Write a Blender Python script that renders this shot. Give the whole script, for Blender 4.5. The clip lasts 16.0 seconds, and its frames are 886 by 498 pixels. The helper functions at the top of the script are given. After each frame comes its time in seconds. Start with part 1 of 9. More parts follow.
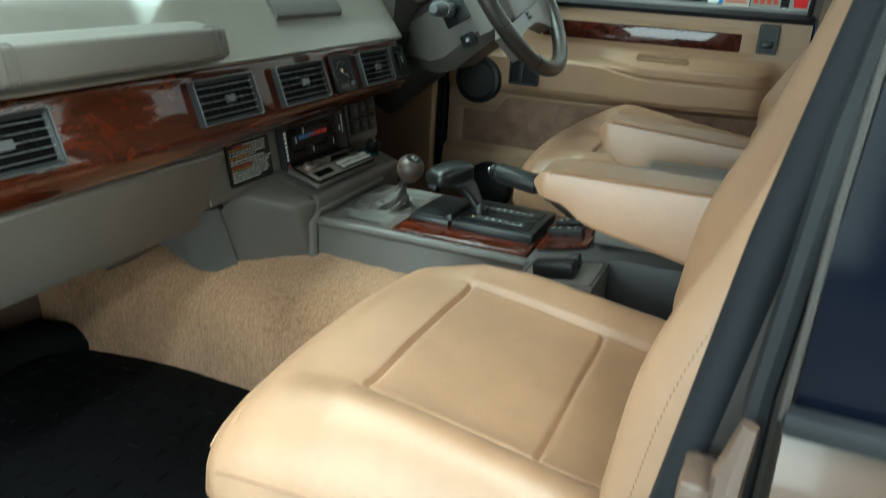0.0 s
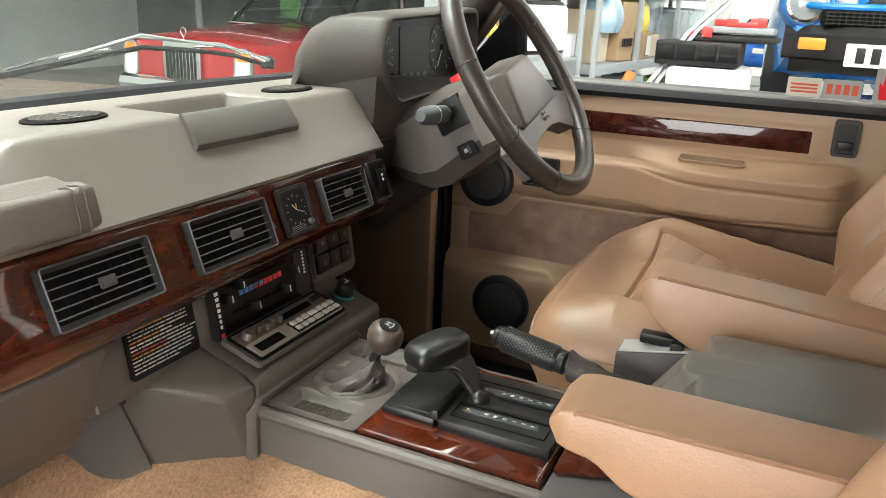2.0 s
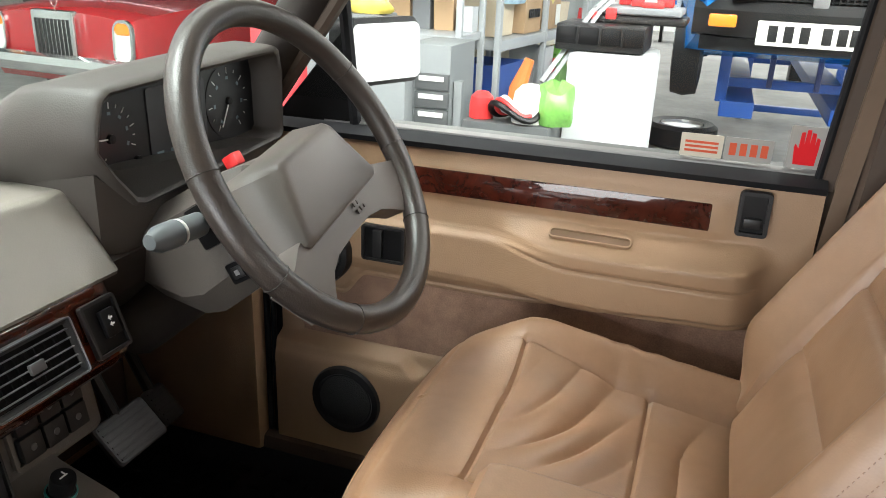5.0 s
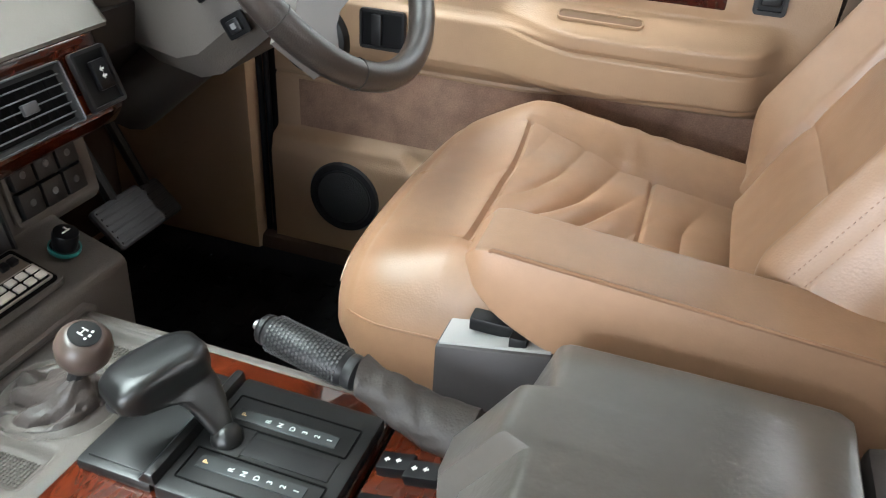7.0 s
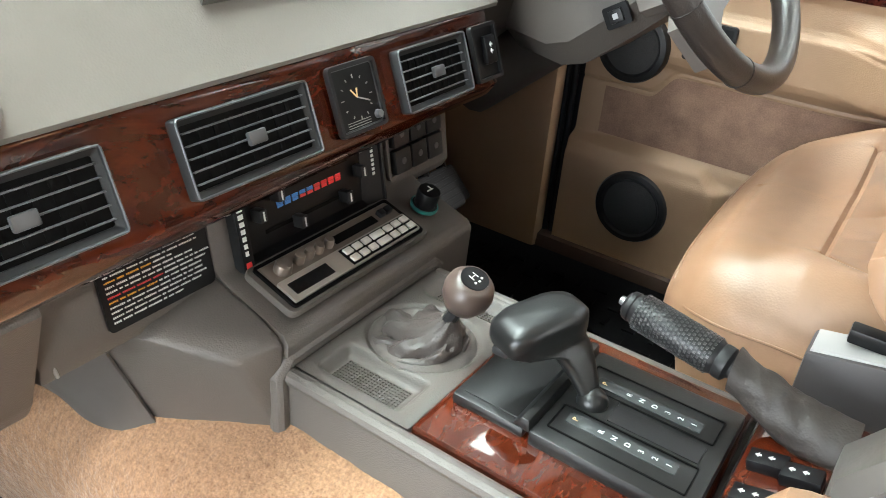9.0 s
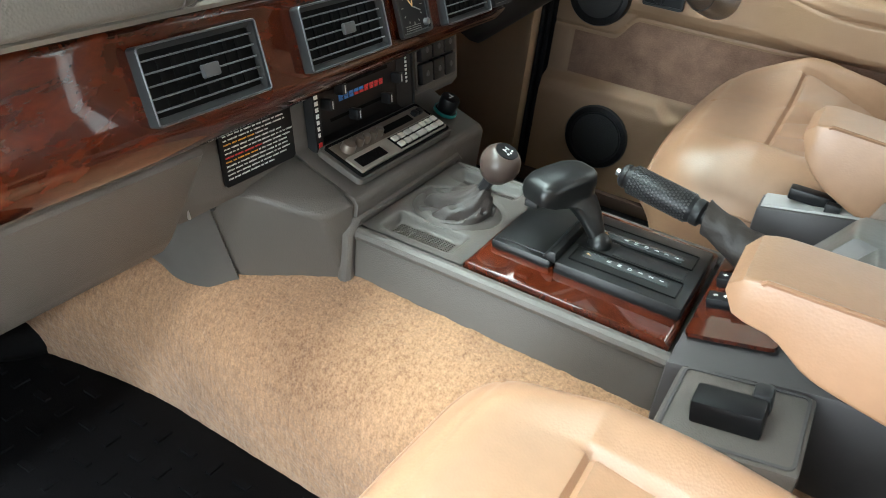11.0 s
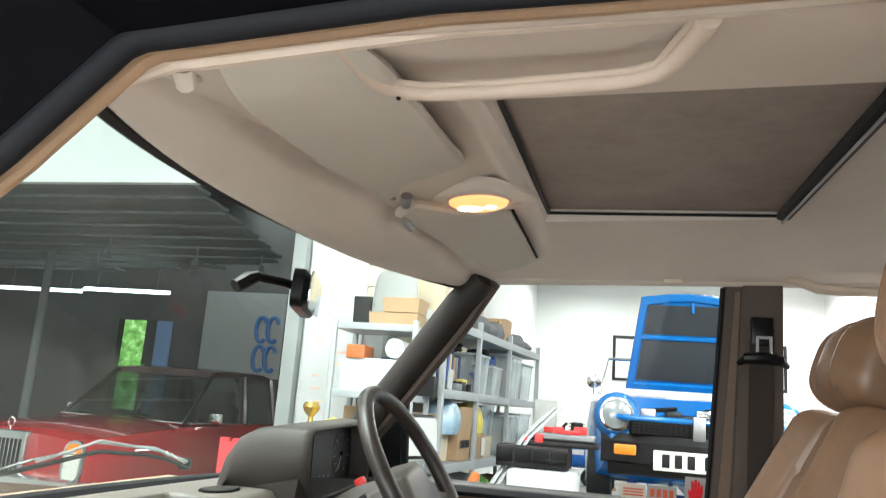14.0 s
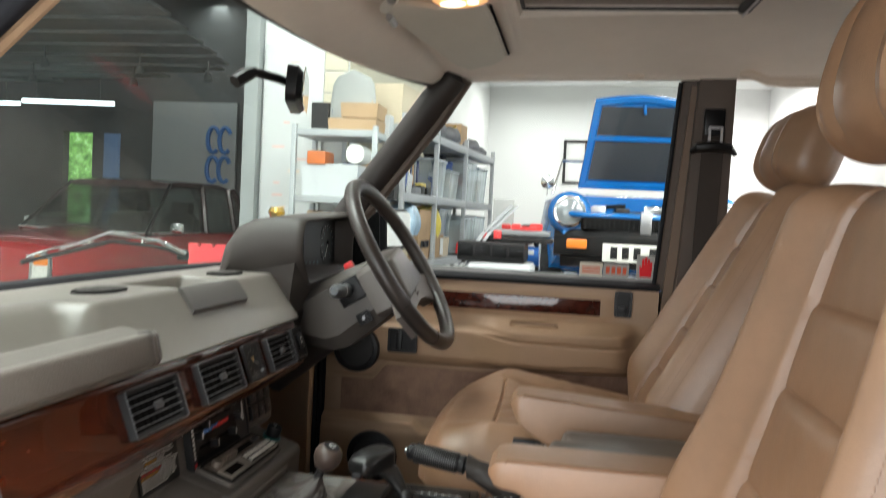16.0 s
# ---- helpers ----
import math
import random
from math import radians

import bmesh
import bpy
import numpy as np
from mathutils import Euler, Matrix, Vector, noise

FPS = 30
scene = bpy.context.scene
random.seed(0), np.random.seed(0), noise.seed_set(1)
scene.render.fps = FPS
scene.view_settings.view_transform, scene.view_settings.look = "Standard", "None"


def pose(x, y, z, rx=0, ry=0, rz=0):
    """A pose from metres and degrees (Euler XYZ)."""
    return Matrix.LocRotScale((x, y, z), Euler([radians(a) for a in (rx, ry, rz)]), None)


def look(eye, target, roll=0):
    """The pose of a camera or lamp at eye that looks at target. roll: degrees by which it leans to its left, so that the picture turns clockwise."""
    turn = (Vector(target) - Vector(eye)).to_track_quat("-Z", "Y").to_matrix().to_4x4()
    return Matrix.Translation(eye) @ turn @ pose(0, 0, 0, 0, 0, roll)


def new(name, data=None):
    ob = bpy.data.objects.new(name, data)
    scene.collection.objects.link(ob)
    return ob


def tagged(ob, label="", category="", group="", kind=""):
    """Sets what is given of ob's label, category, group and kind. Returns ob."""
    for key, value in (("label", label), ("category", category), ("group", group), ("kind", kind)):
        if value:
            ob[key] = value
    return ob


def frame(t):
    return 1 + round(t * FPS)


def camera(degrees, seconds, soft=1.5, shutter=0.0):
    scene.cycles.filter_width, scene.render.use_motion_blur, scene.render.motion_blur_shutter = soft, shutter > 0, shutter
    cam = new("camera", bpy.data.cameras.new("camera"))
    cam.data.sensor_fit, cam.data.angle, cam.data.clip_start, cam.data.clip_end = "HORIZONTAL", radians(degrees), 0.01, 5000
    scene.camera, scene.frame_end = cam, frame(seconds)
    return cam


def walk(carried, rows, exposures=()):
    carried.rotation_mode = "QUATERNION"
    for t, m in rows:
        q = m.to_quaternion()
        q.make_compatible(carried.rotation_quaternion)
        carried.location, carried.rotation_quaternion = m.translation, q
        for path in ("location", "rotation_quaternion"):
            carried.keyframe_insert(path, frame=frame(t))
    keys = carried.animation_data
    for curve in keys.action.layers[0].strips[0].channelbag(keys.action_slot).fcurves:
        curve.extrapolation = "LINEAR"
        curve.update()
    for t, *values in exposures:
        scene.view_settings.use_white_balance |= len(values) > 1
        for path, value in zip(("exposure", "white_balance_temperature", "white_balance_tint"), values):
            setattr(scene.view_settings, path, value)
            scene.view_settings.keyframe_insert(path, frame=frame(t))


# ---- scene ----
cam = camera(59.9, 16.0, soft=0.85, shutter=0.3)
PATH = [
    (0, (-0.0967, -1.1325, 1.315), (-0.8403, 0.6646, 0.5756), 3.3),
    (0.5, (-0.1352, -1.0534, 1.3629), (-0.8757, 0.7978, 0.7711), 2.7),
    (1, (-0.1924, -0.9494, 1.3743), (-0.9225, 0.909, 0.7919), 2.4),
    (1.5, (-0.2038, -0.8309, 1.3764), (-0.9745, 0.9985, 0.7555), 3.9),
    (2, (-0.208, -0.7695, 1.3816), (-1.0286, 1.0328, 0.7451), 2.5),
    (2.5, (-0.2496, -0.6749, 1.3702), (-0.9142, 1.195, 0.7472), -0.5),
    (3, (-0.2652, -0.6042, 1.3774), (-0.8237, 1.299, 0.7503), -0.1),
    (3.2, (-0.261, -0.5678, 1.3837), (-0.8081, 1.3386, 0.7555), 0.8),
    (5.3, (-0.2018, -0.3348, 1.5012), (-0.8299, 1.479, 0.7004), 2.0),
    (5.5, (-0.1986, -0.3338, 1.4835), (-0.7935, 1.4654, 0.6266), 1.9),
    (6, (-0.1914, -0.3327, 1.4502), (-0.7405, 1.429, 0.4903), 1.8),
    (6.5, (-0.2007, -0.3473, 1.417), (-0.7228, 1.3781, 0.3801), 2.4),
    (7, (-0.2111, -0.3712, 1.3972), (-0.7426, 1.3188, 0.3073), 3.6),
    (7.5, (-0.2413, -0.4045, 1.3816), (-0.8226, 1.2491, 0.2626), 5.1),
    (8, (-0.2829, -0.4367, 1.366), (-1.0067, 1.1597, 0.2449), 5.6),
    (8.5, (-0.3234, -0.4627, 1.3598), (-1.2054, 1.0744, 0.2709), 5.1),
    (9, (-0.3484, -0.4825, 1.3525), (-1.325, 1.0245, 0.3031), 4.6),
    (9.5, (-0.3526, -0.5137, 1.3535), (-1.3416, 0.9922, 0.3135), 4.6),
    (10, (-0.337, -0.5688, 1.3442), (-1.3125, 0.9423, 0.3), 4.4),
    (10.2, (-0.3328, -0.5979, 1.3358), (-1.2927, 0.9111, 0.273), 4.8),
    (12.3, (-0.312, -0.9567, 1.3338), (-0.7675, 0.8602, 0.4279), 5.3),
    (12.5, (-0.2974, -1.0004, 1.3067), (-0.7873, 0.9163, 0.6609), 3.1),
    (13, (-0.2777, -1.0701, 1.3608), (-0.779, 0.9371, 1.1476), 2.6),
    (13.5, (-0.2621, -1.0982, 1.3982), (-0.7696, 0.9132, 1.5626), 3.3),
    (14, (-0.2382, -1.069, 1.4118), (-0.7259, 0.908, 1.833), 4.3),
    (14.5, (-0.2309, -1.0472, 1.4284), (-0.6469, 0.9288, 1.9255), 5.0),
    (15, (-0.2371, -1.0503, 1.4305), (-0.5824, 0.9444, 1.9078), 4.6),
    (15.5, (-0.2517, -1.095, 1.4107), (-0.5845, 0.9392, 1.6884), 3.8),
    (16, (-0.2694, -1.1772, 1.3712), (-0.6074, 0.8737, 1.289), 2.8),
]
walk(cam, [(t, look(eye, target, roll)) for t, eye, target, roll in PATH],
     [(0.0, -0.38, 5650, -14), (0.5, -0.28, 6200, 3), (1.0, -0.13, 6500, 10), (1.5, 0.07, 6600, 10), (2.5, 0.28, 6700, 10), (3.0, 0.37, 6700, 10), (5.3, 0.26, 6400, 10), (6.0, 0.52, 6200, 10), (7.0, 0.74, 6000, 8), (8.0, 0.86, 5850, 5), (9.0, 0.95, 6100, 6), (10.2, 0.80, 6200, 6), (12.3, 0.07, 5100, -10), (12.6, 0.07, 5250, -8), (13.0, -0.03, 5900, 6), (14.0, -0.24, 6400, 8), (14.5, -0.22, 6400, 8), (15.0, -0.24, 6400, 8), (15.5, -0.44, 6500, 10), (16.0, -0.56, 6500, 10)])


# ---- world and light ----
world = bpy.data.worlds.new("world")
scene.world = world
world.use_nodes = True
wn = world.node_tree
sky = wn.nodes.new("ShaderNodeTexSky")
sky.sky_type, sky.sun_disc = "NISHITA", False
sky.sun_elevation, sky.sun_rotation = radians(40), radians(200)
wn.links.new(sky.outputs[0], wn.nodes["Background"].inputs[0])
wn.nodes["Background"].inputs[1].default_value = 0.12
scene.view_settings.exposure = 0.0


def area_lamp(name, place, target, sx, sy, watts, colour=(1, 1, 1)):
    data = bpy.data.lights.new(name, "AREA")
    data.shape, data.size, data.size_y, data.energy, data.color = "RECTANGLE", sx, sy, watts, colour
    ob = new(name, data)
    ob.matrix_world = look(place, target)
    return ob


# ---- materials ----
MATS = {}


def ramp(nt, fac, stops):
    r = nt.nodes.new("ShaderNodeValToRGB")
    e = r.color_ramp.elements
    while len(e) < len(stops):
        e.new(0.5)
    for el, (p, c) in zip(e, stops):
        el.position, el.color = p, (*c, 1) if len(c) == 3 else c
    nt.links.new(fac, r.inputs[0])
    return r.outputs[0]


def tex_noise(nt, scale, detail=4, rough=0.55, vec=None, dist=0.0):
    n = nt.nodes.new("ShaderNodeTexNoise")
    n.inputs["Scale"].default_value, n.inputs["Detail"].default_value = scale, detail
    n.inputs["Roughness"].default_value, n.inputs["Distortion"].default_value = rough, dist
    if vec is not None:
        nt.links.new(vec, n.inputs["Vector"])
    return n.outputs["Fac"]


def material(name, colour, rough=0.5, metal=0.0, vary=0.12, scale=6.0, grain=0.0, grain_scale=600.0, voronoi=False,
             bump2=0.0, bump2_scale=40.0, coat=0.0, spec=0.5, rough_vary=0.08, sheen=0.0, emit=None, emit_power=0.0, per_object=0.0):
    """A procedural surface: base colour that varies at two scales, roughness that varies, and fine relief."""
    m = bpy.data.materials.new(name)
    m.use_nodes = True
    nt = m.node_tree
    b = nt.nodes["Principled BSDF"]
    co = nt.nodes.new("ShaderNodeTexCoord").outputs["Object"]
    n1, n2 = tex_noise(nt, scale, 5, 0.6, co), tex_noise(nt, scale * 9, 3, 0.6, co)
    mixf = nt.nodes.new("ShaderNodeMath")
    mixf.operation = "MULTIPLY_ADD"
    nt.links.new(n2, mixf.inputs[0])
    mixf.inputs[1].default_value = 0.35
    nt.links.new(n1, mixf.inputs[2])
    fac = mixf.outputs[0]
    if per_object:
        info = nt.nodes.new("ShaderNodeObjectInfo")
        ma = nt.nodes.new("ShaderNodeMath")
        ma.operation = "MULTIPLY_ADD"
        nt.links.new(info.outputs["Random"], ma.inputs[0])
        ma.inputs[1].default_value = per_object
        nt.links.new(fac, ma.inputs[2])
        fac = ma.outputs[0]
    lo = tuple(max(0.0, c * (1 - vary)) for c in colour)
    hi = tuple(min(1.0, c * (1 + vary)) for c in colour)
    nt.links.new(ramp(nt, fac, [(0.4, lo), (0.95, hi)]), b.inputs["Base Color"])
    mr = nt.nodes.new("ShaderNodeMapRange")
    mr.inputs["To Min"].default_value, mr.inputs["To Max"].default_value = max(0.02, rough - rough_vary), min(1, rough + rough_vary)
    nt.links.new(n1, mr.inputs["Value"])
    nt.links.new(mr.outputs[0], b.inputs["Roughness"])
    b.inputs["Metallic"].default_value = metal
    b.inputs["Specular IOR Level"].default_value = spec
    b.inputs["Coat Weight"].default_value = coat
    b.inputs["Coat Roughness"].default_value = 0.05
    b.inputs["Sheen Weight"].default_value = sheen
    if emit:
        b.inputs["Emission Color"].default_value = (*emit, 1)
        b.inputs["Emission Strength"].default_value = emit_power
    normal = None
    for amount, sc, vor, dist in ((bump2, bump2_scale, False, 0.004), (grain, grain_scale, voronoi, 0.0008)):
        if not amount:
            continue
        if vor:
            v = nt.nodes.new("ShaderNodeTexVoronoi")
            v.inputs["Scale"].default_value = sc
            nt.links.new(co, v.inputs["Vector"])
            h = v.outputs["Distance"]
        else:
            h = tex_noise(nt, sc, 2, 0.5, co)
        bp = nt.nodes.new("ShaderNodeBump")
        bp.inputs["Strength"].default_value, bp.inputs["Distance"].default_value = amount, dist
        nt.links.new(h, bp.inputs["Height"])
        if normal is not None:
            nt.links.new(normal, bp.inputs["Normal"])
        normal = bp.outputs[0]
    if normal is not None:
        nt.links.new(normal, b.inputs["Normal"])
    MATS[name] = m
    return m


def wood_material(name, dark, light, rough=0.14):
    m = material(name, light, rough, coat=1.0)
    nt = m.node_tree
    b = nt.nodes["Principled BSDF"]
    co = nt.nodes.new("ShaderNodeTexCoord").outputs["Object"]
    mp = nt.nodes.new("ShaderNodeMapping")
    mp.inputs["Scale"].default_value = (6, 2.5, 6)
    nt.links.new(co, mp.inputs[0])
    f1 = tex_noise(nt, 3.0, 8, 0.65, mp.outputs[0], 2.5)
    f2 = tex_noise(nt, 12.0, 6, 0.7, mp.outputs[0], 1.0)
    ad = nt.nodes.new("ShaderNodeMath")
    ad.operation = "MULTIPLY_ADD"
    nt.links.new(f2, ad.inputs[0])
    ad.inputs[1].default_value = 0.4
    nt.links.new(f1, ad.inputs[2])
    b.inputs["Specular IOR Level"].default_value = 0.12
    b.inputs["Coat Roughness"].default_value = 0.035
    mid = tuple((a + c) / 2 for a, c in zip(dark, light))
    nt.links.new(ramp(nt, ad.outputs[0], [(0.45, dark), (0.68, mid), (0.9, light)]), b.inputs["Base Color"])
    return m


leather = material("tan_leather", (0.330, 0.192, 0.110), 0.40, rough_vary=0.06, vary=0.15, scale=6, grain=0.16, grain_scale=420, voronoi=True, bump2=0.12, bump2_scale=24, spec=0.85)
# Piping tone, darker than the hide partly to draw the shade along seams.
leather_pipe = material("tan_piping", (0.27, 0.152, 0.088), 0.4, vary=0.08, scale=9)
dash_plastic = material("taupe_plastic", (0.168, 0.156, 0.136), 0.34, vary=0.07, scale=4, grain=0.16, grain_scale=520, voronoi=True, spec=0.6)
console_plastic = material("console_plastic", (0.092, 0.081, 0.071), 0.46, vary=0.08, scale=5, grain=0.3, grain_scale=600, voronoi=True, spec=0.45)
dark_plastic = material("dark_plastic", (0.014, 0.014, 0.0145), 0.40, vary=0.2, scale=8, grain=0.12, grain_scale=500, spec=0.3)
black_plastic = material("black_plastic", (0.005, 0.005, 0.0055), 0.34, vary=0.2, scale=10, grain=0.05, spec=0.25)
rim_leather = material("rim_leather", (0.036, 0.029, 0.025), 0.34, vary=0.10, scale=10, grain=0.2, grain_scale=500, voronoi=True, spec=0.6)
grey_plastic = material("grey_plastic", (0.105, 0.092, 0.082), 0.40, vary=0.06, scale=6, grain=0.2, grain_scale=500)
shroud_plastic = material("shroud_plastic", (0.066, 0.058, 0.051), 0.45, vary=0.08, scale=6, grain=0.25, grain_scale=520, voronoi=True)
vent_grey = material("vent_grey", (0.16, 0.165, 0.17), 0.32, metal=0.6, vary=0.08, scale=20)
door_vinyl = material("tan_vinyl", (0.34, 0.218, 0.13), 0.5, vary=0.07, scale=4, grain=0.3, grain_scale=450, voronoi=True)
door_velour = material("brown_velour", (0.28, 0.18, 0.13), 0.95, vary=0.28, scale=14, grain=0.6, grain_scale=500, sheen=0.08)
carpet = material("tan_carpet", (0.255, 0.155, 0.094), 0.97, vary=0.22, scale=9, grain=1.0, grain_scale=340, bump2=0.6, bump2_scale=90, sheen=0.3)


def pile(m, dark, light, nap=0.42, patch=0.40, big=7):
    """Cut pile: brushed patches, streaks along the nap and fine speckle."""
    nt = m.node_tree
    co = nt.nodes.new("ShaderNodeTexCoord").outputs["Object"]
    mp = nt.nodes.new("ShaderNodeMapping")
    mp.inputs["Scale"].default_value = (230, 230, 60)
    nt.links.new(co, mp.inputs[0])
    parts_ = (tex_noise(nt, big, 4, 0.6, co), tex_noise(nt, 1.0, 2, 0.6, mp.outputs[0]), tex_noise(nt, 420, 2, 0.6, co))
    total = None
    for f, w in zip(parts_, (patch, nap, 0.45)):
        a = nt.nodes.new("ShaderNodeMath")
        a.operation = "MULTIPLY_ADD"
        nt.links.new(f, a.inputs[0])
        a.inputs[1].default_value = w
        if total is None:
            a.inputs[2].default_value = -0.135
        else:
            nt.links.new(total, a.inputs[2])
        total = a.outputs[0]
    nt.links.new(ramp(nt, total, [(0.30, dark), (0.75, light)]), nt.nodes["Principled BSDF"].inputs["Base Color"])


pile(carpet, (0.150, 0.078, 0.039), (0.45, 0.262, 0.142))
pile(door_velour, (0.15, 0.086, 0.058), (0.36, 0.222, 0.152), 0.06, 0.76, 16)
rubber_mat = material("rubber_mat", (0.0040, 0.0040, 0.0045), 0.7, vary=0.3, scale=8, grain=0.3, spec=0.06)
headlining = material("headlining", (0.72, 0.655, 0.585), 0.92, vary=0.05, scale=5, grain=0.4, grain_scale=900)
visor_cloth = material("visor_cloth", (0.60, 0.575, 0.51), 0.85, vary=0.05, scale=5, grain=0.3, grain_scale=800)
seal_rubber = material("seal_rubber", (0.010, 0.011, 0.013), 0.55, spec=0.25, vary=0.2, scale=10)
trim_tan = material("tan_trim", (0.36, 0.235, 0.14), 0.6, vary=0.08, scale=12, grain=0.4, grain_scale=700, voronoi=True)
trim_cream = material("cream_trim", (0.66, 0.56, 0.46), 0.55, vary=0.06, scale=12)
body_paint = material("dark_paint", (0.005, 0.006, 0.009), 0.16, vary=0.15, scale=4, coat=0.2, spec=0.3)
body_brown = material("brown_paint", (0.075, 0.050, 0.038), 0.18, vary=0.12, scale=4, coat=0.35)
navy_glass = material("navy_glass", (0.002, 0.003, 0.007), 0.10, vary=0.1, spec=0.12)
handle_leather = material("handle_leather", (0.110, 0.098, 0.085), 0.5, vary=0.10, scale=9, grain=0.35, grain_scale=420, voronoi=True)
hood_plastic = material("dark_hood_plastic", (0.048, 0.042, 0.037), 0.50, vary=0.1, scale=5, grain=0.2, grain_scale=520, voronoi=True, spec=0.4)
tray_grey = material("tray_grey", (0.088, 0.084, 0.077), 0.42, vary=0.08, scale=8, grain=0.15, grain_scale=520, voronoi=True)
lid_plastic = material("lid_plastic", (0.105, 0.098, 0.087), 0.29, rough_vary=0.03, vary=0.15, scale=8, grain=0.2, grain_scale=260, bump2=0.10, bump2_scale=70, spec=1.0)
brake_boot = material("brake_boot", (0.036, 0.030, 0.026), 0.58, vary=0.15, scale=14, grain=0.3, grain_scale=420, voronoi=True, bump2=0.4, bump2_scale=55)
pillar_brown = material("pillar_brown", (0.075, 0.054, 0.041), 0.55, vary=0.12, scale=6, grain=0.2)
pillar_dark = material("pillar_dark", (0.022, 0.018, 0.016), 0.5, vary=0.15, scale=6, grain=0.2)
pillar_tan = material("pillar_tan", (0.16, 0.11, 0.075), 0.55, vary=0.1, scale=8)
seal_grey = material("seal_grey", (0.013, 0.014, 0.017), 0.65, spec=0.15, vary=0.15, scale=10)
sun_blind = material("sun_blind", (0.36, 0.315, 0.275), 0.9, vary=0.2, scale=7, grain=0.3)
mirror_mat = material("mirror_silver", (0.85, 0.86, 0.86), 0.03, metal=1.0, vary=0.02, rough_vary=0.01)
lamp_glow = material("lamp_glow", (0.5, 0.36, 0.22), 0.3, emit=(1.0, 0.44, 0.14), emit_power=1.7)
bulb_hot = material("bulb_hot", (0.9, 0.8, 0.6), 0.4, emit=(1.0, 0.78, 0.50), emit_power=6.0)
rail_black = material("rail_black", (0.004, 0.004, 0.006), 0.35, vary=0.3, scale=12, spec=0.04)
pedal_grey = material("pedal_grey", (0.05, 0.05, 0.052), 0.5, vary=0.3, scale=18, grain=0.3)
chrome = material("chrome", (0.72, 0.72, 0.72), 0.12, metal=1.0, vary=0.05, scale=10)
steel = material("steel", (0.42, 0.42, 0.43), 0.38, metal=0.9, vary=0.12, scale=10)
white_print = material("white_print", (0.75, 0.75, 0.72), 0.5, vary=0.04)
orange_print = material("orange_print", (0.75, 0.36, 0.03), 0.5, vary=0.04)
red_print = material("red_print", (0.65, 0.03, 0.03), 0.4, vary=0.05)
blue_print = material("blue_print", (0.05, 0.18, 0.5), 0.4, vary=0.05)
grey_tab = material("grey_tab", (0.07, 0.07, 0.072), 0.4, vary=0.1)
orange_pale = material("pale_orange_print", (0.78, 0.52, 0.24), 0.5, vary=0.05)
dash_dark = material("dark_taupe_plastic", (0.075, 0.062, 0.055), 0.5, vary=0.1)
dial_black = material("dial_black", (0.010, 0.011, 0.013), 0.3, vary=0.2)
dial_grey = material("dial_grey", (0.035, 0.037, 0.042), 0.35, vary=0.2)
dial_print = material("dial_print", (0.16, 0.22, 0.24), 0.5, vary=0.1)
stalk_grey = material("stalk_grey", (0.075, 0.085, 0.09), 0.4, vary=0.08)
spoke_grey = material("spoke_grey", (0.13, 0.115, 0.104), 0.38, vary=0.06, scale=8, grain=0.15)
buckle_grey = material("buckle_grey", (0.34, 0.34, 0.33), 0.35, vary=0.06)
flap_grey = material("flap_grey", (0.088, 0.080, 0.073), 0.42, vary=0.12, scale=9)
sill_grey = material("sill_grey", (0.16, 0.16, 0.155), 0.42, metal=0.3, vary=0.1)
tick_grey = material("tick_grey", (0.30, 0.29, 0.27), 0.4, vary=0.06)
pull_shade = material("pull_shade", (0.16, 0.100, 0.060), 0.6, vary=0.1, spec=0.25)
vent_rim = material("vent_rim", (0.085, 0.088, 0.092), 0.35, metal=0.5, vary=0.08)
vent_dark = material("vent_dark", (0.020, 0.021, 0.022), 0.48, vary=0.1, spec=0.3)
slot_black = material("slot_black", (0.002, 0.002, 0.002), 0.6, vary=0.1, spec=0.1)
radio_brown = material("radio_bronze", (0.20, 0.165, 0.135), 0.35, metal=0.4, vary=0.1)
radio_silver = material("radio_silver", (0.50, 0.46, 0.40), 0.35, metal=0.5, vary=0.06)
lcd = material("display_dark", (0.012, 0.012, 0.012), 0.15, vary=0.1)
button_grey = material("button_grey", (0.74, 0.72, 0.66), 0.4, vary=0.06)
teal_ring = material("teal_ring", (0.02, 0.16, 0.15), 0.3, vary=0.1)
gate_black = material("gate_black", (0.0085, 0.0090, 0.0088), 0.33, vary=0.1, scale=12, grain=0.15)
strip_glass = material("strip_glass", (0.05, 0.055, 0.055), 0.12, vary=0.1)
console_dark = material("dark_grey_console", (0.055, 0.050, 0.050), 0.55, vary=0.1, scale=6, grain=0.25, grain_scale=500)
letter_grey = material("letter_grey", (0.62, 0.64, 0.62), 0.4, vary=0.04)
knob_brown = material("knob_brown", (0.062, 0.045, 0.037), 0.32, vary=0.06)
boot_leather = material("boot_leather", (0.050, 0.042, 0.037), 0.48, vary=0.12, scale=14, grain=0.3, grain_scale=420, voronoi=True, bump2=0.25, bump2_scale=60)
grip_rubber = material("grip_rubber", (0.035, 0.034, 0.034), 0.35, vary=0.1)
speaker_mesh = material("speaker_mesh", (0.03, 0.029, 0.029), 0.6, vary=0.2, scale=20, grain=0.9, grain_scale=500, voronoi=True)
sticker_cream = material("sticker_cream", (0.62, 0.58, 0.48), 0.5, vary=0.04)
sticker_grey = material("sticker_grey", (0.36, 0.36, 0.34), 0.4, vary=0.05)
sticker_red = material("sticker_red", (0.65, 0.10, 0.04), 0.5, vary=0.05)
sticker_hand = material("sticker_scarlet", (0.75, 0.01, 0.02), 0.4, vary=0.04)
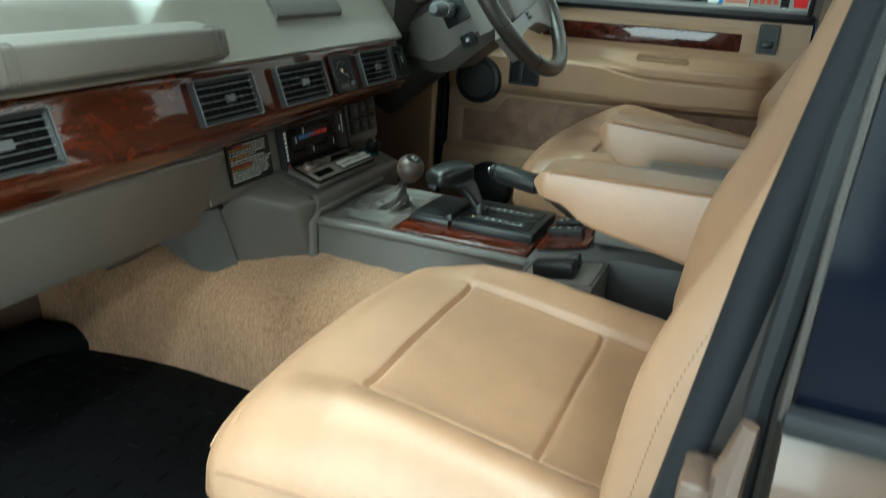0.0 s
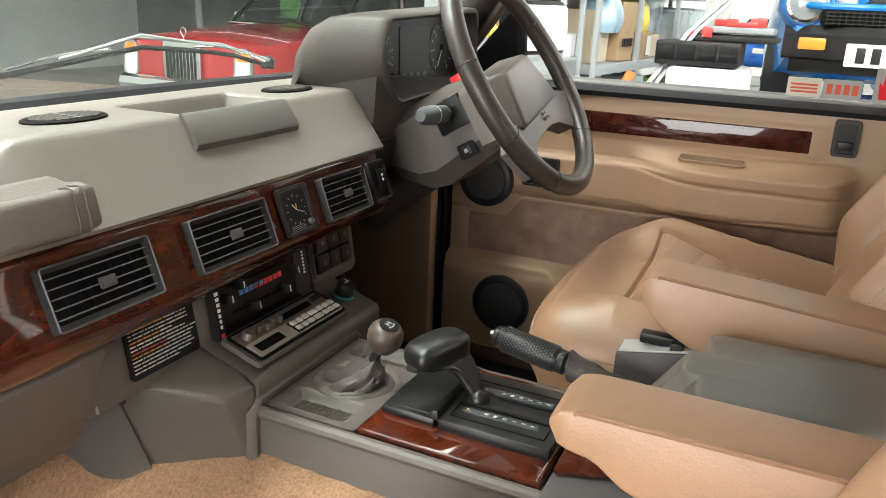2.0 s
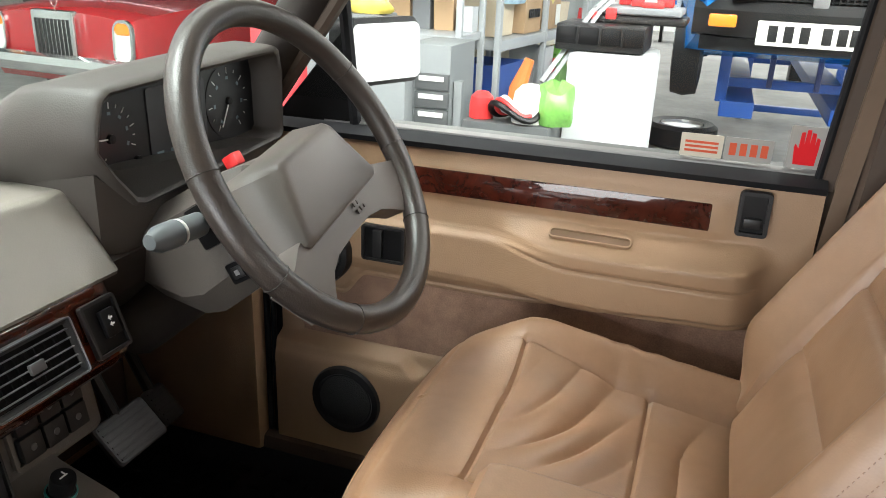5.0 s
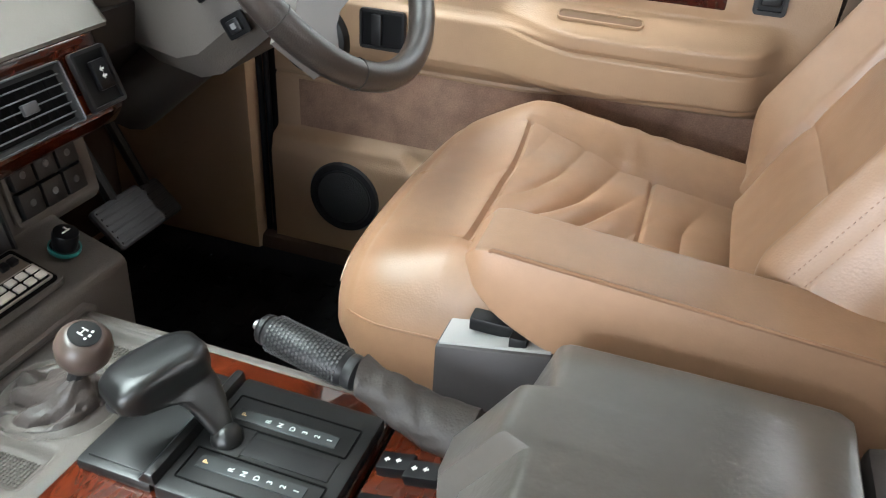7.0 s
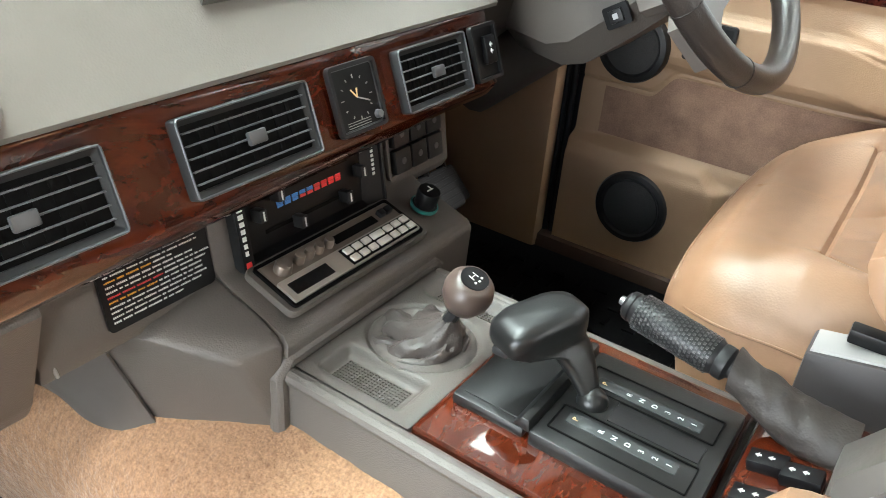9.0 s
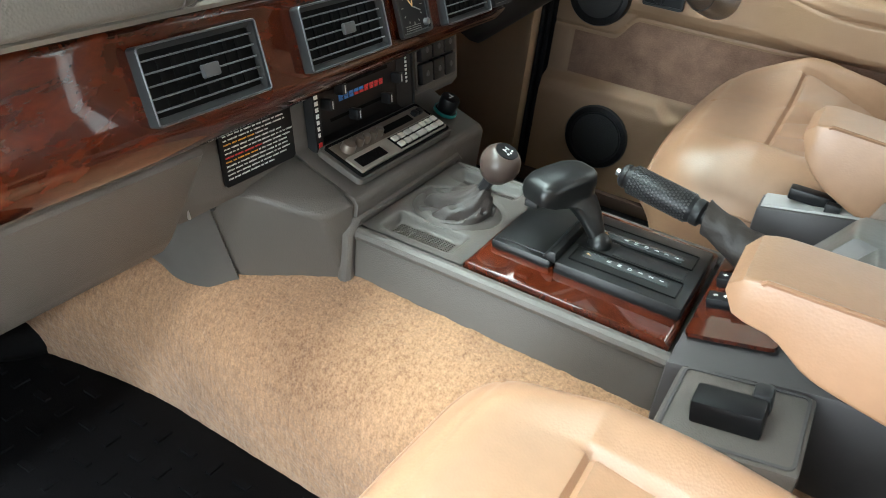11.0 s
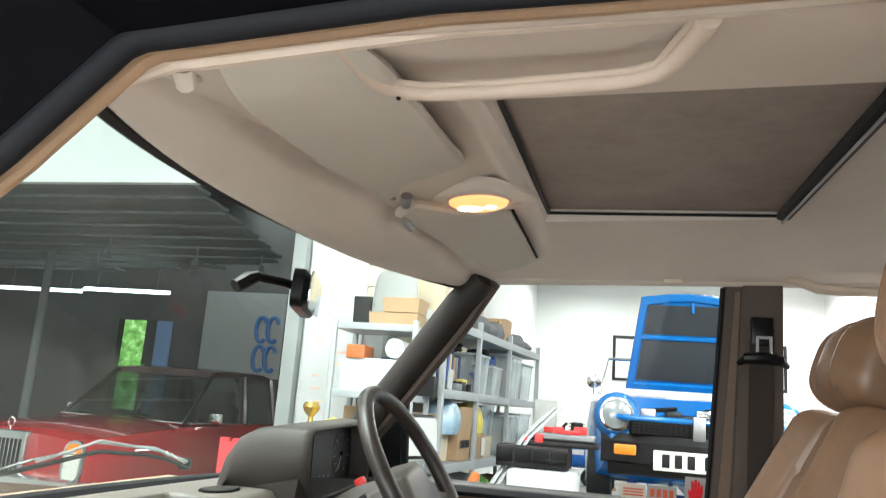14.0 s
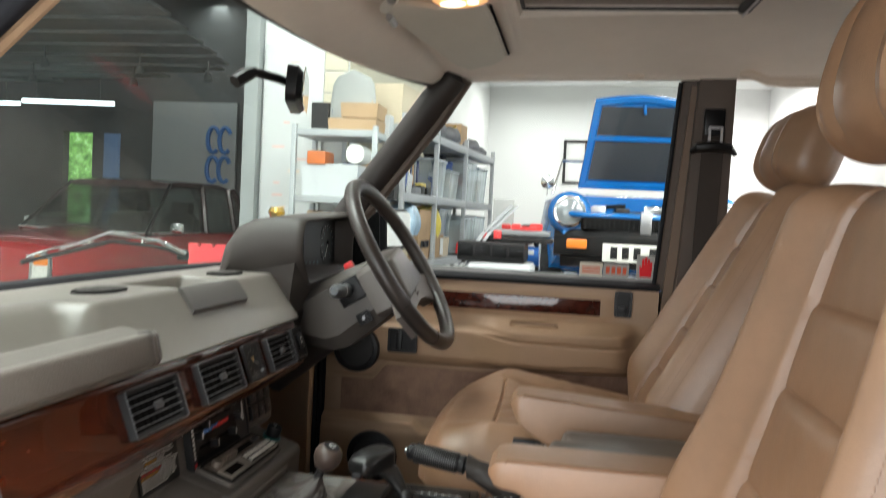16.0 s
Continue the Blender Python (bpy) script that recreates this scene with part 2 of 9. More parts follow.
belt_brown = material("belt_brown", (0.035, 0.026, 0.021), 0.8, vary=0.1, scale=30, grain=0.4)
concrete = material("floor_paint", (0.25, 0.245, 0.240), 0.75, vary=0.35, scale=1.1, bump2=0.1, bump2_scale=20, spec=0.12)
wall_white = material("white_wall_paint", (0.78, 0.79, 0.78), 0.8, vary=0.05, scale=0.8, bump2=0.1, bump2_scale=12)
wall_grey = material("grey_wall_paint", (0.42, 0.44, 0.43), 0.8, vary=0.12, scale=0.7, bump2=0.1, bump2_scale=12)
wall_dark = material("dark_wall_paint", (0.085, 0.092, 0.095), 0.8, vary=0.25, scale=0.7)
white_metal = material("white_metal", (0.37, 0.39, 0.40), 0.4, vary=0.08, scale=4)
blue_paint = material("blue_paint", (0.006, 0.160, 0.50), 0.2, vary=0.08, scale=3, coat=0.5)
red_paint = material("red_paint", (0.33, 0.010, 0.014), 0.14, vary=0.1, scale=3, coat=0.6)
# The saloon's red with the bay's dimness put in, for roof and pillars.
shaded_roof = material("shaded_red_roof", (0.030, 0.006, 0.008), 0.2, vary=0.1, scale=3, coat=0.4)
card = material("cardboard", (0.42, 0.28, 0.16), 0.85, vary=0.15, scale=5, per_object=0.3)
cream_card = material("cream_card", (0.62, 0.52, 0.38), 0.85, vary=0.1)
white_card = material("white_card", (0.52, 0.54, 0.55), 0.6, vary=0.05)
clear_plastic = material("clear_plastic", (0.36, 0.43, 0.49), 0.22, vary=0.45, scale=14, per_object=0.4)
clear_lid = material("box_lid", (0.46, 0.50, 0.54), 0.3, vary=0.1)
blue_plastic = material("blue_plastic", (0.03, 0.08, 0.30), 0.35, vary=0.1)
grey_cloth = material("grey_cloth", (0.16, 0.16, 0.17), 0.95, vary=0.3, scale=8, bump2=0.6, bump2_scale=25)
navy = material("navy_tin", (0.02, 0.03, 0.10), 0.35, vary=0.2, per_object=0.5)
yellow_bag = material("yellow_plastic", (0.75, 0.60, 0.12), 0.35, vary=0.2, scale=12)
clear_bag = material("clear_bag", (0.35, 0.50, 0.62), 0.2, vary=0.3, scale=14)
green_bag = material("green_plastic", (0.14, 0.34, 0.07), 0.3, vary=0.4, scale=9)
grey_panel = material("grey_panel", (0.33, 0.34, 0.33), 0.5, vary=0.1)
column_grey = material("column_grey", (0.30, 0.32, 0.32), 0.6, vary=0.08)
board_white = material("board_white", (0.62, 0.635, 0.63), 0.25, vary=0.03)
faint_red = material("faint_red", (0.75, 0.45, 0.38), 0.5, vary=0.05)
faint_orange = material("faint_orange", (0.80, 0.60, 0.40), 0.5, vary=0.05)
block_cream = material("block_cream", (0.66, 0.61, 0.48), 0.85, vary=0.15, scale=3, grain=0.5, grain_scale=90)
drawer_grey = material("drawer_grey", (0.20, 0.21, 0.22), 0.45, vary=0.08)
lift_blue = material("lift_blue", (0.012, 0.06, 0.26), 0.35, vary=0.12)
plate_white = material("plate_white", (0.70, 0.70, 0.64), 0.4, vary=0.04)
pad_grey = material("pad_grey", (0.035, 0.04, 0.045), 0.9, vary=0.15, scale=6)
lamp_pale = material("lamp_pale", (0.62, 0.62, 0.56), 0.12, vary=0.2, scale=30, coat=0.5)
cool_white = material("cool_white_metal", (0.21, 0.225, 0.23), 0.45, vary=0.12, scale=5)
case_grey = material("case_grey", (0.075, 0.08, 0.082), 0.5, vary=0.15, scale=6)
carton_orange = material("carton_orange", (0.52, 0.13, 0.025), 0.55, vary=0.12, scale=9)
compressor_blue = material("compressor_blue", (0.01, 0.13, 0.50), 0.3, vary=0.1)
amber = material("amber_lens", (0.80, 0.22, 0.02), 0.2, vary=0.05, coat=0.5)
lamp_glass = material("lamp_glass", (0.30, 0.33, 0.34), 0.12, vary=0.25, scale=30, coat=0.6, metal=0.3)
car_glass = material("car_glass", (0.012, 0.015, 0.017), 0.05, vary=0.1, coat=0.8)
brass = material("brass", (0.55, 0.36, 0.10), 0.28, metal=1.0, vary=0.1)
red_mat = material("red_foam", (0.62, 0.05, 0.06), 0.8, vary=0.06)
slat_grey = material("slat_grey", (0.16, 0.18, 0.18), 0.6, vary=0.15)
slat_white = material("slat_white", (0.62, 0.68, 0.66), 0.7, vary=0.05)
panel_grey = material("panel_grey", (0.34, 0.36, 0.37), 0.6, vary=0.06)
tube_glow = material("tube_glow", (0.9, 0.9, 0.9), 0.4, emit=(0.85, 0.93, 1.0), emit_power=6.0)
green_out = material("daylight_green", (0.05, 0.10, 0.03), 0.9, vary=0.5, scale=3, emit=(0.30, 0.62, 0.22), emit_power=1.6)
blue_out = material("daylight_blue", (0.1, 0.15, 0.25), 0.5, emit=(0.25, 0.45, 0.8), emit_power=0.18)
gn = green_out.node_tree
gco = gn.nodes.new("ShaderNodeTexCoord").outputs["Object"]
gn.links.new(ramp(gn, tex_noise(gn, 5.0, 5, 0.65, gco), [(0.35, (0.05, 0.16, 0.03)), (0.55, (0.28, 0.60, 0.16)), (0.70, (0.75, 0.95, 0.60))]), gn.nodes["Principled BSDF"].inputs["Emission Color"])
walnut = wood_material("burr_walnut", (0.012, 0.0025, 0.0012), (0.078, 0.0145, 0.0046))
walnut_dark = wood_material("dark_walnut", (0.015, 0.004, 0.003), (0.065, 0.014, 0.008))


def glass_material(name, tint=(1, 1, 1), gloss=0.06, film=0.0):
    """Thin clear sheet: it lets light straight through and mirrors a little."""
    m = bpy.data.materials.new(name)
    m.use_nodes = True
    nt = m.node_tree
    nt.nodes.remove(nt.nodes["Principled BSDF"])
    t, g, mix, fr, po, mu = (nt.nodes.new("ShaderNode" + k) for k in ("BsdfTransparent", "BsdfGlossy", "MixShader", "LayerWeight", "Math", "Math"))
    t.inputs[0].default_value = (*tint, 1)
    g.inputs["Roughness"].default_value = 0.01
    po.operation, mu.operation = "POWER", "MULTIPLY_ADD"
    po.inputs[1].default_value, mu.inputs[1].default_value, mu.inputs[2].default_value = 4.0, 0.5, gloss
    nt.links.new(fr.outputs["Facing"], po.inputs[0])
    nt.links.new(po.outputs[0], mu.inputs[0])
    nt.links.new(mu.outputs[0], mix.inputs[0])
    nt.links.new(t.outputs[0], mix.inputs[1])
    nt.links.new(g.outputs[0], mix.inputs[2])
    out = mix.outputs[0]
    if film:
        # pale veil: on the windscreen it imitates reflected haze, on bins cloudy plastic
        veil, mx, mp = (nt.nodes.new("ShaderNode" + k) for k in ("BsdfDiffuse", "MixShader", "Mapping"))
        veil.inputs[0].default_value = (0.86, 0.92, 0.90, 1)
        mp.inputs["Scale"].default_value = (1.2, 3.5, 1.2)
        nt.links.new(nt.nodes.new("ShaderNodeTexCoord").outputs["Object"], mp.inputs[0])
        rg = nt.nodes.new("ShaderNodeMapRange")
        rg.inputs["From Min"].default_value, rg.inputs["From Max"].default_value = 0.3, 0.75
        rg.inputs["To Min"].default_value, rg.inputs["To Max"].default_value = film * 0.55, film * 1.6
        nt.links.new(tex_noise(nt, 1.6, 5, 0.55, mp.outputs[0]), rg.inputs["Value"])
        nt.links.new(rg.outputs[0], mx.inputs[0])
        nt.links.new(out, mx.inputs[1])
        nt.links.new(veil.outputs[0], mx.inputs[2])
        out = mx.outputs[0]
    nt.links.new(out, nt.nodes["Material Output"].inputs[0])
    return m


glass = glass_material("clear_glass", (0.65, 0.69, 0.675), 0.03)
saloon_glass = glass_material("saloon_glass", (0.42, 0.48, 0.47), 0.05, 0.02)
bin_plastic = glass_material("bin_plastic", (0.80, 0.86, 0.90), 0.04, 0.34)
screen_glass = glass_material("tinted_screen_glass", (0.80, 0.90, 0.87), 0.03, 0.045)


# ---- building blocks ----
def part(name, bm, mat, parent=None, label="", smooth=35):
    """Links a bmesh, built in world metres, as one mesh object under its thing."""
    me = bpy.data.meshes.new(name)
    bmesh.ops.recalc_face_normals(bm, faces=bm.faces)
    bm.to_mesh(me)
    bm.free()
    me.materials.append(mat)
    if smooth:
        me.shade_smooth()
        me.set_sharp_from_angle(angle=radians(smooth))
    ob = new(name, me)
    if parent is not None:
        ob.parent = parent
        ob.matrix_parent_inverse = parent.matrix_basis.inverted() if parent.parent is None else Matrix.Identity(4)
    if label:
        ob["label"] = label
    return ob


def thing(name, place, label, category, group="", kind=""):
    ob = new(name)
    ob.empty_display_size = 0.05
    ob.matrix_basis = Matrix.Translation(place)
    return tagged(ob, label, category, group, kind)


def one(name, bm, mat, label, category, group="", kind="", smooth=35):
    """A thing that is a single mesh."""
    return tagged(part(name, bm, mat, None, "", smooth), label, category, group, kind)


def B():
    return bmesh.new()


def box(bm, c, s, bev=0.0, m=None, seg=2):
    g = bmesh.ops.create_cube(bm, size=1)
    vs = g["verts"]
    bmesh.ops.scale(bm, vec=s, verts=vs)
    if bev:
        es = list({e for v in vs for e in v.link_edges})
        r = bmesh.ops.bevel(bm, geom=es, offset=min(bev, min(s) * 0.49), segments=seg, profile=0.6, affect="EDGES", clamp_overlap=True)
        vs = list({v for f in r["faces"] for v in f.verts} | {v for v in vs if v.is_valid})
    mat = Matrix.Translation(c) if m is None else m @ Matrix.Translation(c)
    bmesh.ops.transform(bm, matrix=mat, verts=vs)
    return vs


def prism(bm, pts, a, b, axis="y", bev=0.0, m=None):
    """A polygon of the plane across axis, pulled along it from a to b. Points: (x, z) for y, (x, y) for z, (y, z) for x."""
    def at(p, v):
        return {"y": (p[0], v, p[1]), "z": (p[0], p[1], v), "x": (v, p[0], p[1])}[axis]
    lo, hi = [bm.verts.new(at(p, a)) for p in pts], [bm.verts.new(at(p, b)) for p in pts]
    n = len(pts)
    fs = [bm.faces.new(lo), bm.faces.new(hi)]
    fs += [bm.faces.new((lo[i], lo[(i + 1) % n], hi[(i + 1) % n], hi[i])) for i in range(n)]
    vs = lo + hi
    if bev:
        es = list({e for f in fs for e in f.edges})
        bmesh.ops.recalc_face_normals(bm, faces=fs)
        r = bmesh.ops.bevel(bm, geom=es, offset=bev, segments=2, profile=0.6, affect="EDGES", clamp_overlap=True)
        vs = list({v for f in r["faces"] for v in f.verts} | {v for v in vs if v.is_valid})
    if m is not None:
        bmesh.ops.transform(bm, matrix=m, verts=vs)
    return vs


def loft(bm, rings, cap=True, closed=True):
    """Skins a row of rings of points."""
    rows = [[bm.verts.new(p) for p in ring] for ring in rings]
    n = len(rows[0])
    for r, s in zip(rows, rows[1:]):
        for i in range(n if closed else n - 1):
            bm.faces.new((r[i], r[(i + 1) % n], s[(i + 1) % n], s[i]))
    if cap and closed:
        bm.faces.new(rows[0][::-1])
        bm.faces.new(rows[-1])
    return rows


def sheet(bm, fn, us, vs, skip=None):
    """A surface of fn(u, v) over two rows of values."""
    rows = [[bm.verts.new(fn(u, v)) for v in vs] for u in us]
    for i in range(len(us) - 1):
        for j in range(len(vs) - 1):
            if skip and skip((us[i] + us[i + 1]) / 2, (vs[j] + vs[j + 1]) / 2):
                continue
            bm.faces.new((rows[i][j], rows[i + 1][j], rows[i + 1][j + 1], rows[i][j + 1]))
    lone = [v for v in bm.verts if not v.link_faces]
    bmesh.ops.delete(bm, geom=lone, context="VERTS")


def span(a, b, n):
    return [a + (b - a) * i / n for i in range(n + 1)]


def tube(bm, pts, r, n=10, closed=False, flat=1.0, cap=True):
    """A round bar along points; r: one radius or one for each point; flat squashes it upward."""
    pts = [Vector(p) for p in pts]
    rs = r if isinstance(r, (list, tuple)) else [r] * len(pts)
    rings = []
    up = None
    for i, p in enumerate(pts):
        a = pts[i - 1] if i or closed else p
        b = pts[(i + 1) % len(pts)] if i < len(pts) - 1 or closed else p
        d = (b - a).normalized()
        if up is None:
            up = Vector((0, 0, 1)) if abs(d.z) < 0.9 else Vector((1, 0, 0))
        s = d.cross(up).normalized()
        up = s.cross(d).normalized()
        rings.append([p + (s * math.cos(t) + up * math.sin(t) * flat) * rs[i] for t in (2 * math.pi * k / n for k in range(n))])
    if closed:
        rings.append(rings[0])
        loft(bm, rings, cap=False)
        bmesh.ops.remove_doubles(bm, verts=bm.verts, dist=1e-6)
    else:
        loft(bm, rings, cap=cap)


def basis(o, u, n):
    """A frame at o: x along u, z along n, y across."""
    u, n = Vector(u).normalized(), Vector(n).normalized()
    v = n.cross(u).normalized()
    u = v.cross(n)
    return Matrix(((u.x, v.x, n.x, o[0]), (u.y, v.y, n.y, o[1]), (u.z, v.z, n.z, o[2]), (0, 0, 0, 1)))


def lathe(bm, prof, m, n=24):
    """A turned form: (radius, height) pairs about the z of m."""
    rings = [[m @ Vector((r * math.cos(2 * math.pi * k / n), r * math.sin(2 * math.pi * k / n), h)) for k in range(n)] for r, h in prof]
    loft(bm, rings)


def rrect(w, h, r, k=4):
    pts = []
    for cx, cy, a0 in ((w / 2 - r, h / 2 - r, 0), (-w / 2 + r, h / 2 - r, 90), (-w / 2 + r, -h / 2 + r, 180), (w / 2 - r, -h / 2 + r, 270)):
        for i in range(k + 1):
            a = radians(a0 + 90 * i / k)
            pts.append((cx + r * math.cos(a), cy + r * math.sin(a)))
    return pts


def plate(bm, m, w, h, r, d, c=(0, 0), bev=0.0):
    """A plate with round corners on the plane of m, from its plane out to d."""
    pts = [(x + c[0], y + c[1]) for x, y in rrect(w, h, r)]
    if bev:
        k = 1 - 2 * bev / min(w, h)
        inner = [(x * (1 - 2 * bev / w) + c[0], y * (1 - 2 * bev / h) + c[1]) for x, y in rrect(w, h, r)]
        loft(bm, [[m @ Vector((x, y, 0)) for x, y in pts], [m @ Vector((x, y, d - bev)) for x, y in pts], [m @ Vector((x, y, d)) for x, y in inner]])
    else:
        loft(bm, [[m @ Vector((x, y, 0)) for x, y in pts], [m @ Vector((x, y, d)) for x, y in pts]])


def ring_plate(bm, m, w, h, r, t, d, c=(0, 0)):
    """A frame of width t with round corners, standing d out of the plane of m."""
    o = rrect(w, h, r)
    i = rrect(w - 2 * t, h - 2 * t, max(r - t, 0.0005))
    rows = [[m @ Vector((x + c[0], y + c[1], z)) for x, y in q] for q, z in ((o, 0), (o, d * 0.7), ([(a * 0.9 + e * 0.1, b * 0.9 + f * 0.1) for (a, b), (e, f) in zip(o, i)], d), (i, d), (i, 0))]
    loft(bm, rows, cap=False)


# ---- garage ----
def garage():
    b = B()
    box(b, (-2, 6.8, -0.05), (26, 26, 0.1))
    one("ground", b, concrete, "grey painted concrete workshop floor with scuffs", "floor", kind="structure")
    b = B()
    box(b, (0.8, 19.5, 2.5), (7.6, 0.2, 5.0))
    one("wall_far", b, wall_white, "plain white painted workshop wall", "wall", kind="structure")
    b = B()
    box(b, (4.6, 6.8, 2.5), (0.2, 25.6, 5.0))
    one("wall_rear", b, wall_white, "plain white painted workshop wall", "wall", kind="structure")
    b = B()
    box(b, (-12, 6.8, 2.5), (0.2, 26, 5.0))
    one("wall_front", b, wall_grey, "pale grey painted workshop end wall", "wall", kind="structure")
    b = B()
    box(b, (-2.66, 12.0, 2.5), (0.14, 15.0, 5.0))
    one("wall_between_bays", b, wall_white, "white painted wall between the workshop bays", "wall", kind="structure")
    b = B()
    box(b, (-3, 6.8, 5.05), (26, 26, 0.1))
    one("ceiling", b, wall_white, "white painted workshop ceiling", "ceiling", kind="structure")
    b = B()
    box(b, (-10.0, -6, 2.5), (4.0, 0.2, 5.0))
    box(b, (4.0, -6, 2.5), (1.4, 0.2, 5.0))
    box(b, (-2.4, -6, 4.4), (11.3, 0.2, 1.2))
    one("wall_near", b, wall_white, "white painted wall round the open workshop doorway", "wall", kind="structure")


garage()
# Unseen ceiling lamps, added row by row to balance cabin, wall and floor brightness.
WATTS = {-6.0: (52, 52, 42, 22, 44, 0, 0), -3.9: (60, 140, 0, 0, 0, 0, 0), -2.2: (260, 460, 26, 0, 0, 0, 0), 1.0: (320, 340, 34, 34, 54, 76, 160), 3.5: (380, 560, 110, 28, 54, 76, 180), -1.2: (0, 0, 0, 0, 0, 50, 180)}
for lx, row in WATTS.items():
    for ly, watts in zip((-2.8, -0.3, 3.2, 6.6, 10.0, 13.5, 17.0), row):
        if watts:
            area_lamp("ceiling_tube", (lx, ly, 4.6), (lx, ly, 0), 2.4 if lx in (-3.9, -2.2) and ly < 3 else 0.25, 2.4, watts, (1.0, 0.98, 0.95))
area_lamp("doorway_daylight", (-1.6, -5.8, 1.6), (-0.4, 0, 1.5), 4.6, 2.8, 330, (0.95, 0.98, 1.0))
# Two more added lamps that lift the pale end wall.
for ly in (-1.0, 2.5):
    area_lamp("ceiling_tube", (-9.6, ly, 4.6), (-9.6, ly, 0), 0.25, 2.4, 150, (1.0, 0.98, 0.95))


# ---- car shell ----
def shell():
    car = thing("off_road_car", (0, 0, 0.6), "brown painted off road car with its passenger door open", "car")
    b = B()
    box(b, (0.2, 0, 0.58), (2.8, 1.50, 0.06))
    part("floor_pan", b, dark_plastic, car)
    b = B()
    prism(b, [(-1.34, 0.60), (-1.20, 0.612), (-1.28, 0.80), (-1.28, 1.20), (-1.34, 1.20)], -0.72, 0.72, "y")
    part("bulkhead", b, carpet, car, "tan carpeted bulkhead")
    for s in (-1, 1):
        b = B()
        box(b, (0.1, 0.76 * s, 0.58), (2.3, 0.12, 0.14), 0.02)
        part("sill", b, body_brown, car)
    b = B()
    sheet(b, lambda u, v: (u, v, 1.175 - 0.03 * (v / 0.7) ** 2 - 0.03 * (-1.1 - u) + 0.02 * bump(abs(v), 0.74, 0.04)), span(-2.35, -1.08, 14), span(-0.80, 0.80, 40))
    part("bonnet", b, body_brown, car)
    b = B()
    box(b, (-1.78, 0.0, 0.78), (1.15, 1.56, 0.66), 0.03)
    part("front_body", b, body_brown, car)
    for wx in (-1.75, 1.0):
        for s in (-1, 1):
            b = B()
            lathe(b, [(0.0, -0.1), (0.30, -0.1), (0.36, -0.07), (0.37, 0.0), (0.36, 0.07), (0.30, 0.1), (0.0, 0.1)], basis((wx, 0.70 * s, 0.37), (1, 0, 0), (0, 1, 0)), 32)
            part("wheel", b, seal_rubber, car)
    b = B()
    box(b, (1.62, 0, 0.92), (0.06, 1.5, 0.70), 0.01)
    part("tailgate", b, pillar_brown, car)
    # driver's side pillar, with its inner trim
    for s in (-1, 1):
        b = B()
        if s > 0:
            tube(b, [(-1.0, 0.735, 1.16), (-0.93, 0.725, 1.24), (-0.75, 0.67, 1.46), (-0.60, 0.605, 1.645), (-0.545, 0.575, 1.70)], [0.038, 0.037, 0.036, 0.036, 0.03], 12)
        else:
            tube(b, [(-1.03, -0.775, 1.15), (-0.93, -0.765, 1.27), (-0.765, -0.722, 1.475), (-0.660, -0.700, 1.595), (-0.595, -0.690, 1.675), (-0.57, -0.69, 1.73)], 0.030, 12)
        part("windscreen_pillar", b, pillar_dark if s > 0 else body_paint, car)
    b = B()
    tube(b, [(-0.905, 0.73, 1.22), (-0.725, 0.668, 1.43), (-0.585, 0.615, 1.60), (-0.522, 0.585, 1.69)], 0.013, 10)
    part("pillar_trim", b, pillar_brown, car, "brown pillar edge trim")
    # centre pillars
    b = B()
    loft(b, [[(-0.018 + 0.016 * k, 0.765 - 0.09 * k, z), (0.085 - 0.012 * k, 0.765 - 0.09 * k, z), (0.085 - 0.012 * k, 0.70 - 0.09 * k, z), (-0.018 + 0.016 * k, 0.70 - 0.09 * k, z)] for z, k in ((0.60, -0.2), (1.22, 0.0), (1.76, 1.0))])
    part("centre_pillar", b, pillar_brown, car, "brown vinyl covered centre pillar")
    b = B()
    loft(b, [[(-0.042 + 0.03 * k, 0.79 - 0.10 * k, z), (-0.020 + 0.03 * k, 0.79 - 0.10 * k, z), (-0.020 + 0.03 * k, 0.74 - 0.10 * k, z), (-0.042 + 0.03 * k, 0.74 - 0.10 * k, z)] for z, k in ((1.10, -0.2), (1.22, 0.0), (1.70, 0.9))])
    part("window_frame", b, pillar_tan, car, "brown door window frame")
    # passenger's centre pillar with its seal, and the closed rear door behind it
    b = B()
    loft(b, [[(x, y, z), (x + 0.09, y, z), (x + 0.09, y + 0.05, z), (x + 0.01, y + 0.05, z)] for x, y, z in ((-0.150, -0.795, 0.62), (-0.094, -0.795, 1.10), (-0.064, -0.795, 1.29), (-0.020, -0.735, 1.50), (0.010, -0.69, 1.70))])
    part("centre_pillar", b, pillar_dark, car)
    b = B()
    tube(b, [(-0.155, -0.785, 0.62), (-0.122, -0.785, 0.95), (-0.098, -0.785, 1.11), (-0.084, -0.785, 1.206), (-0.068, -0.785, 1.290), (-0.028, -0.735, 1.48), (0.004, -0.69, 1.68)], 0.0115, 12)
    part("door_seal", b, seal_grey, car, "grey rubber door seal")
    b = B()
    tube(b, [(-0.080, -0.815, 0.62), (-0.078, -0.815, 1.15), (-0.070, -0.815, 1.26), (-0.035, -0.76, 1.48), (0.0, -0.71, 1.68)], 0.006, 8)
    part("door_seal", b, seal_rubber, car)
    b = B()
    loft(b, [[(x, y, z), (0.95, y, z), (0.95, y + 0.05, z), (x, y + 0.05, z)] for x, y, z in ((-0.066, -0.828, 1.150), (-0.066, -0.826, 1.22), (-0.060, -0.815, 1.32), (-0.01, -0.74, 1.66))])
    part("rear_window", b, navy_glass, car, "dark blue tinted rear door window")
    b = B()
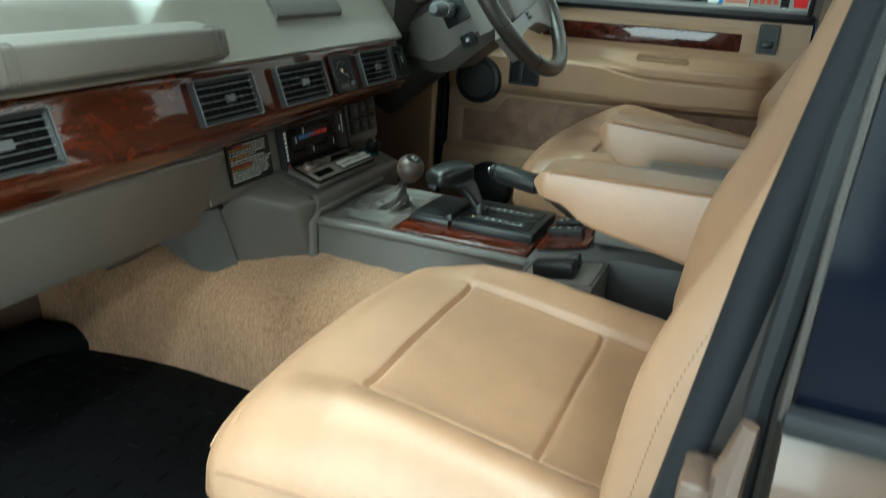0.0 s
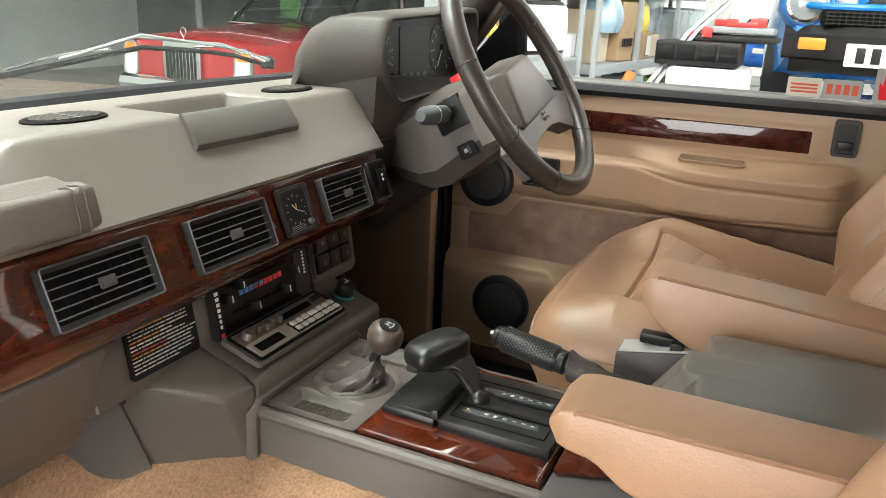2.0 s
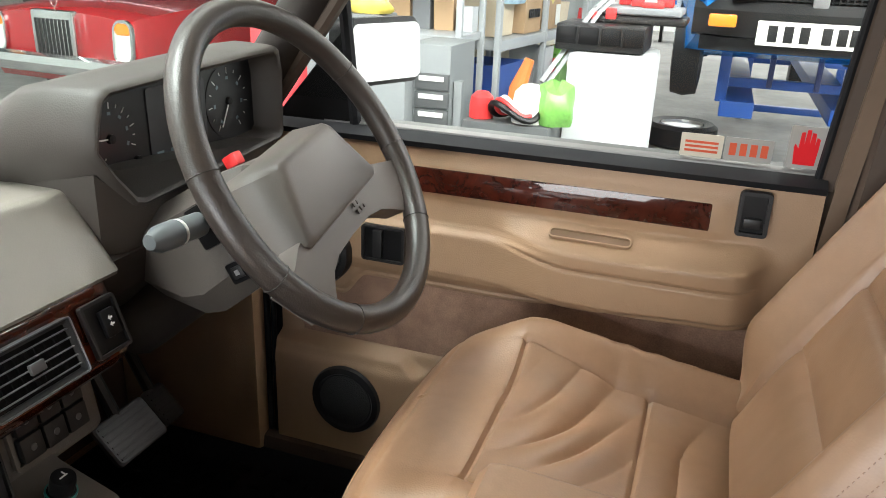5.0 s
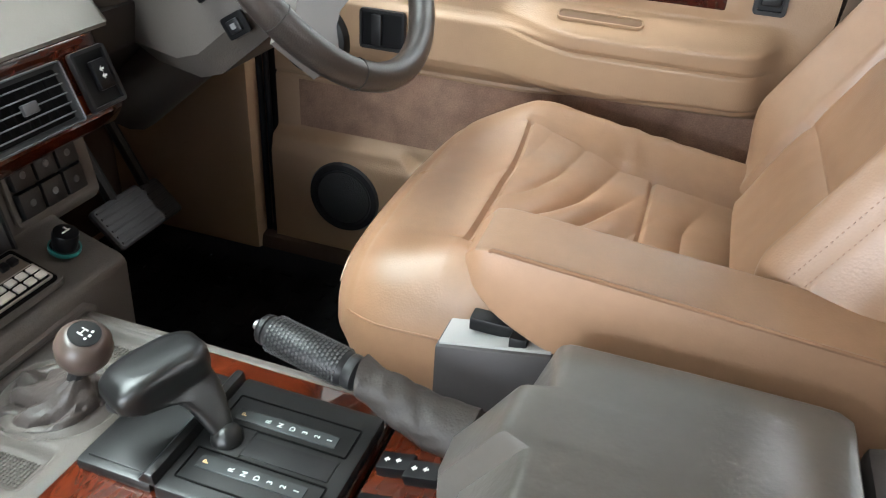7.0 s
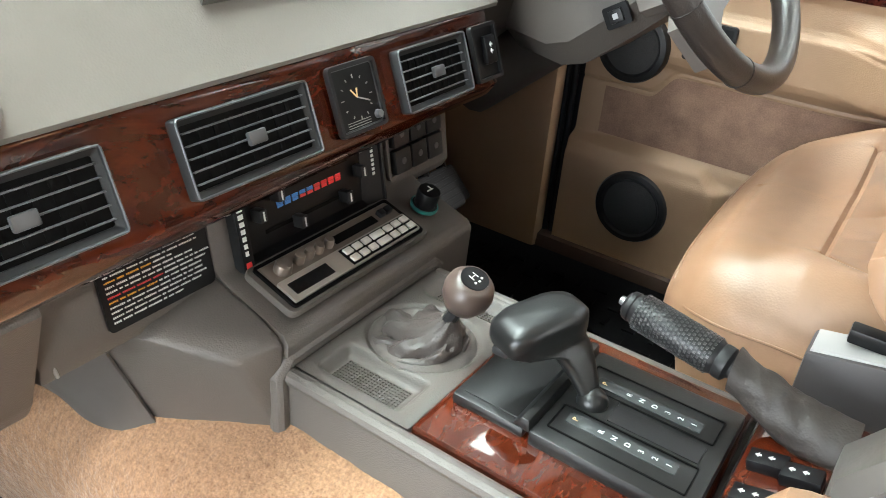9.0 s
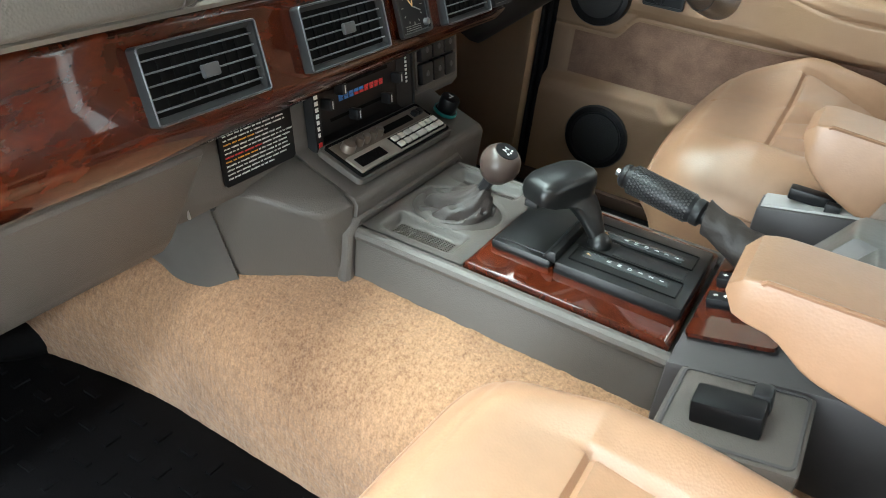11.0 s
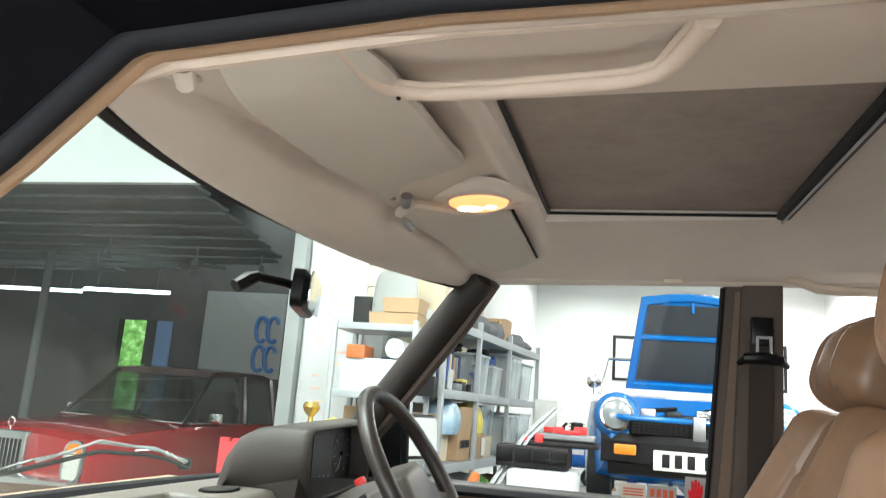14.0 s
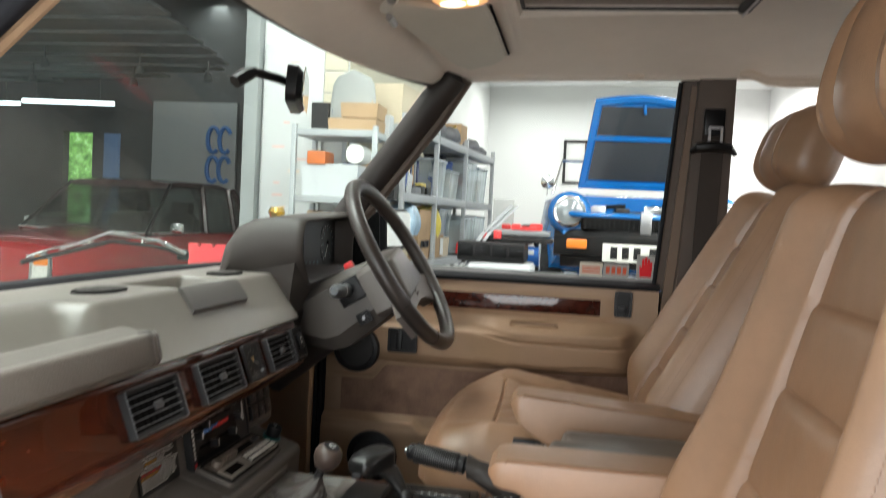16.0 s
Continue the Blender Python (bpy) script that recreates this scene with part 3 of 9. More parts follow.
    loft(b, [[(-0.068, y, z), (1.0, y, z), (1.0, -0.79, z), (-0.068, -0.79, z)] for y, z in ((-0.815, 0.60), (-0.836, 0.72), (-0.842, 1.00), (-0.842, 1.10), (-0.838, 1.125), (-0.832, 1.146))])
    part("rear_door", b, body_brown, car, "closed rear door in glossy brown paint")
    b = B()
    box(b, (0.46, -0.834, 1.150), (1.06, 0.012, 0.010), 0.003)
    part("waist_seal", b, seal_rubber, car)
    b = B()
    tube(b, [(-0.070, -0.834, 1.150), (-0.068, -0.832, 1.24), (-0.063, -0.820, 1.32), (-0.012, -0.745, 1.66)], 0.0018, 8)
    part("door_edge_strip", b, pillar_dark, car)
    b = B()
    tube(b, [(-0.084, -0.828, 0.98), (-0.084, -0.828, 1.115), (-0.080, -0.828, 1.140)], [0.006, 0.007, 0.004], 8)
    part("door_edge_guard", b, body_brown, car)
    b = B()
    box(b, (-0.096, -0.815, 1.06), (0.016, 0.03, 0.09), 0.005)
    part("door_hinge", b, body_brown, car)
    b = B()
    box(b, (0.55, 0.755, 0.92), (0.94, 0.06, 0.62), 0.01)
    part("rear_door", b, door_vinyl, car)
    for s in (-1, 1):
        b = B()
        prism(b, [(0.98, 0.6), (1.64, 0.6), (1.64, 1.76), (1.05, 1.76)], 0.69 * s, 0.75 * s, "y", 0.008)
        part("rear_pillar", b, pillar_brown, car)
    # roof rails: driver's side cloth-covered inside, passenger's side with gutter, seal and trims
    b = B()
    tube(b, [(-0.575, 0.595, 1.698), (-0.52, 0.612, 1.709), (-0.3, 0.622, 1.719), (0.2, 0.628, 1.730), (1.6, 0.62, 1.72)], 0.018, 12)
    part("roof_rail", b, headlining, car)
    b = B()
    sheet(b, lambda u, v: (u, v, 1.81 + 0.03 * (1 - (v / 0.72) ** 2)), span(-0.60, 1.64, 10), span(-0.70, 0.70, 12))
    part("roof_skin", b, body_paint, car)
    b = B()
    loft(b, [[(x, -0.665, 1.70), (x, -0.70, 1.72), (x, -0.74, 1.76), (x, -0.72, 1.83), (x, -0.66, 1.82), (x, -0.64, 1.75)] for x in (-0.62, 0.2, 1.6)])
    part("cant_rail", b, rail_black, car)
    flange = [(-0.96, -0.748, 1.15), (-0.885, -0.735, 1.245), (-0.72, -0.693, 1.437), (-0.622, -0.664, 1.550), (-0.556, -0.650, 1.630), (-0.357, -0.640, 1.655), (-0.103, -0.638, 1.665), (0.4, -0.638, 1.675), (1.5, -0.63, 1.655)]
    b = B()
    loft(b, [[(x - f * 0.004, y - 0.022, z), (x - f * 0.03, y - 0.060, z + 0.010), (x - f * 0.07, y - 0.16, z + 0.045), (x - f * 0.10, y - 0.17, z + 0.10), (x - f * 0.04, y - 0.03, z + 0.05)] for (x, y, z), f in zip(flange, (1, 1, 1, 1, 0.6, 0, 0, 0, 0))])
    part("door_flange", b, rail_black, car, "black painted door opening flange")
    b = B()
    tube(b, [(-1.02, -0.86, 1.25), (-0.72, -0.80, 1.64), (-0.62, -0.785, 1.76), (-0.52, -0.78, 1.81), (-0.2, -0.775, 1.835), (0.6, -0.775, 1.845), (1.6, -0.76, 1.83)], 0.05, 12)
    part("roof_gutter", b, rail_black, car)
    for x in (-0.50, -0.30, -0.11, 0.1):
        b = B()
        lathe(b, [(0.0, 0.004), (0.008, 0.004), (0.010, 0.0), (0.014, 0.0), (0.015, 0.002)], basis((x, -0.722, 1.6805 + 0.02 * x), (1, 0, 0), (0, -0.33, -0.94)), 18)
        part("blanking_plug", b, black_plastic, car)
    door_line = [(-0.96, -0.748, 1.15), (-0.885, -0.735, 1.245), (-0.72, -0.693, 1.437), (-0.622, -0.664, 1.550), (-0.560, -0.651, 1.6255), (-0.548, -0.649, 1.6325), (-0.53, -0.648, 1.6345), (-0.357, -0.640, 1.655), (-0.255, -0.638, 1.6585), (-0.103, -0.638, 1.665), (0.4, -0.638, 1.675), (1.5, -0.63, 1.655)]
    b = B()
    tube(b, [(x, y - 0.0185, z - 0.0005) for x, y, z in door_line], 0.0092, 12)
    part("door_seal", b, seal_grey, car, "grey rubber door seal round the passenger doorway")
    b = B()
    tube(b, [(x, y + 0.001, z) for x, y, z in door_line], 0.0074, 10)
    part("edge_trim", b, trim_tan, car, "tan grained edge trim")
    b = B()
    tube(b, [(x + 0.004, y + 0.0135, z - 0.001 + 0.0012 * math.sin(37 * x)) for x, y, z in [(-0.585, -0.652, 1.616)] + door_line[5:]], [0.004, 0.0065] + [0.0078] * 6, 10)
    part("headlining_piping", b, trim_cream, car, "cream headlining edge piping")
    # inner kick panel and door seals on the driver's side
    b = B()
    prism(b, [(-1.30, 0.60), (-0.905, 0.60), (-0.905, 1.17), (-1.30, 1.17)], 0.690, 0.75, "y", 0.008)
    part("kick_panel", b, door_vinyl, car, "tan moulded kick panel")
    # black filler behind the door's shut line, added to hide a bright gap
    b = B()
    box(b, (-0.90, 0.775, 0.92), (0.07, 0.04, 0.62))
    part("door_post", b, seal_rubber, car)
    for dx, r, mat in ((-0.902, 0.006, seal_rubber), (-0.888, 0.005, seal_rubber)):
        b = B()
        tube(b, [(dx, 0.725, 0.62), (dx, 0.728, 0.90), (dx, 0.725, 1.18)], r, 8)
        part("door_seal", b, mat, car)
    b = B()
    prism(b, [(-1.30, 0.60), (-0.99, 0.60), (-0.99, 1.17), (-1.30, 1.17)], -0.75, -0.69, "y", 0.008)
    part("kick_panel", b, door_vinyl, car)
    return car


def bump(t, c, w):
    return math.exp(-((t - c) / w) ** 2)


car = shell()


def header_x(y):
    return -0.735 + (0.125 if y > 0 else 0.088) * (abs(y) / 0.6) ** 2.5


def header_z(y):
    return 1.667 + 0.0427 * y + 0.010 * (1 - (y / 0.6) ** 2)


def head_z(x, y):
    """Underside of the lining: crowned roof, falling to the windscreen with a padded roll along it."""
    base = 1.745 + 0.0427 * y - 0.0665 * (abs(y) / 0.62) ** 3.15 + 0.026 * max(-0.2, min(0.6, x + 0.3))
    front = header_x(y)
    s = min(1.0, max(0.0, (-0.43 - x) / (-0.43 - front)))
    z = base + (header_z(y) - base) * s ** 1.5
    back = -0.618 + 0.06 * (y + 0.2) if y > -0.2 else -0.618 - 0.05 * (y + 0.2)
    w = max(0.012, (back - front) / 2)
    q = (x - (front + back) / 2) / w
    z -= 0.66 * w * math.sqrt(max(0.0, 1 - q * q)) if abs(q) < 1 else 0.0
    # fold ahead of the sunroof
    return z - 0.010 * bump(x, -0.402, 0.011) * max(0.0, 1 - (abs(y) / 0.5) ** 6)


SUN = (-0.384, 0.017, -0.362, 0.262)


def headliner():
    b = B()
    xs = sorted(set(span(-0.74, -0.384, 80) + span(-0.384, 0.017, 14) + span(0.017, 1.6, 16)))
    ys = sorted(set(span(-0.636, SUN[2], 16) + span(SUN[2], SUN[3], 24) + span(SUN[3], 0.632, 16)))

    def f(x, y):
        x = max(x, header_x(y))
        return (x, y, head_z(x, y))
    sheet(b, f, xs, ys, lambda u, v: SUN[0] < u < SUN[1] and SUN[2] < v < SUN[3])
    bmesh.ops.remove_doubles(b, verts=b.verts, dist=1e-5)
    one("ceiling_lining", b, headlining, "grey beige cloth headlining of the car", "headlining", kind="structure")
    ob = thing("sunroof", (-0.18, -0.07, 1.75), "closed sunroof with grey blind and black rubber seal", "sunroof")
    b = B()
    prism(b, [(-0.40, 1.745), (0.29, 1.773), (0.29, 1.785), (-0.40, 1.757)], -0.41, 0.03, "x", 0.003)
    part("blind", b, sun_blind, ob, "grey brown cloth blind")
    edges = (((SUN[0], SUN[2]), (SUN[0], SUN[3])), ((SUN[0], SUN[3]), (SUN[1], SUN[3])), ((SUN[1], SUN[3]), (SUN[1], SUN[2])), ((SUN[1], SUN[2]), (SUN[0], SUN[2])))
    cx, cy = (SUN[0] + SUN[1]) / 2, (SUN[2] + SUN[3]) / 2
    for k, ((x0, y0), (x1, y1)) in enumerate(edges):
        pts = [(x0 + (x1 - x0) * i / 12, y0 + (y1 - y0) * i / 12) for i in range(13)]
        b = B()
        loft(b, [[(x, y, head_z(x, y)), (x + (cx - x) * 0.02, y + (cy - y) * 0.02, head_z(x, y) + 0.010), (x + (cx - x) * 0.02, y + (cy - y) * 0.02, 1.765 + 0.041 * y), (x, y, 1.765 + 0.041 * y)] for x, y in pts])
        part("reveal", b, headlining, ob)
        b = B()
        w = 0.004 if k != 2 else 0.013
        tube(b, [(x + (cx - x) * 0.035, y + (cy - y) * 0.025, 1.753 + 0.041 * y) for x, y in pts], w, 8, flat=0.7)
        part("seal", b, seal_rubber, ob)
        if k == 2:
            b = B()
            tube(b, [(x + (cx - x) * 0.02 - 0.004, y, 1.743 + 0.041 * y) for x, y in pts], 0.0022, 6)
            part("runner", b, steel, ob)


headliner()


def windscreen():
    def f(u, v):
        base = Vector((-1.055 + 0.10 * abs(v) ** 2.2, 0.715 * v, 1.240))
        x = header_x(0.6 * v) - 0.004
        top = Vector((x, 0.60 * v, header_z(0.6 * v)))
        return base.lerp(top, u)
    b = B()
    sheet(b, f, span(0, 1, 6), span(-1, 1, 24))
    ob = one("windscreen", b, screen_glass, "clear curved car windscreen with faint reflections", "window", kind="structure")
    ob.visible_shadow = False
    b = B()
    tube(b, [f(0, v) for v in span(-1, 1, 24)], 0.013, 8)
    tube(b, [f(0.99, v) for v in span(-1, 1, 24)], 0.0105, 8)
    one("windscreen_seal", b, seal_rubber, "black rubber seal round the windscreen", "seal", kind="structure")


windscreen()


def roof_fittings():
    # two sun visors
    def lining(x, y):
        """The lining without its padded roll."""
        return head_z(max(x, -0.56), y) - 0.34 * max(0.0, -0.56 - x)

    def flat(x, y):
        """A flat visor under the curved lining."""
        if y > 0:
            return lining(x, y)
        a, c = lining(x, -0.13), lining(x, -0.57)
        return min(lining(x, y), a + (c - a) * (y + 0.13) / -0.44)
    for name, y0, y1, grp in (("sun_visor", -0.626, -0.058, ""), ("sun_visor", 0.02, 0.50, "")):
        ob = thing(name, (-0.50, (y0 + y1) / 2, 1.70), "folded grey beige cloth sun visor against the headlining", "sun visor", "sun visors")
        b = B()
        rows = []
        if y0 < 0:
            front = ((-0.626, -0.515), (-0.618, -0.528), (-0.578, -0.540), (-0.516, -0.556), (-0.444, -0.565), (-0.284, -0.578), (-0.10, -0.581), (-0.066, -0.578), (-0.058, -0.572))
            rear = ((-0.626, -0.425), (-0.618, -0.418), (-0.544, -0.416), (-0.422, -0.424), (-0.338, -0.430), (-0.235, -0.437), (-0.190, -0.438), (-0.172, -0.440), (-0.160, -0.444), (-0.148, -0.452), (-0.130, -0.475), (-0.113, -0.520), (-0.085, -0.545), (-0.058, -0.558))
        else:
            front = ((0.020, -0.575), (0.028, -0.590), (0.24, -0.574), (0.40, -0.552), (0.47, -0.535), (0.50, -0.515))
            rear = ((0.020, -0.556), (0.028, -0.548), (0.10, -0.505), (0.12, -0.440), (0.15, -0.430), (0.46, -0.424), (0.48, -0.430), (0.50, -0.450))
        ys = sorted({round(p[0], 4) for p in front + rear} | {round(v, 4) for v in span(y0, y1, 20) if front[0][0] <= v <= front[-1][0]})
        for y in ys:
            xf = float(np.interp(y, [p[0] for p in front], [p[1] for p in front]))
            xr = float(np.interp(y, [p[0] for p in rear], [p[1] for p in rear]))
            ring = []
            thin = min(1.0, max(0.05, (y + 0.634) / 0.07)) if y0 < 0 else 1.0
            for x, dz in ((xf, -0.008), (xf + 0.002, -0.016), (xf + 0.010, -0.021), (xf * 0.5 + xr * 0.5, -0.0185), (xr - 0.012, -0.0165), (xr - 0.003, -0.0145), (xr, -0.009), (xr - 0.004, -0.001), (xf + 0.008, -0.001)):
                ring.append((x, y, flat(x, y) + dz * thin - 0.002 * thin))
            rows.append(ring)
        loft(b, rows)
        part("pad", b, visor_cloth, ob)
        yp, hx = (y0 + 0.046, -0.552) if y0 < 0 else (y0 - 0.005, -0.558)
        b = B()
        tube(b, [(hx, yp - 0.034, lining(hx, yp - 0.03) - 0.008), (hx - 0.004, yp - 0.022, lining(hx, yp - 0.02) - 0.018), (hx - 0.008, yp - 0.004, lining(hx, yp) - 0.014)], [0.009, 0.008, 0.006], 10)
        part("hinge_pin", b, headlining if y0 < 0 else steel, ob)
        if y0 > 0:
            # black strip on the lining paints the shade of the gap behind the visor
            b = B()
            prism(b, [(-0.431, 0.17), (-0.427, 0.17), (-0.419, 0.485), (-0.423, 0.485)], 0.0, 0.003, "z", 0, Matrix.Translation((0, 0, 0)))
            for v in b.verts:
                v.co.z += lining(v.co.x, v.co.y) - 0.0035
            part("shadow_gap", b, slot_black, ob, "black strip for the shade in the gap behind the visor")
    b = B()
    tube(b, [(-0.575, 0.035, 1.690), (-0.575, 0.075, 1.688)], 0.006, 8)
    one("visor_clip", b, steel, "small chrome sun visor clip", "clip")
    # rear header console with the lamp
    lamp = thing("roof_lamp", (-0.46, 0.10, 1.72), "lit oval roof lamp glowing warm in beige housing", "lamp")
    m = basis((-0.459, 0.032, head_z(-0.459, 0.03) - 0.003), (0.76, -0.65, 0.02), (-0.10, 0, -1))
    b = B()
    plate(b, m, 0.172, 0.112, 0.03, 0.016, (-0.004, -0.004), 0.010)
    part("housing", b, headlining, lamp)
    b = B()
    loft(b, [[m @ Vector((0.061 * k * math.cos(a), 0.033 * k * math.sin(a), h + 0.002)) for a in (2 * math.pi * i / 28 for i in range(28))] for k, h in ((1.0, 0.013), (0.96, 0.019), (0.8, 0.023), (0.4, 0.0255), (0.05, 0.026))])
    lens = part("lens", b, lamp_glow, lamp, "glowing ribbed lens")
    for cx, cy, rx, ry, h in ((-0.012, 0.002, 0.030, 0.014, 0.0272), (0.026, -0.004, 0.012, 0.009, 0.0268)):
        b = B()
        loft(b, [[m @ Vector((cx + rx * k * math.cos(a), cy + ry * k * math.sin(a), h + q)) for a in (2 * math.pi * i / 20 for i in range(20))] for k, q in ((1.0, 0.0), (0.8, 0.0012), (0.3, 0.0018))])
        part("bulb_glow", b, bulb_hot, lens)
    b = B()
    loft(b, [[m @ Vector(((0.061 + d) * math.cos(a), (0.033 + d) * math.sin(a), h + 0.002)) for a in (2 * math.pi * i / 28 for i in range(28))] for d, h in ((0.005, 0.010), (0.005, 0.014), (0.001, 0.016), (0.0, 0.011))], cap=False)
    part("bezel", b, trim_cream, lamp)
    b = B()
    box(b, (0.055, -0.028, 0.014), (0.02, 0.008, 0.008), 0.002, m)
    part("switch", b, trim_cream, lamp)
    # passenger's grab handle in the roof
    gh = thing("roof_grab_handle", (-0.31, -0.57, 1.67), "cream moulded roof grab handle over the passenger doorway", "grab handle")
    b = B()
    pts = [(-0.436, -0.6114, 1.6516), (-0.436, -0.5826, 1.6539), (-0.434, -0.5514, 1.6548), (-0.427, -0.53, 1.656), (-0.415, -0.518, 1.657), (-0.398, -0.5135, 1.657), (-0.342, -0.515, 1.657), (-0.259, -0.523, 1.658), (-0.236, -0.528, 1.658), (-0.22, -0.539, 1.657), (-0.209, -0.5586, 1.6575), (-0.199, -0.5874, 1.6583), (-0.193, -0.615, 1.657)]
    tube(b, pts, 0.0075, 14, flat=0.85)
    part("grip", b, trim_cream, gh)
    for off, r, mat in ((-0.0085, 0.0028, trim_cream), (-0.0055, 0.0022, pillar_tan)):
        b = B()
        mx, my = -0.315, -0.60
        tube(b, [(x + (0.7 * off if x > mx else -0.7 * off) * (1 if y < -0.54 else 0.3), y + off, z + 0.0035) for x, y, z in pts], r, 8)
        part("bead", b, mat, gh)
    b = B()
    lathe(b, [(0.0, 0.0), (0.0022, 0.0), (0.0018, 0.001), (0.0, 0.0012)], basis((-0.418, -0.524, 1.649), (1, 0, 0), (0, -0.3, -1)), 10)
    part("screw", b, black_plastic, gh)
    # small coat hooks and the driver's handle above the window
    for x in (-0.41, -0.145):
        b = B()
        box(b, (x, 0.604, 1.713), (0.038, 0.012, 0.016), 0.005)
        one("rail_plug", b, trim_cream, "small beige plastic plug on the roof rail", "plug", "roof rail plugs")
    gd = thing("rear_grab_handle", (0.12, 0.57, 1.69), "beige grab handle on the roof rail", "grab handle")
    b = B()
    tube(b, [(0.08, 0.600, 1.722), (0.10, 0.590, 1.716), (0.13, 0.578, 1.700), (0.17, 0.572, 1.696), (0.27, 0.572, 1.697), (0.33, 0.59, 1.712)], 0.010, 10)
    part("grip", b, trim_cream, gd)
    # inside mirror
    mi = thing("rear_view_mirror", (-0.75, -0.06, 1.58), "black interior mirror on a stalk at the windscreen", "mirror")
    b = B()
    tube(b, [(-0.765, -0.112, 1.556), (-0.755, -0.095, 1.570), (-0.745, -0.085, 1.577)], [0.010, 0.011, 0.007], 10)
    part("mount", b, black_plastic, mi)
    b = B()
    tube(b, [(-0.748, -0.090, 1.575), (-0.735, -0.02, 1.578), (-0.725, 0.02, 1.576)], 0.007, 10)
    part("stalk", b, black_plastic, mi)
    mm = basis((-0.72, 0.050, 1.570), (-0.30, 0.95, 0), (0.95, 0.30, -0.05))
    b = B()
    plate(b, mm @ Matrix.Translation((0, 0, -0.022)), 0.18, 0.058, 0.018, 0.024, (0, 0), 0.008)
    part("shell", b, black_plastic, mi)
    b = B()
    plate(b, mm @ Matrix.Translation((0, 0, 0.0045)), 0.184, 0.056, 0.017, 0.0015, (0, 0))
    part("mirror_glass", b, mirror_mat, mi)


roof_fittings()


# ---- dashboard ----
WOOD = basis((-0.7735, 0, 1.119), (0, 1, 0), (0.94, 0, 0.34))
STACK = basis((-0.838, 0, 1.0), (0, 1, 0), (0.985, 0, 0.17))
RADIO = basis((-0.79, 0.008, 0.956), (0, 1, 0), (0.30, 0, 0.95))


def made(fn, *args):
    b = B()
    fn(b, *args)
    return b


def text(words, m, size, mat, parent, name="lettering"):
    cu = bpy.data.curves.new(name, "FONT")
    cu.body, cu.size, cu.align_x, cu.align_y, cu.extrude = words, size, "CENTER", "CENTER", 0.0002
    cu.materials.append(mat)
    ob = new(name, cu)
    ob.parent = parent
    ob.matrix_parent_inverse = parent.matrix_basis.inverted() if parent.parent is None else Matrix.Identity(4)
    ob.matrix_basis = m
    return ob


def vent(parent, y, w, h=0.060):
    v = part("vent", made(plate, WOOD, w - 0.006, h - 0.006, 0.003, 0.0012, (y, 0)), slot_black, parent, "black air vent with silver grey frame")
    b = B()
    o, i = rrect(w, h, 0.003), rrect(w - 0.011, h - 0.012, 0.002)
    mid = [((a + 3 * c) / 4, (e + 3 * g) / 4) for (a, e), (c, g) in zip(i, o)]
    rows = [[WOOD @ Vector((x + y, z, d)) for x, z in q] for q, d in ((o, -0.006), (o, 0.0072), ([(a * 0.992, c * 0.985) for a, c in o], 0.0084), ([(a * 0.975, c * 0.955) for a, c in o], 0.0082), (mid, 0.0052), (i, 0.0022), (i, 0.0005))]
    loft(b, rows, cap=False)
    part("frame", b, vent_dark, v)
    b = B()
    tube(b, [WOOD @ Vector((x * 0.988 + y, z * 0.976, 0.0081)) for x, z in o], 0.0009, 6, closed=True)
    part("rim_edge", b, vent_rim, v)
    for k in range(5):
        b = B()
        box(b, (y, -0.0188 + 0.0094 * k, 0.0042), (w - 0.011, 0.0012, 0.0030), 0.0004, WOOD)
        part("slat", b, vent_grey, v)
    for k in range(7):
        b = B()
        box(b, (y + (k - 3) * (w - 0.030) / 7, 0.0, 0.0018), (0.0040, h - 0.020, 0.0014), 0.0006, WOOD)
        part("vane", b, slot_black, v)
    b = B()
    box(b, (y + 0.002, 0.0, 0.0068), (0.017, 0.0105, 0.005), 0.0015, WOOD)
    part("thumb_tab", b, grey_tab, v)


def rounded_step(t, a, b, w):
    return 1 / (1 + math.exp(-(t - a) / w)) * 1 / (1 + math.exp((t - b) / w))


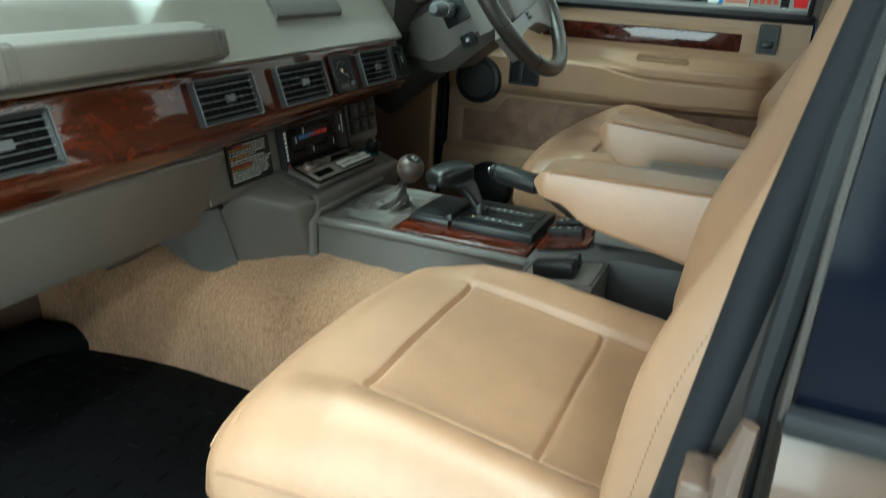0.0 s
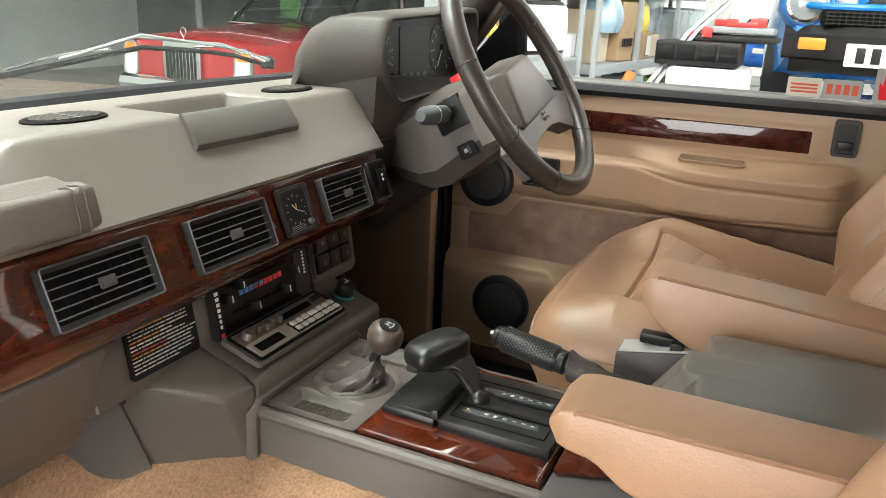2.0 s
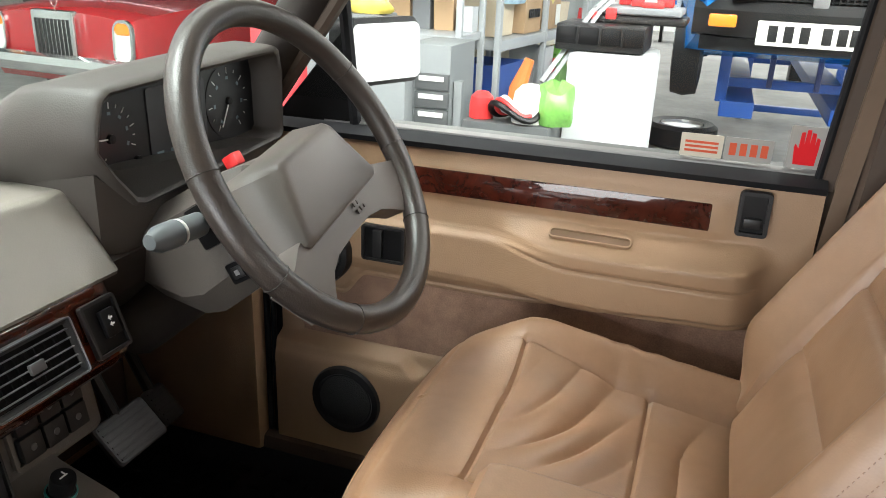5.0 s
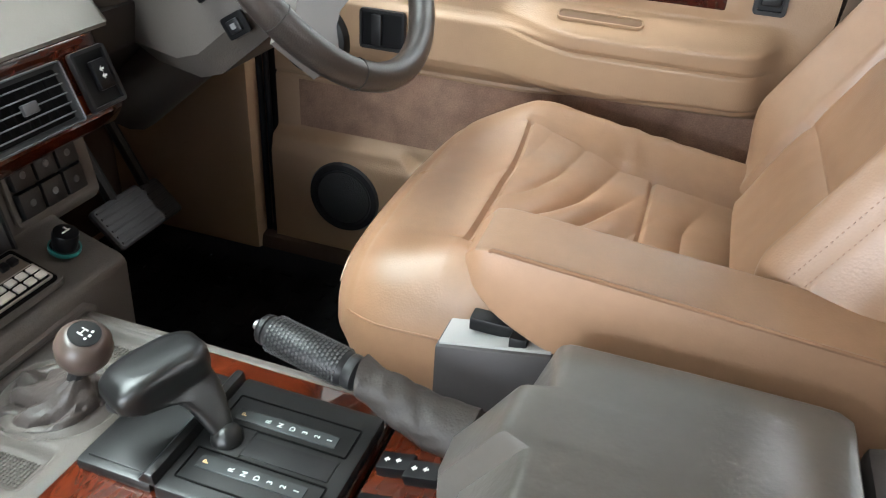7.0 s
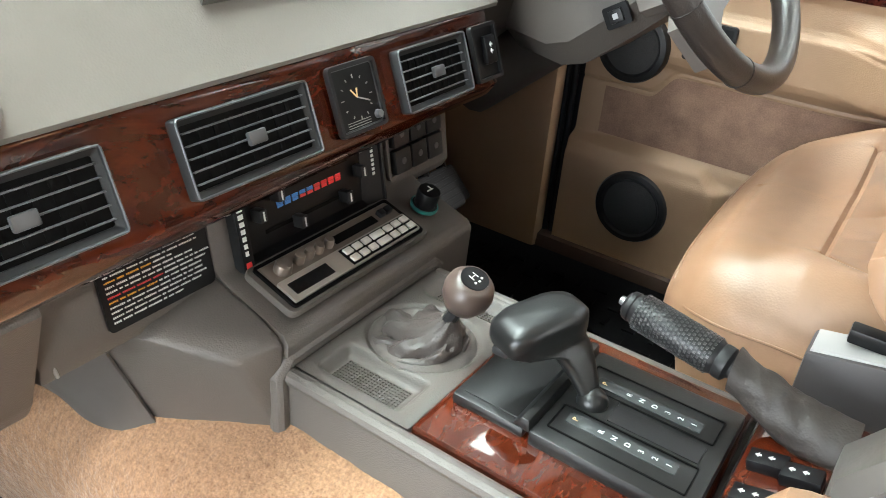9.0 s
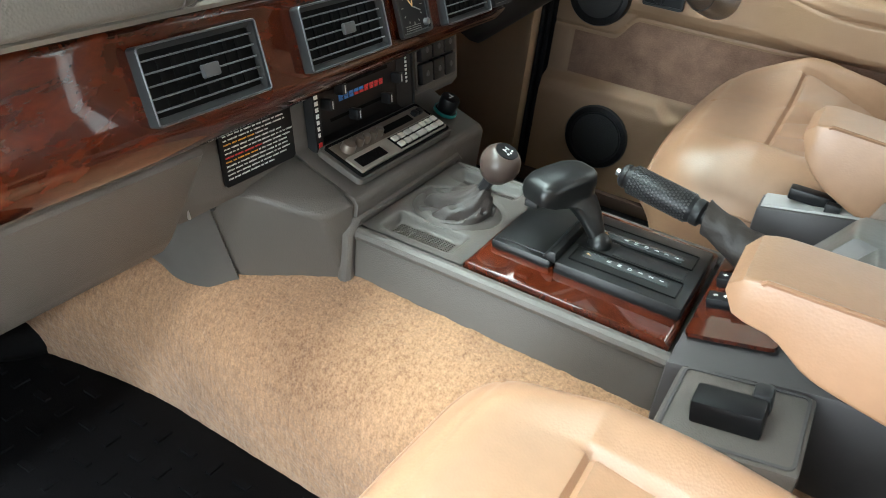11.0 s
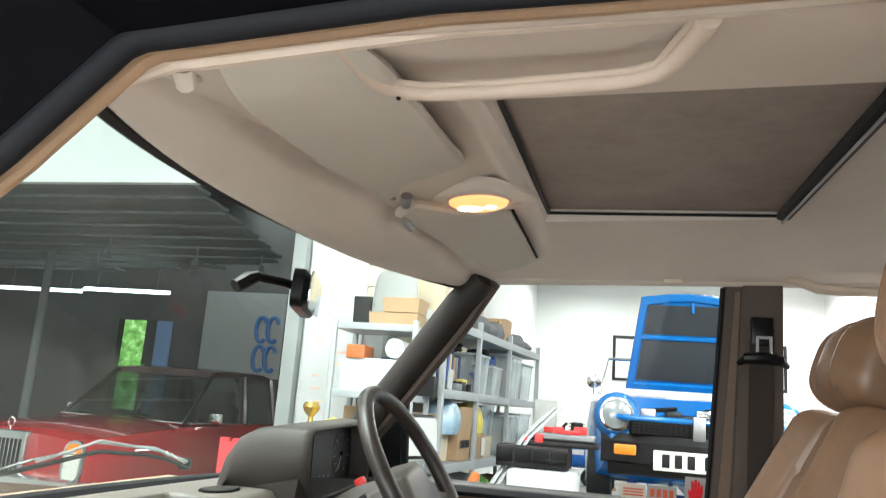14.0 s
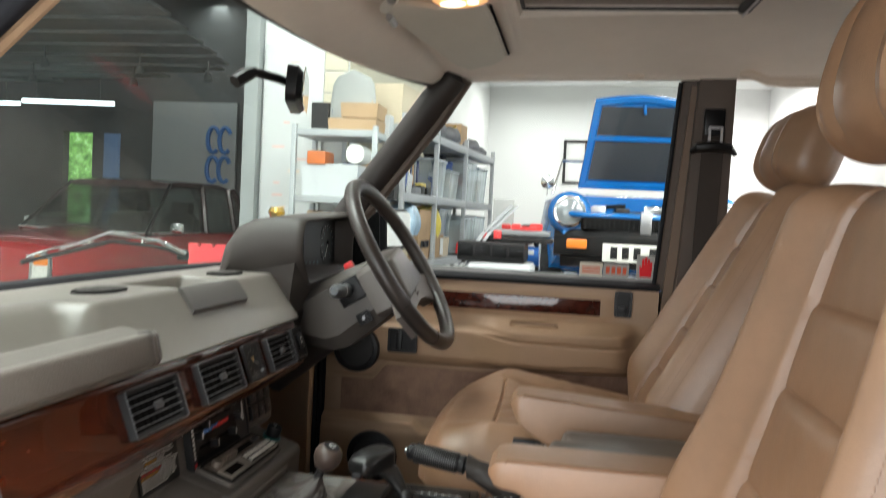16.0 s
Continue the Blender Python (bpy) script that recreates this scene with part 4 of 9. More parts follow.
def dashboard():
    d = thing("dashboard", (-0.9, 0, 1.1), "taupe moulded plastic dashboard with polished wood strip", "dashboard")
    # padded top: a profile over the front edge, with a passenger shelf sunk into it
    prof = [(-1.10, 1.12), (-1.098, 1.20), (-1.085, 1.232), (-1.05, 1.240)]
    prof += [(-1.05 + 0.19 * k / 64, 1.240 + 0.007 * min(1, k / 16)) for k in range(1, 65)]
    prof += [(-0.8520, 1.2464), (-0.8475, 1.2440), (-0.8440, 1.2395)]
    prof += [(-0.844 + 0.052 * k / 10, 1.2395 - 0.0715 * k / 10) for k in range(1, 11)]
    prof += [(-0.789, 1.164), (-0.790, 1.160), (-0.80, 1.157), (-0.86, 1.12)]
    b = B()
    rows = []
    for y in sorted(set(span(-0.71, -0.30, 60) + span(-0.30, 0.30, 130) + span(0.30, 0.71, 16))):
        ring = []
        edge = 1 - 0.03 * max(0.0, (abs(y) - 0.62) / 0.09) ** 2
        for x, z in prof:
            if z > 1.2:
                dip = min(1.0, max(0.0, (x + 0.905 - 0.06 * max(0.0, -0.45 - y)) / 0.062))
                z -= 0.050 * dip * dip * (3 - 2 * dip) * rounded_step(y, -0.695, -0.333, 0.007) * min(1.0, max(0.0, (z - 1.166) / 0.05))
                z -= (0.004 + 0.026 * min(1.0, max(0.0, (-0.850 - x) / 0.08))) * rounded_step(y, -0.092, 0.094, 0.0016) * rounded_step(x, -0.950, -0.846, 0.0016)
            if y > 0.272 and x > -0.87:
                x -= 0.045 * min(1.0, (y - 0.272) / 0.0035)
            ring.append((x, y, 1.12 + (z - 1.12) * edge))
        rows.append(ring)
    loft(b, rows)
    part("top_pad", b, dash_plastic, d, "grained taupe top pad")
    # polished wood
    wp = [(-0.86, 1.150), (-0.797, 1.161), (-0.7925, 1.1602), (-0.7900, 1.1585), (-0.7883, 1.1555), (-0.7872, 1.1515), (-0.7848, 1.142), (-0.7765, 1.119), (-0.7655, 1.0885), (-0.7642, 1.080), (-0.767, 1.066), (-0.776, 1.054), (-0.79, 1.046), (-0.86, 1.040)]
    b = B()
    rows = []
    for y in span(-0.70, 0.258, 60):
        e = max(0.0, (y - 0.238) / 0.02)
        lift = 0.014 * max(0.0, min(1.0, (y + 0.34) / 0.5))
        rows.append([(x - 0.012 * e * e, y, z + (lift if z < 1.082 else 0.0) * (1.0 if z < 1.075 else 0.4)) for x, z in wp])
    loft(b, rows)
    part("wood_strip", b, walnut, d, "glossy dark red burr wood strip")
    for y, w in ((-0.292, 0.124), (-0.110, 0.129), (0.128, 0.110), (-0.632, 0.124)):
        vent(d, y, w)
    # clock
    cm = WOOD @ Matrix.Translation((0.013, 0.002, 0.0))
    c = part("clock", made(plate, cm, 0.060, 0.060, 0.004, 0.0022), black_plastic, d, "square black clock with pale hands")
    part("frame", made(ring_plate, cm, 0.062, 0.062, 0.005, 0.0040, 0.0055), dark_plastic, c)
    part("inner_ring", made(ring_plate, cm, 0.0545, 0.0545, 0.004, 0.0011, 0.0032), vent_rim, c)
    for k in range(3):
        b = B()
        box(b, (-0.004, -0.0200 - 0.0022 * k, 0.0026), (0.030, 0.0005, 0.0005), 0, cm)
        part("dial_line", b, tick_grey, c)
    for k in range(12):
        b = B()
        mk = cm @ Matrix.Rotation(math.pi * k / 6, 4, "Z")
        box(b, (0, 0.0185, 0.0025), (0.0008, 0.0024 if k % 3 else 0.0036, 0.0006), 0, mk)
        part("hour_mark", b, tick_grey, c)
    for ang, ln, mat in ((40, 0.010, orange_pale), (-10, 0.008, orange_pale), (-112, 0.016, tick_grey)):
        b = B()
        box(b, (0, ln / 2, 0.0030), (0.0011, ln, 0.0008), 0, cm @ Matrix.Rotation(radians(ang), 4, "Z"))
        part("clock_hand", b, mat, c)
    b = B()
    lathe(b, [(0.0, 0.002), (0.004, 0.002), (0.0036, 0.007), (0.0, 0.0075)], cm @ Matrix.Translation((0.021, -0.020, 0)), 14)
    part("setting_knob", b, vent_grey, c)
    # hazard switch
    hm = WOOD @ Matrix.Translation((0.222, 0.001, 0.0))
    h = part("hazard_switch", made(plate, hm, 0.044, 0.056, 0.003, 0.002), black_plastic, d, "black hazard light switch")
    part("frame", made(ring_plate, hm, 0.048, 0.060, 0.004, 0.004, 0.006), dark_plastic, h)
    b = B()
    box(b, (0.006, 0.002, 0.0045), (0.020, 0.030, 0.006), 0.002, hm)
    part("rocker", b, black_plastic, h)
    for dy in (0.007, 0.0):
        b = B()
        prism(b, [(0.003, dy), (0.006, dy + 0.003), (0.006, dy + 0.001), (0.009, dy + 0.001), (0.009, dy - 0.001), (0.006, dy - 0.001), (0.006, dy - 0.003)], 0.0074, 0.0079, "z", 0, hm)
        part("symbol", b, white_print, h)
    # passenger's grab handle, standing off the slope
    b = B()
    path = [(-0.818, -0.692, 1.166), (-0.796, -0.682, 1.186), (-0.779, -0.664, 1.193), (-0.773, -0.636, 1.194), (-0.772, -0.50, 1.1945), (-0.772, -0.40, 1.1945), (-0.772, -0.318, 1.194), (-0.775, -0.303, 1.194), (-0.790, -0.296, 1.192), (-0.818, -0.294, 1.189)]
    rings = []
    pv = [Vector(p) for p in path]
    for i, p in enumerate(pv):
        dr = (pv[min(i + 1, len(pv) - 1)] - pv[max(i - 1, 0)]).normalized()
        out = Vector((0.985, 0, 0.17))
        s = dr.cross(out).normalized()
        o2 = s.cross(dr).normalized()
        rings.append([p + s * x + o2 * y for x, y in rrect(0.040, 0.027, 0.007, 4)])
    loft(b, rings)
    part("grab_handle", b, handle_leather, d, "stitched taupe grab handle")
    for y in (-0.625, -0.612, -0.322, -0.311):
        b = B()
        tube(b, [(-0.772 + u * 0.985 + v * 0.17, y, 1.1945 + u * 0.17 - v * 0.985) for u, v in rrect(0.0282, 0.0412, 0.007, 3)], 0.0009, 5, closed=True)
        part("handle_seam", b, dash_dark, d)
    b = B()
    prism(b, [(-0.822, 1.196), (-0.818, 1.214), (-0.812, 1.2185), (-0.802, 1.2185), (-0.768, 1.2115), (-0.766, 1.206), (-0.79, 1.196)], -0.690, -0.306, "y", 0.002)
    part("handle_pad", b, handle_leather, d)
    # lower passenger panel
    b = B()
    prism(b, [(-0.862, 1.06), (-0.790, 1.047), (-0.786, 1.040), (-0.835, 0.935), (-0.846, 0.918), (-0.865, 0.915), (-0.90, 0.93)], -0.70, -0.283, "y", 0.004)
    part("glove_panel", b, console_plastic, d, "plain taupe glovebox panel")
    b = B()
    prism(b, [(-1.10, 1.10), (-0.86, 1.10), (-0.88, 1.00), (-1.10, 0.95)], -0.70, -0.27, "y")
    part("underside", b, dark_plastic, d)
    # driver's side lower dash
    b = B()
    prism(b, [(-1.10, 1.20), (-0.80, 1.17), (-0.815, 1.12), (-0.87, 1.07), (-0.96, 1.02), (-1.10, 1.0)], 0.262, 0.70, "y", 0.004)
    part("knee_panel", b, pillar_dark, d)
    # oval demister grilles
    for x, y in ((-0.909, 0.186), (-0.912, -0.200)):
        g = part("demister_vent", made(lathe_oval, (x, y, 1.246), 0.026, 0.047, 0.004), slot_black, d, "oval slatted demister grille")
        for k in range(-4, 5):
            hw = 0.043 * math.sqrt(max(0.0, 1 - (k / 5) ** 2))
            b = B()
            box(b, (x + k * 0.0048, y, 1.2498), (0.0022, 2 * hw, 0.003))
            part("slat", b, tray_grey, g)
        b = B()
        box(b, (x, y, 1.2500), (0.045, 0.005, 0.0032))
        part("crossbar", b, tray_grey, g)
        b = B()
        oval(b, (x, y, 1.2476), 0.0235, 0.0445, 0.0008)
        part("duct", b, black_plastic, g)
    # lip of the oddments tray, a thin plate over the front edge
    b = B()
    loft(b, [[(-0.850, y0, 1.2400), (-0.849, y0, 1.2475), (-0.844, y1, 1.2490), (-0.839, y1, 1.2470), (-0.8200, y1, 1.2215), (-0.8180, y1, 1.2160), (-0.8210, y1, 1.2085), (-0.845, y1, 1.2330)] for y0, y1 in ((-0.100, -0.106), (-0.0985, -0.1045), (0.0845, 0.0855), (0.086, 0.087))])
    part("tray_lip", b, tray_grey, d, "grey moulded tray lip")
    return d


def oval(b, c, rx, ry, h, k0=1.0, k1=1.0):
    loft(b, [[(c[0] + rx * k * math.cos(a), c[1] + ry * k * math.sin(a), c[2] + z) for a in (2 * math.pi * i / 32 for i in range(32))] for k, z in ((k0, 0), (k1, h))])


def lathe_oval(b, c, rx, ry, h):
    loft(b, [[(c[0] + (rx + d) * math.cos(a), c[1] + (ry + d) * math.sin(a), c[2] + z) for a in (2 * math.pi * i / 32 for i in range(32))] for d, z in ((0.003, 0), (0.003, h * 0.7), (0.001, h), (-0.002, h), (-0.002, 0))], cap=False)


dash = dashboard()


def binnacle():
    ob = thing("instrument_binnacle", (-0.85, 0.43, 1.24), "taupe hooded instrument binnacle with dark dials", "instruments")

    def ring(x, g, top=0.0, low=0.0):
        """Outline of the hood at x, grown by g."""
        pts = [(0.252, 1.296), (0.258, 1.325), (0.266, 1.348), (0.278, 1.356), (0.40, 1.362), (0.52, 1.367), (0.598, 1.370), (0.608, 1.364), (0.613, 1.340), (0.612, 1.252), (0.605, 1.244), (0.45, 1.234), (0.315, 1.226), (0.302, 1.230), (0.275, 1.262)]
        cy, cz = 0.44, 1.297
        return [(x, cy + (y - cy) * (1 + g / 0.17), cz + (z - cz) * (1 + g / 0.065) - (top if z > 1.29 else 0) - (low if z < 1.29 else 0)) for y, z in pts]
    b = B()
    loft(b, [ring(-0.955, 0.004, 0.095, 0.02), ring(-0.945, 0.006, 0.058, 0.02), ring(-0.925, 0.006, 0.028, 0.02), ring(-0.89, 0.005, 0.008, 0.02), ring(-0.85, 0.004, 0.0, 0.015), ring(-0.80, 0.003), ring(-0.786, 0.0015), ring(-0.783, -0.002), ring(-0.786, -0.006), ring(-0.835, -0.012)])
    part("hood", b, hood_plastic, ob, smooth=62)
    # sloping skirt below the dials
    b = B()
    loft(b, [[(-0.800, 0.262, 1.270), (-0.787, 0.300, 1.232), (-0.786, 0.60, 1.246), (-0.80, 0.612, 1.25), (-0.95, 0.612, 1.25), (-0.95, 0.268, 1.236)],
             [(-0.815, 0.276, 1.176), (-0.806, 0.300, 1.166), (-0.806, 0.60, 1.170), (-0.815, 0.612, 1.17), (-0.95, 0.612, 1.17), (-0.95, 0.276, 1.17)]])
    part("skirt", b, hood_plastic, ob)
    face = basis((-0.829, 0.437, 1.300), (0, 1, 0), (1, 0, 0.02))
    b = B()
    plate(b, face, 0.335, 0.118, 0.012, 0.002)
    part("dial_face", b, dial_black, ob, "dark dial panel")
    b = B()
    plate(b, face, 0.11, 0.088, 0.004, 0.0035, (0.0, -0.004))
    part("warning_panel", b, dial_grey, ob)
    # dials
    def dial(cx, cy, r, n, a0, a1, hand):
        dl = part("dial", made(lathe, [(0.0, 0.002), (r * 1.12, 0.002), (r * 1.12, 0.0030), (0.0, 0.0032)], face @ Matrix.Translation((cx, cy, 0)), 32), dial_black, ob)
        for k in range(n):
            a = radians(a0 + (a1 - a0) * k / (n - 1))
            mk = face @ Matrix.Translation((cx, cy, 0.0034)) @ Matrix.Rotation(a, 4, "Z")
            b = B()
            box(b, (r * 0.92, 0, 0), (r * (0.18 if k % 2 == 0 else 0.1), 0.0011, 0.0005), 0, mk)
            part("mark", b, white_print, dl)
            if k % 2 == 0:
                b = B()
                box(b, (r * 0.70, 0, 0), (r * 0.09, r * 0.12, 0.0005), 0, mk)
                part("numeral_bar", b, dial_print, dl)
        b = B()
        box(b, (r * 0.4, 0, 0.0015), (r * 0.9, 0.0016, 0.001), 0, face @ Matrix.Translation((cx, cy, 0.0034)) @ Matrix.Rotation(radians(hand), 4, "Z"))
        part("pointer", b, white_print, dl)
        b = B()
        lathe(b, [(0.0, 0.003), (0.006, 0.003), (0.005, 0.007), (0.0, 0.0075)], face @ Matrix.Translation((cx, cy, 0)), 14)
        part("hub", b, black_plastic, dl)
    dial(0.105, 0.002, 0.044, 13, 235, -55, 240)
    dial(-0.118, -0.006, 0.040, 9, 120, -20, 175)
    dial(-0.080, -0.038, 0.016, 5, 300, 220, 255)
    dial(-0.135, -0.038, 0.014, 5, 160, 60, 120)
    for k in range(4):
        b = B()
        box(b, (-0.04 + 0.025 * k, -0.040, 0.004), (0.012, 0.008, 0.0005), 0.0, face)
        part("warning_symbol", b, dial_print, ob)
    # clear cover in front of the dials
    return ob


binnacle()


def steering():
    C, n = Vector((-0.617, 0.406, 1.273)), Vector((0.842, 0, 0.54))
    ob = thing("steering_wheel", C, "dark brown leather three spoke steering wheel", "steering wheel")
    m = basis(C, (0, 1, 0), n) @ Matrix.Rotation(radians(10), 4, "Z")
    b = B()
    tube(b, [m @ Vector((0.1865 * math.cos(a), 0.1865 * math.sin(a), 0)) for a in (2 * math.pi * k / 96 for k in range(96))], 0.0160, 16, closed=True)
    part("rim", b, rim_leather, ob, "dark brown stitched leather rim")
    for a in (-16, -50, -130, -164, 20, 160):
        b = B()
        ca, sa = math.cos(radians(a)), math.sin(radians(a))
        mm = m @ Matrix.Translation((0.1865 * ca, 0.1865 * sa, 0)) @ Matrix.Rotation(radians(a), 4, "Z")
        tube(b, [mm @ Vector((0.01635 * math.cos(t), 0, 0.01635 * math.sin(t))) for t in (2 * math.pi * k / 20 for k in range(20))], 0.0007, 5, closed=True)
        part("seam", b, pillar_dark, ob)
    # body of the spokes: a shallow arch below the pad
    b = B()
    half = [(0.0, -0.045), (0.085, -0.045), (0.115, -0.050), (0.168, -0.070), (0.140, -0.124), (0.118, -0.126), (0.100, -0.113), (0.080, -0.101), (0.050, -0.094), (0.0, -0.093)]
    rows = []
    ring = half + [(-x, y) for x, y in half[-2:0:-1]]
    for dz, k in ((-0.030, 0.97), (-0.004, 1.0), (0.0, 0.975)):
        rows.append([m @ Vector((x, -0.07 + (y + 0.07) * (k if abs(x) < 0.13 else 1), dz - 0.016 * (1 - min(1.0, abs(x) / 0.15) ** 2))) for x, y in ring])
    loft(b, rows)
    part("spokes", b, spoke_grey, ob, "grey moulded spokes")
    # raised pad: a trapezium with chamfered sides
    def corners(bw, by, tw, ty, c):
        return [(-bw + c, by), (bw - c, by), (bw, by + c), (tw + c * 0.4, ty - c), (tw - c, ty), (-tw + c, ty), (-tw - c * 0.4, ty - c), (-bw, by + c)]
    b = B()
    loft(b, [[m @ Vector((x, y, z)) for x, y in corners(*q)] for q, z in (((0.104, -0.062, 0.082, 0.038, 0.010), -0.075), ((0.107, -0.063, 0.084, 0.040, 0.010), -0.050), ((0.104, -0.061, 0.070, 0.030, 0.006), -0.004), ((0.100, -0.059, 0.066, 0.026, 0.006), 0.001), ((0.094, -0.055, 0.060, 0.020, 0.006), 0.003))])
    part("hub_pad", b, grey_plastic, ob, "grey brown padded hub")
    for k in range(2):
        for j in range(5):
            b = B()
            box(b, (0.034 + 0.0095 * j, -0.069 - 0.0095 * k, -0.0125), (0.006, 0.0055, 0.0022), 0.0005, m)
            part("embossed_bar", b, grey_plastic, ob)
    # column shroud
    col = thing("steering_column", (-0.75, 0.4, 1.2), "taupe plastic steering column shroud with stalks", "steering column")
    mc = basis(C, (0, 1, 0), n)
    b = B()
    rows = []
    for z, x0, x1, y0, y1 in ((-0.045, -0.066, 0.066, -0.072, 0.030), (-0.055, -0.076, 0.076, -0.082, 0.036), (-0.10, -0.082, 0.082, -0.090, 0.044), (-0.17, -0.082, 0.082, -0.098, 0.045), (-0.20, -0.080, 0.080, -0.090, 0.045), (-0.25, -0.07, 0.07, -0.05, 0.03)):
        rows.append([mc @ Vector((x, y, z)) for x, y in ((x0, y0 + 0.03), (x0 + 0.018, y0), (x1 - 0.018, y0), (x1, y0 + 0.03), (x1, y1 - 0.02), (x1 - 0.025, y1), (x0 + 0.025, y1), (x0, y1 - 0.02))])
    loft(b, rows)
    part("shroud", b, shroud_plastic, col, smooth=22)
    b = B()
    box(b, (-0.079, -0.002, -0.105), (0.012, 0.05, 0.055), 0.004, mc)
    part("stalk_slot", b, black_plastic, col)
    tip = Vector((-0.706, 0.228, 1.223))
    root = mc @ Vector((-0.07, 0.0, -0.105))
    b = B()
    tube(b, [root, root.lerp(tip, 0.25), root.lerp(tip, 0.3)], [0.008, 0.008, 0.0125], 14)
    st = part("stalk", b, dark_plastic, col)
    b = B()
    tube(b, [root.lerp(tip, 0.30), root.lerp(tip, 0.62)], 0.0135, 16)
    part("collar", b, stalk_grey, st)
    b = B()
    tube(b, [root.lerp(tip, 0.63), root.lerp(tip, 0.66), root.lerp(tip, 0.9), root.lerp(tip, 1.02)], [0.0125, 0.0148, 0.014, 0.008], 16)
    part("tip", b, stalk_grey, st)
    b = B()
    tube(b, [root.lerp(tip, 0.612), root.lerp(tip, 0.632)], 0.0142, 16)
    part("band", b, white_print, st)
    rm = basis((-0.670, 0.3235, 1.164), (0.86, 0, 0.51), (0, -1, 0))
    sw = part("rocker_switch", made(plate, rm, 0.030, 0.024, 0.003, 0.004), black_plastic, col)
    b = B()
    box(b, (0, 0, 0.0055), (0.016, 0.014, 0.005), 0.0015, rm)
    part("rocker", b, dark_plastic, sw)
    b = B()
    box(b, (0, 0, 0.0083), (0.006, 0.006, 0.0006), 0, rm)
    part("symbol", b, steel, sw)
    b = B()
    box(b, (0.007, 0.052, -0.105), (0.016, 0.016, 0.020), 0.003, mc)
    part("hazard_button", b, red_print, col, "red push button")
    b = B()
    tube(b, [mc @ Vector((0, -0.04, -0.22)), mc @ Vector((0, -0.06, -0.38))], 0.05, 14)
    part("column_tube", b, pillar_dark, col)
    return ob


steering()


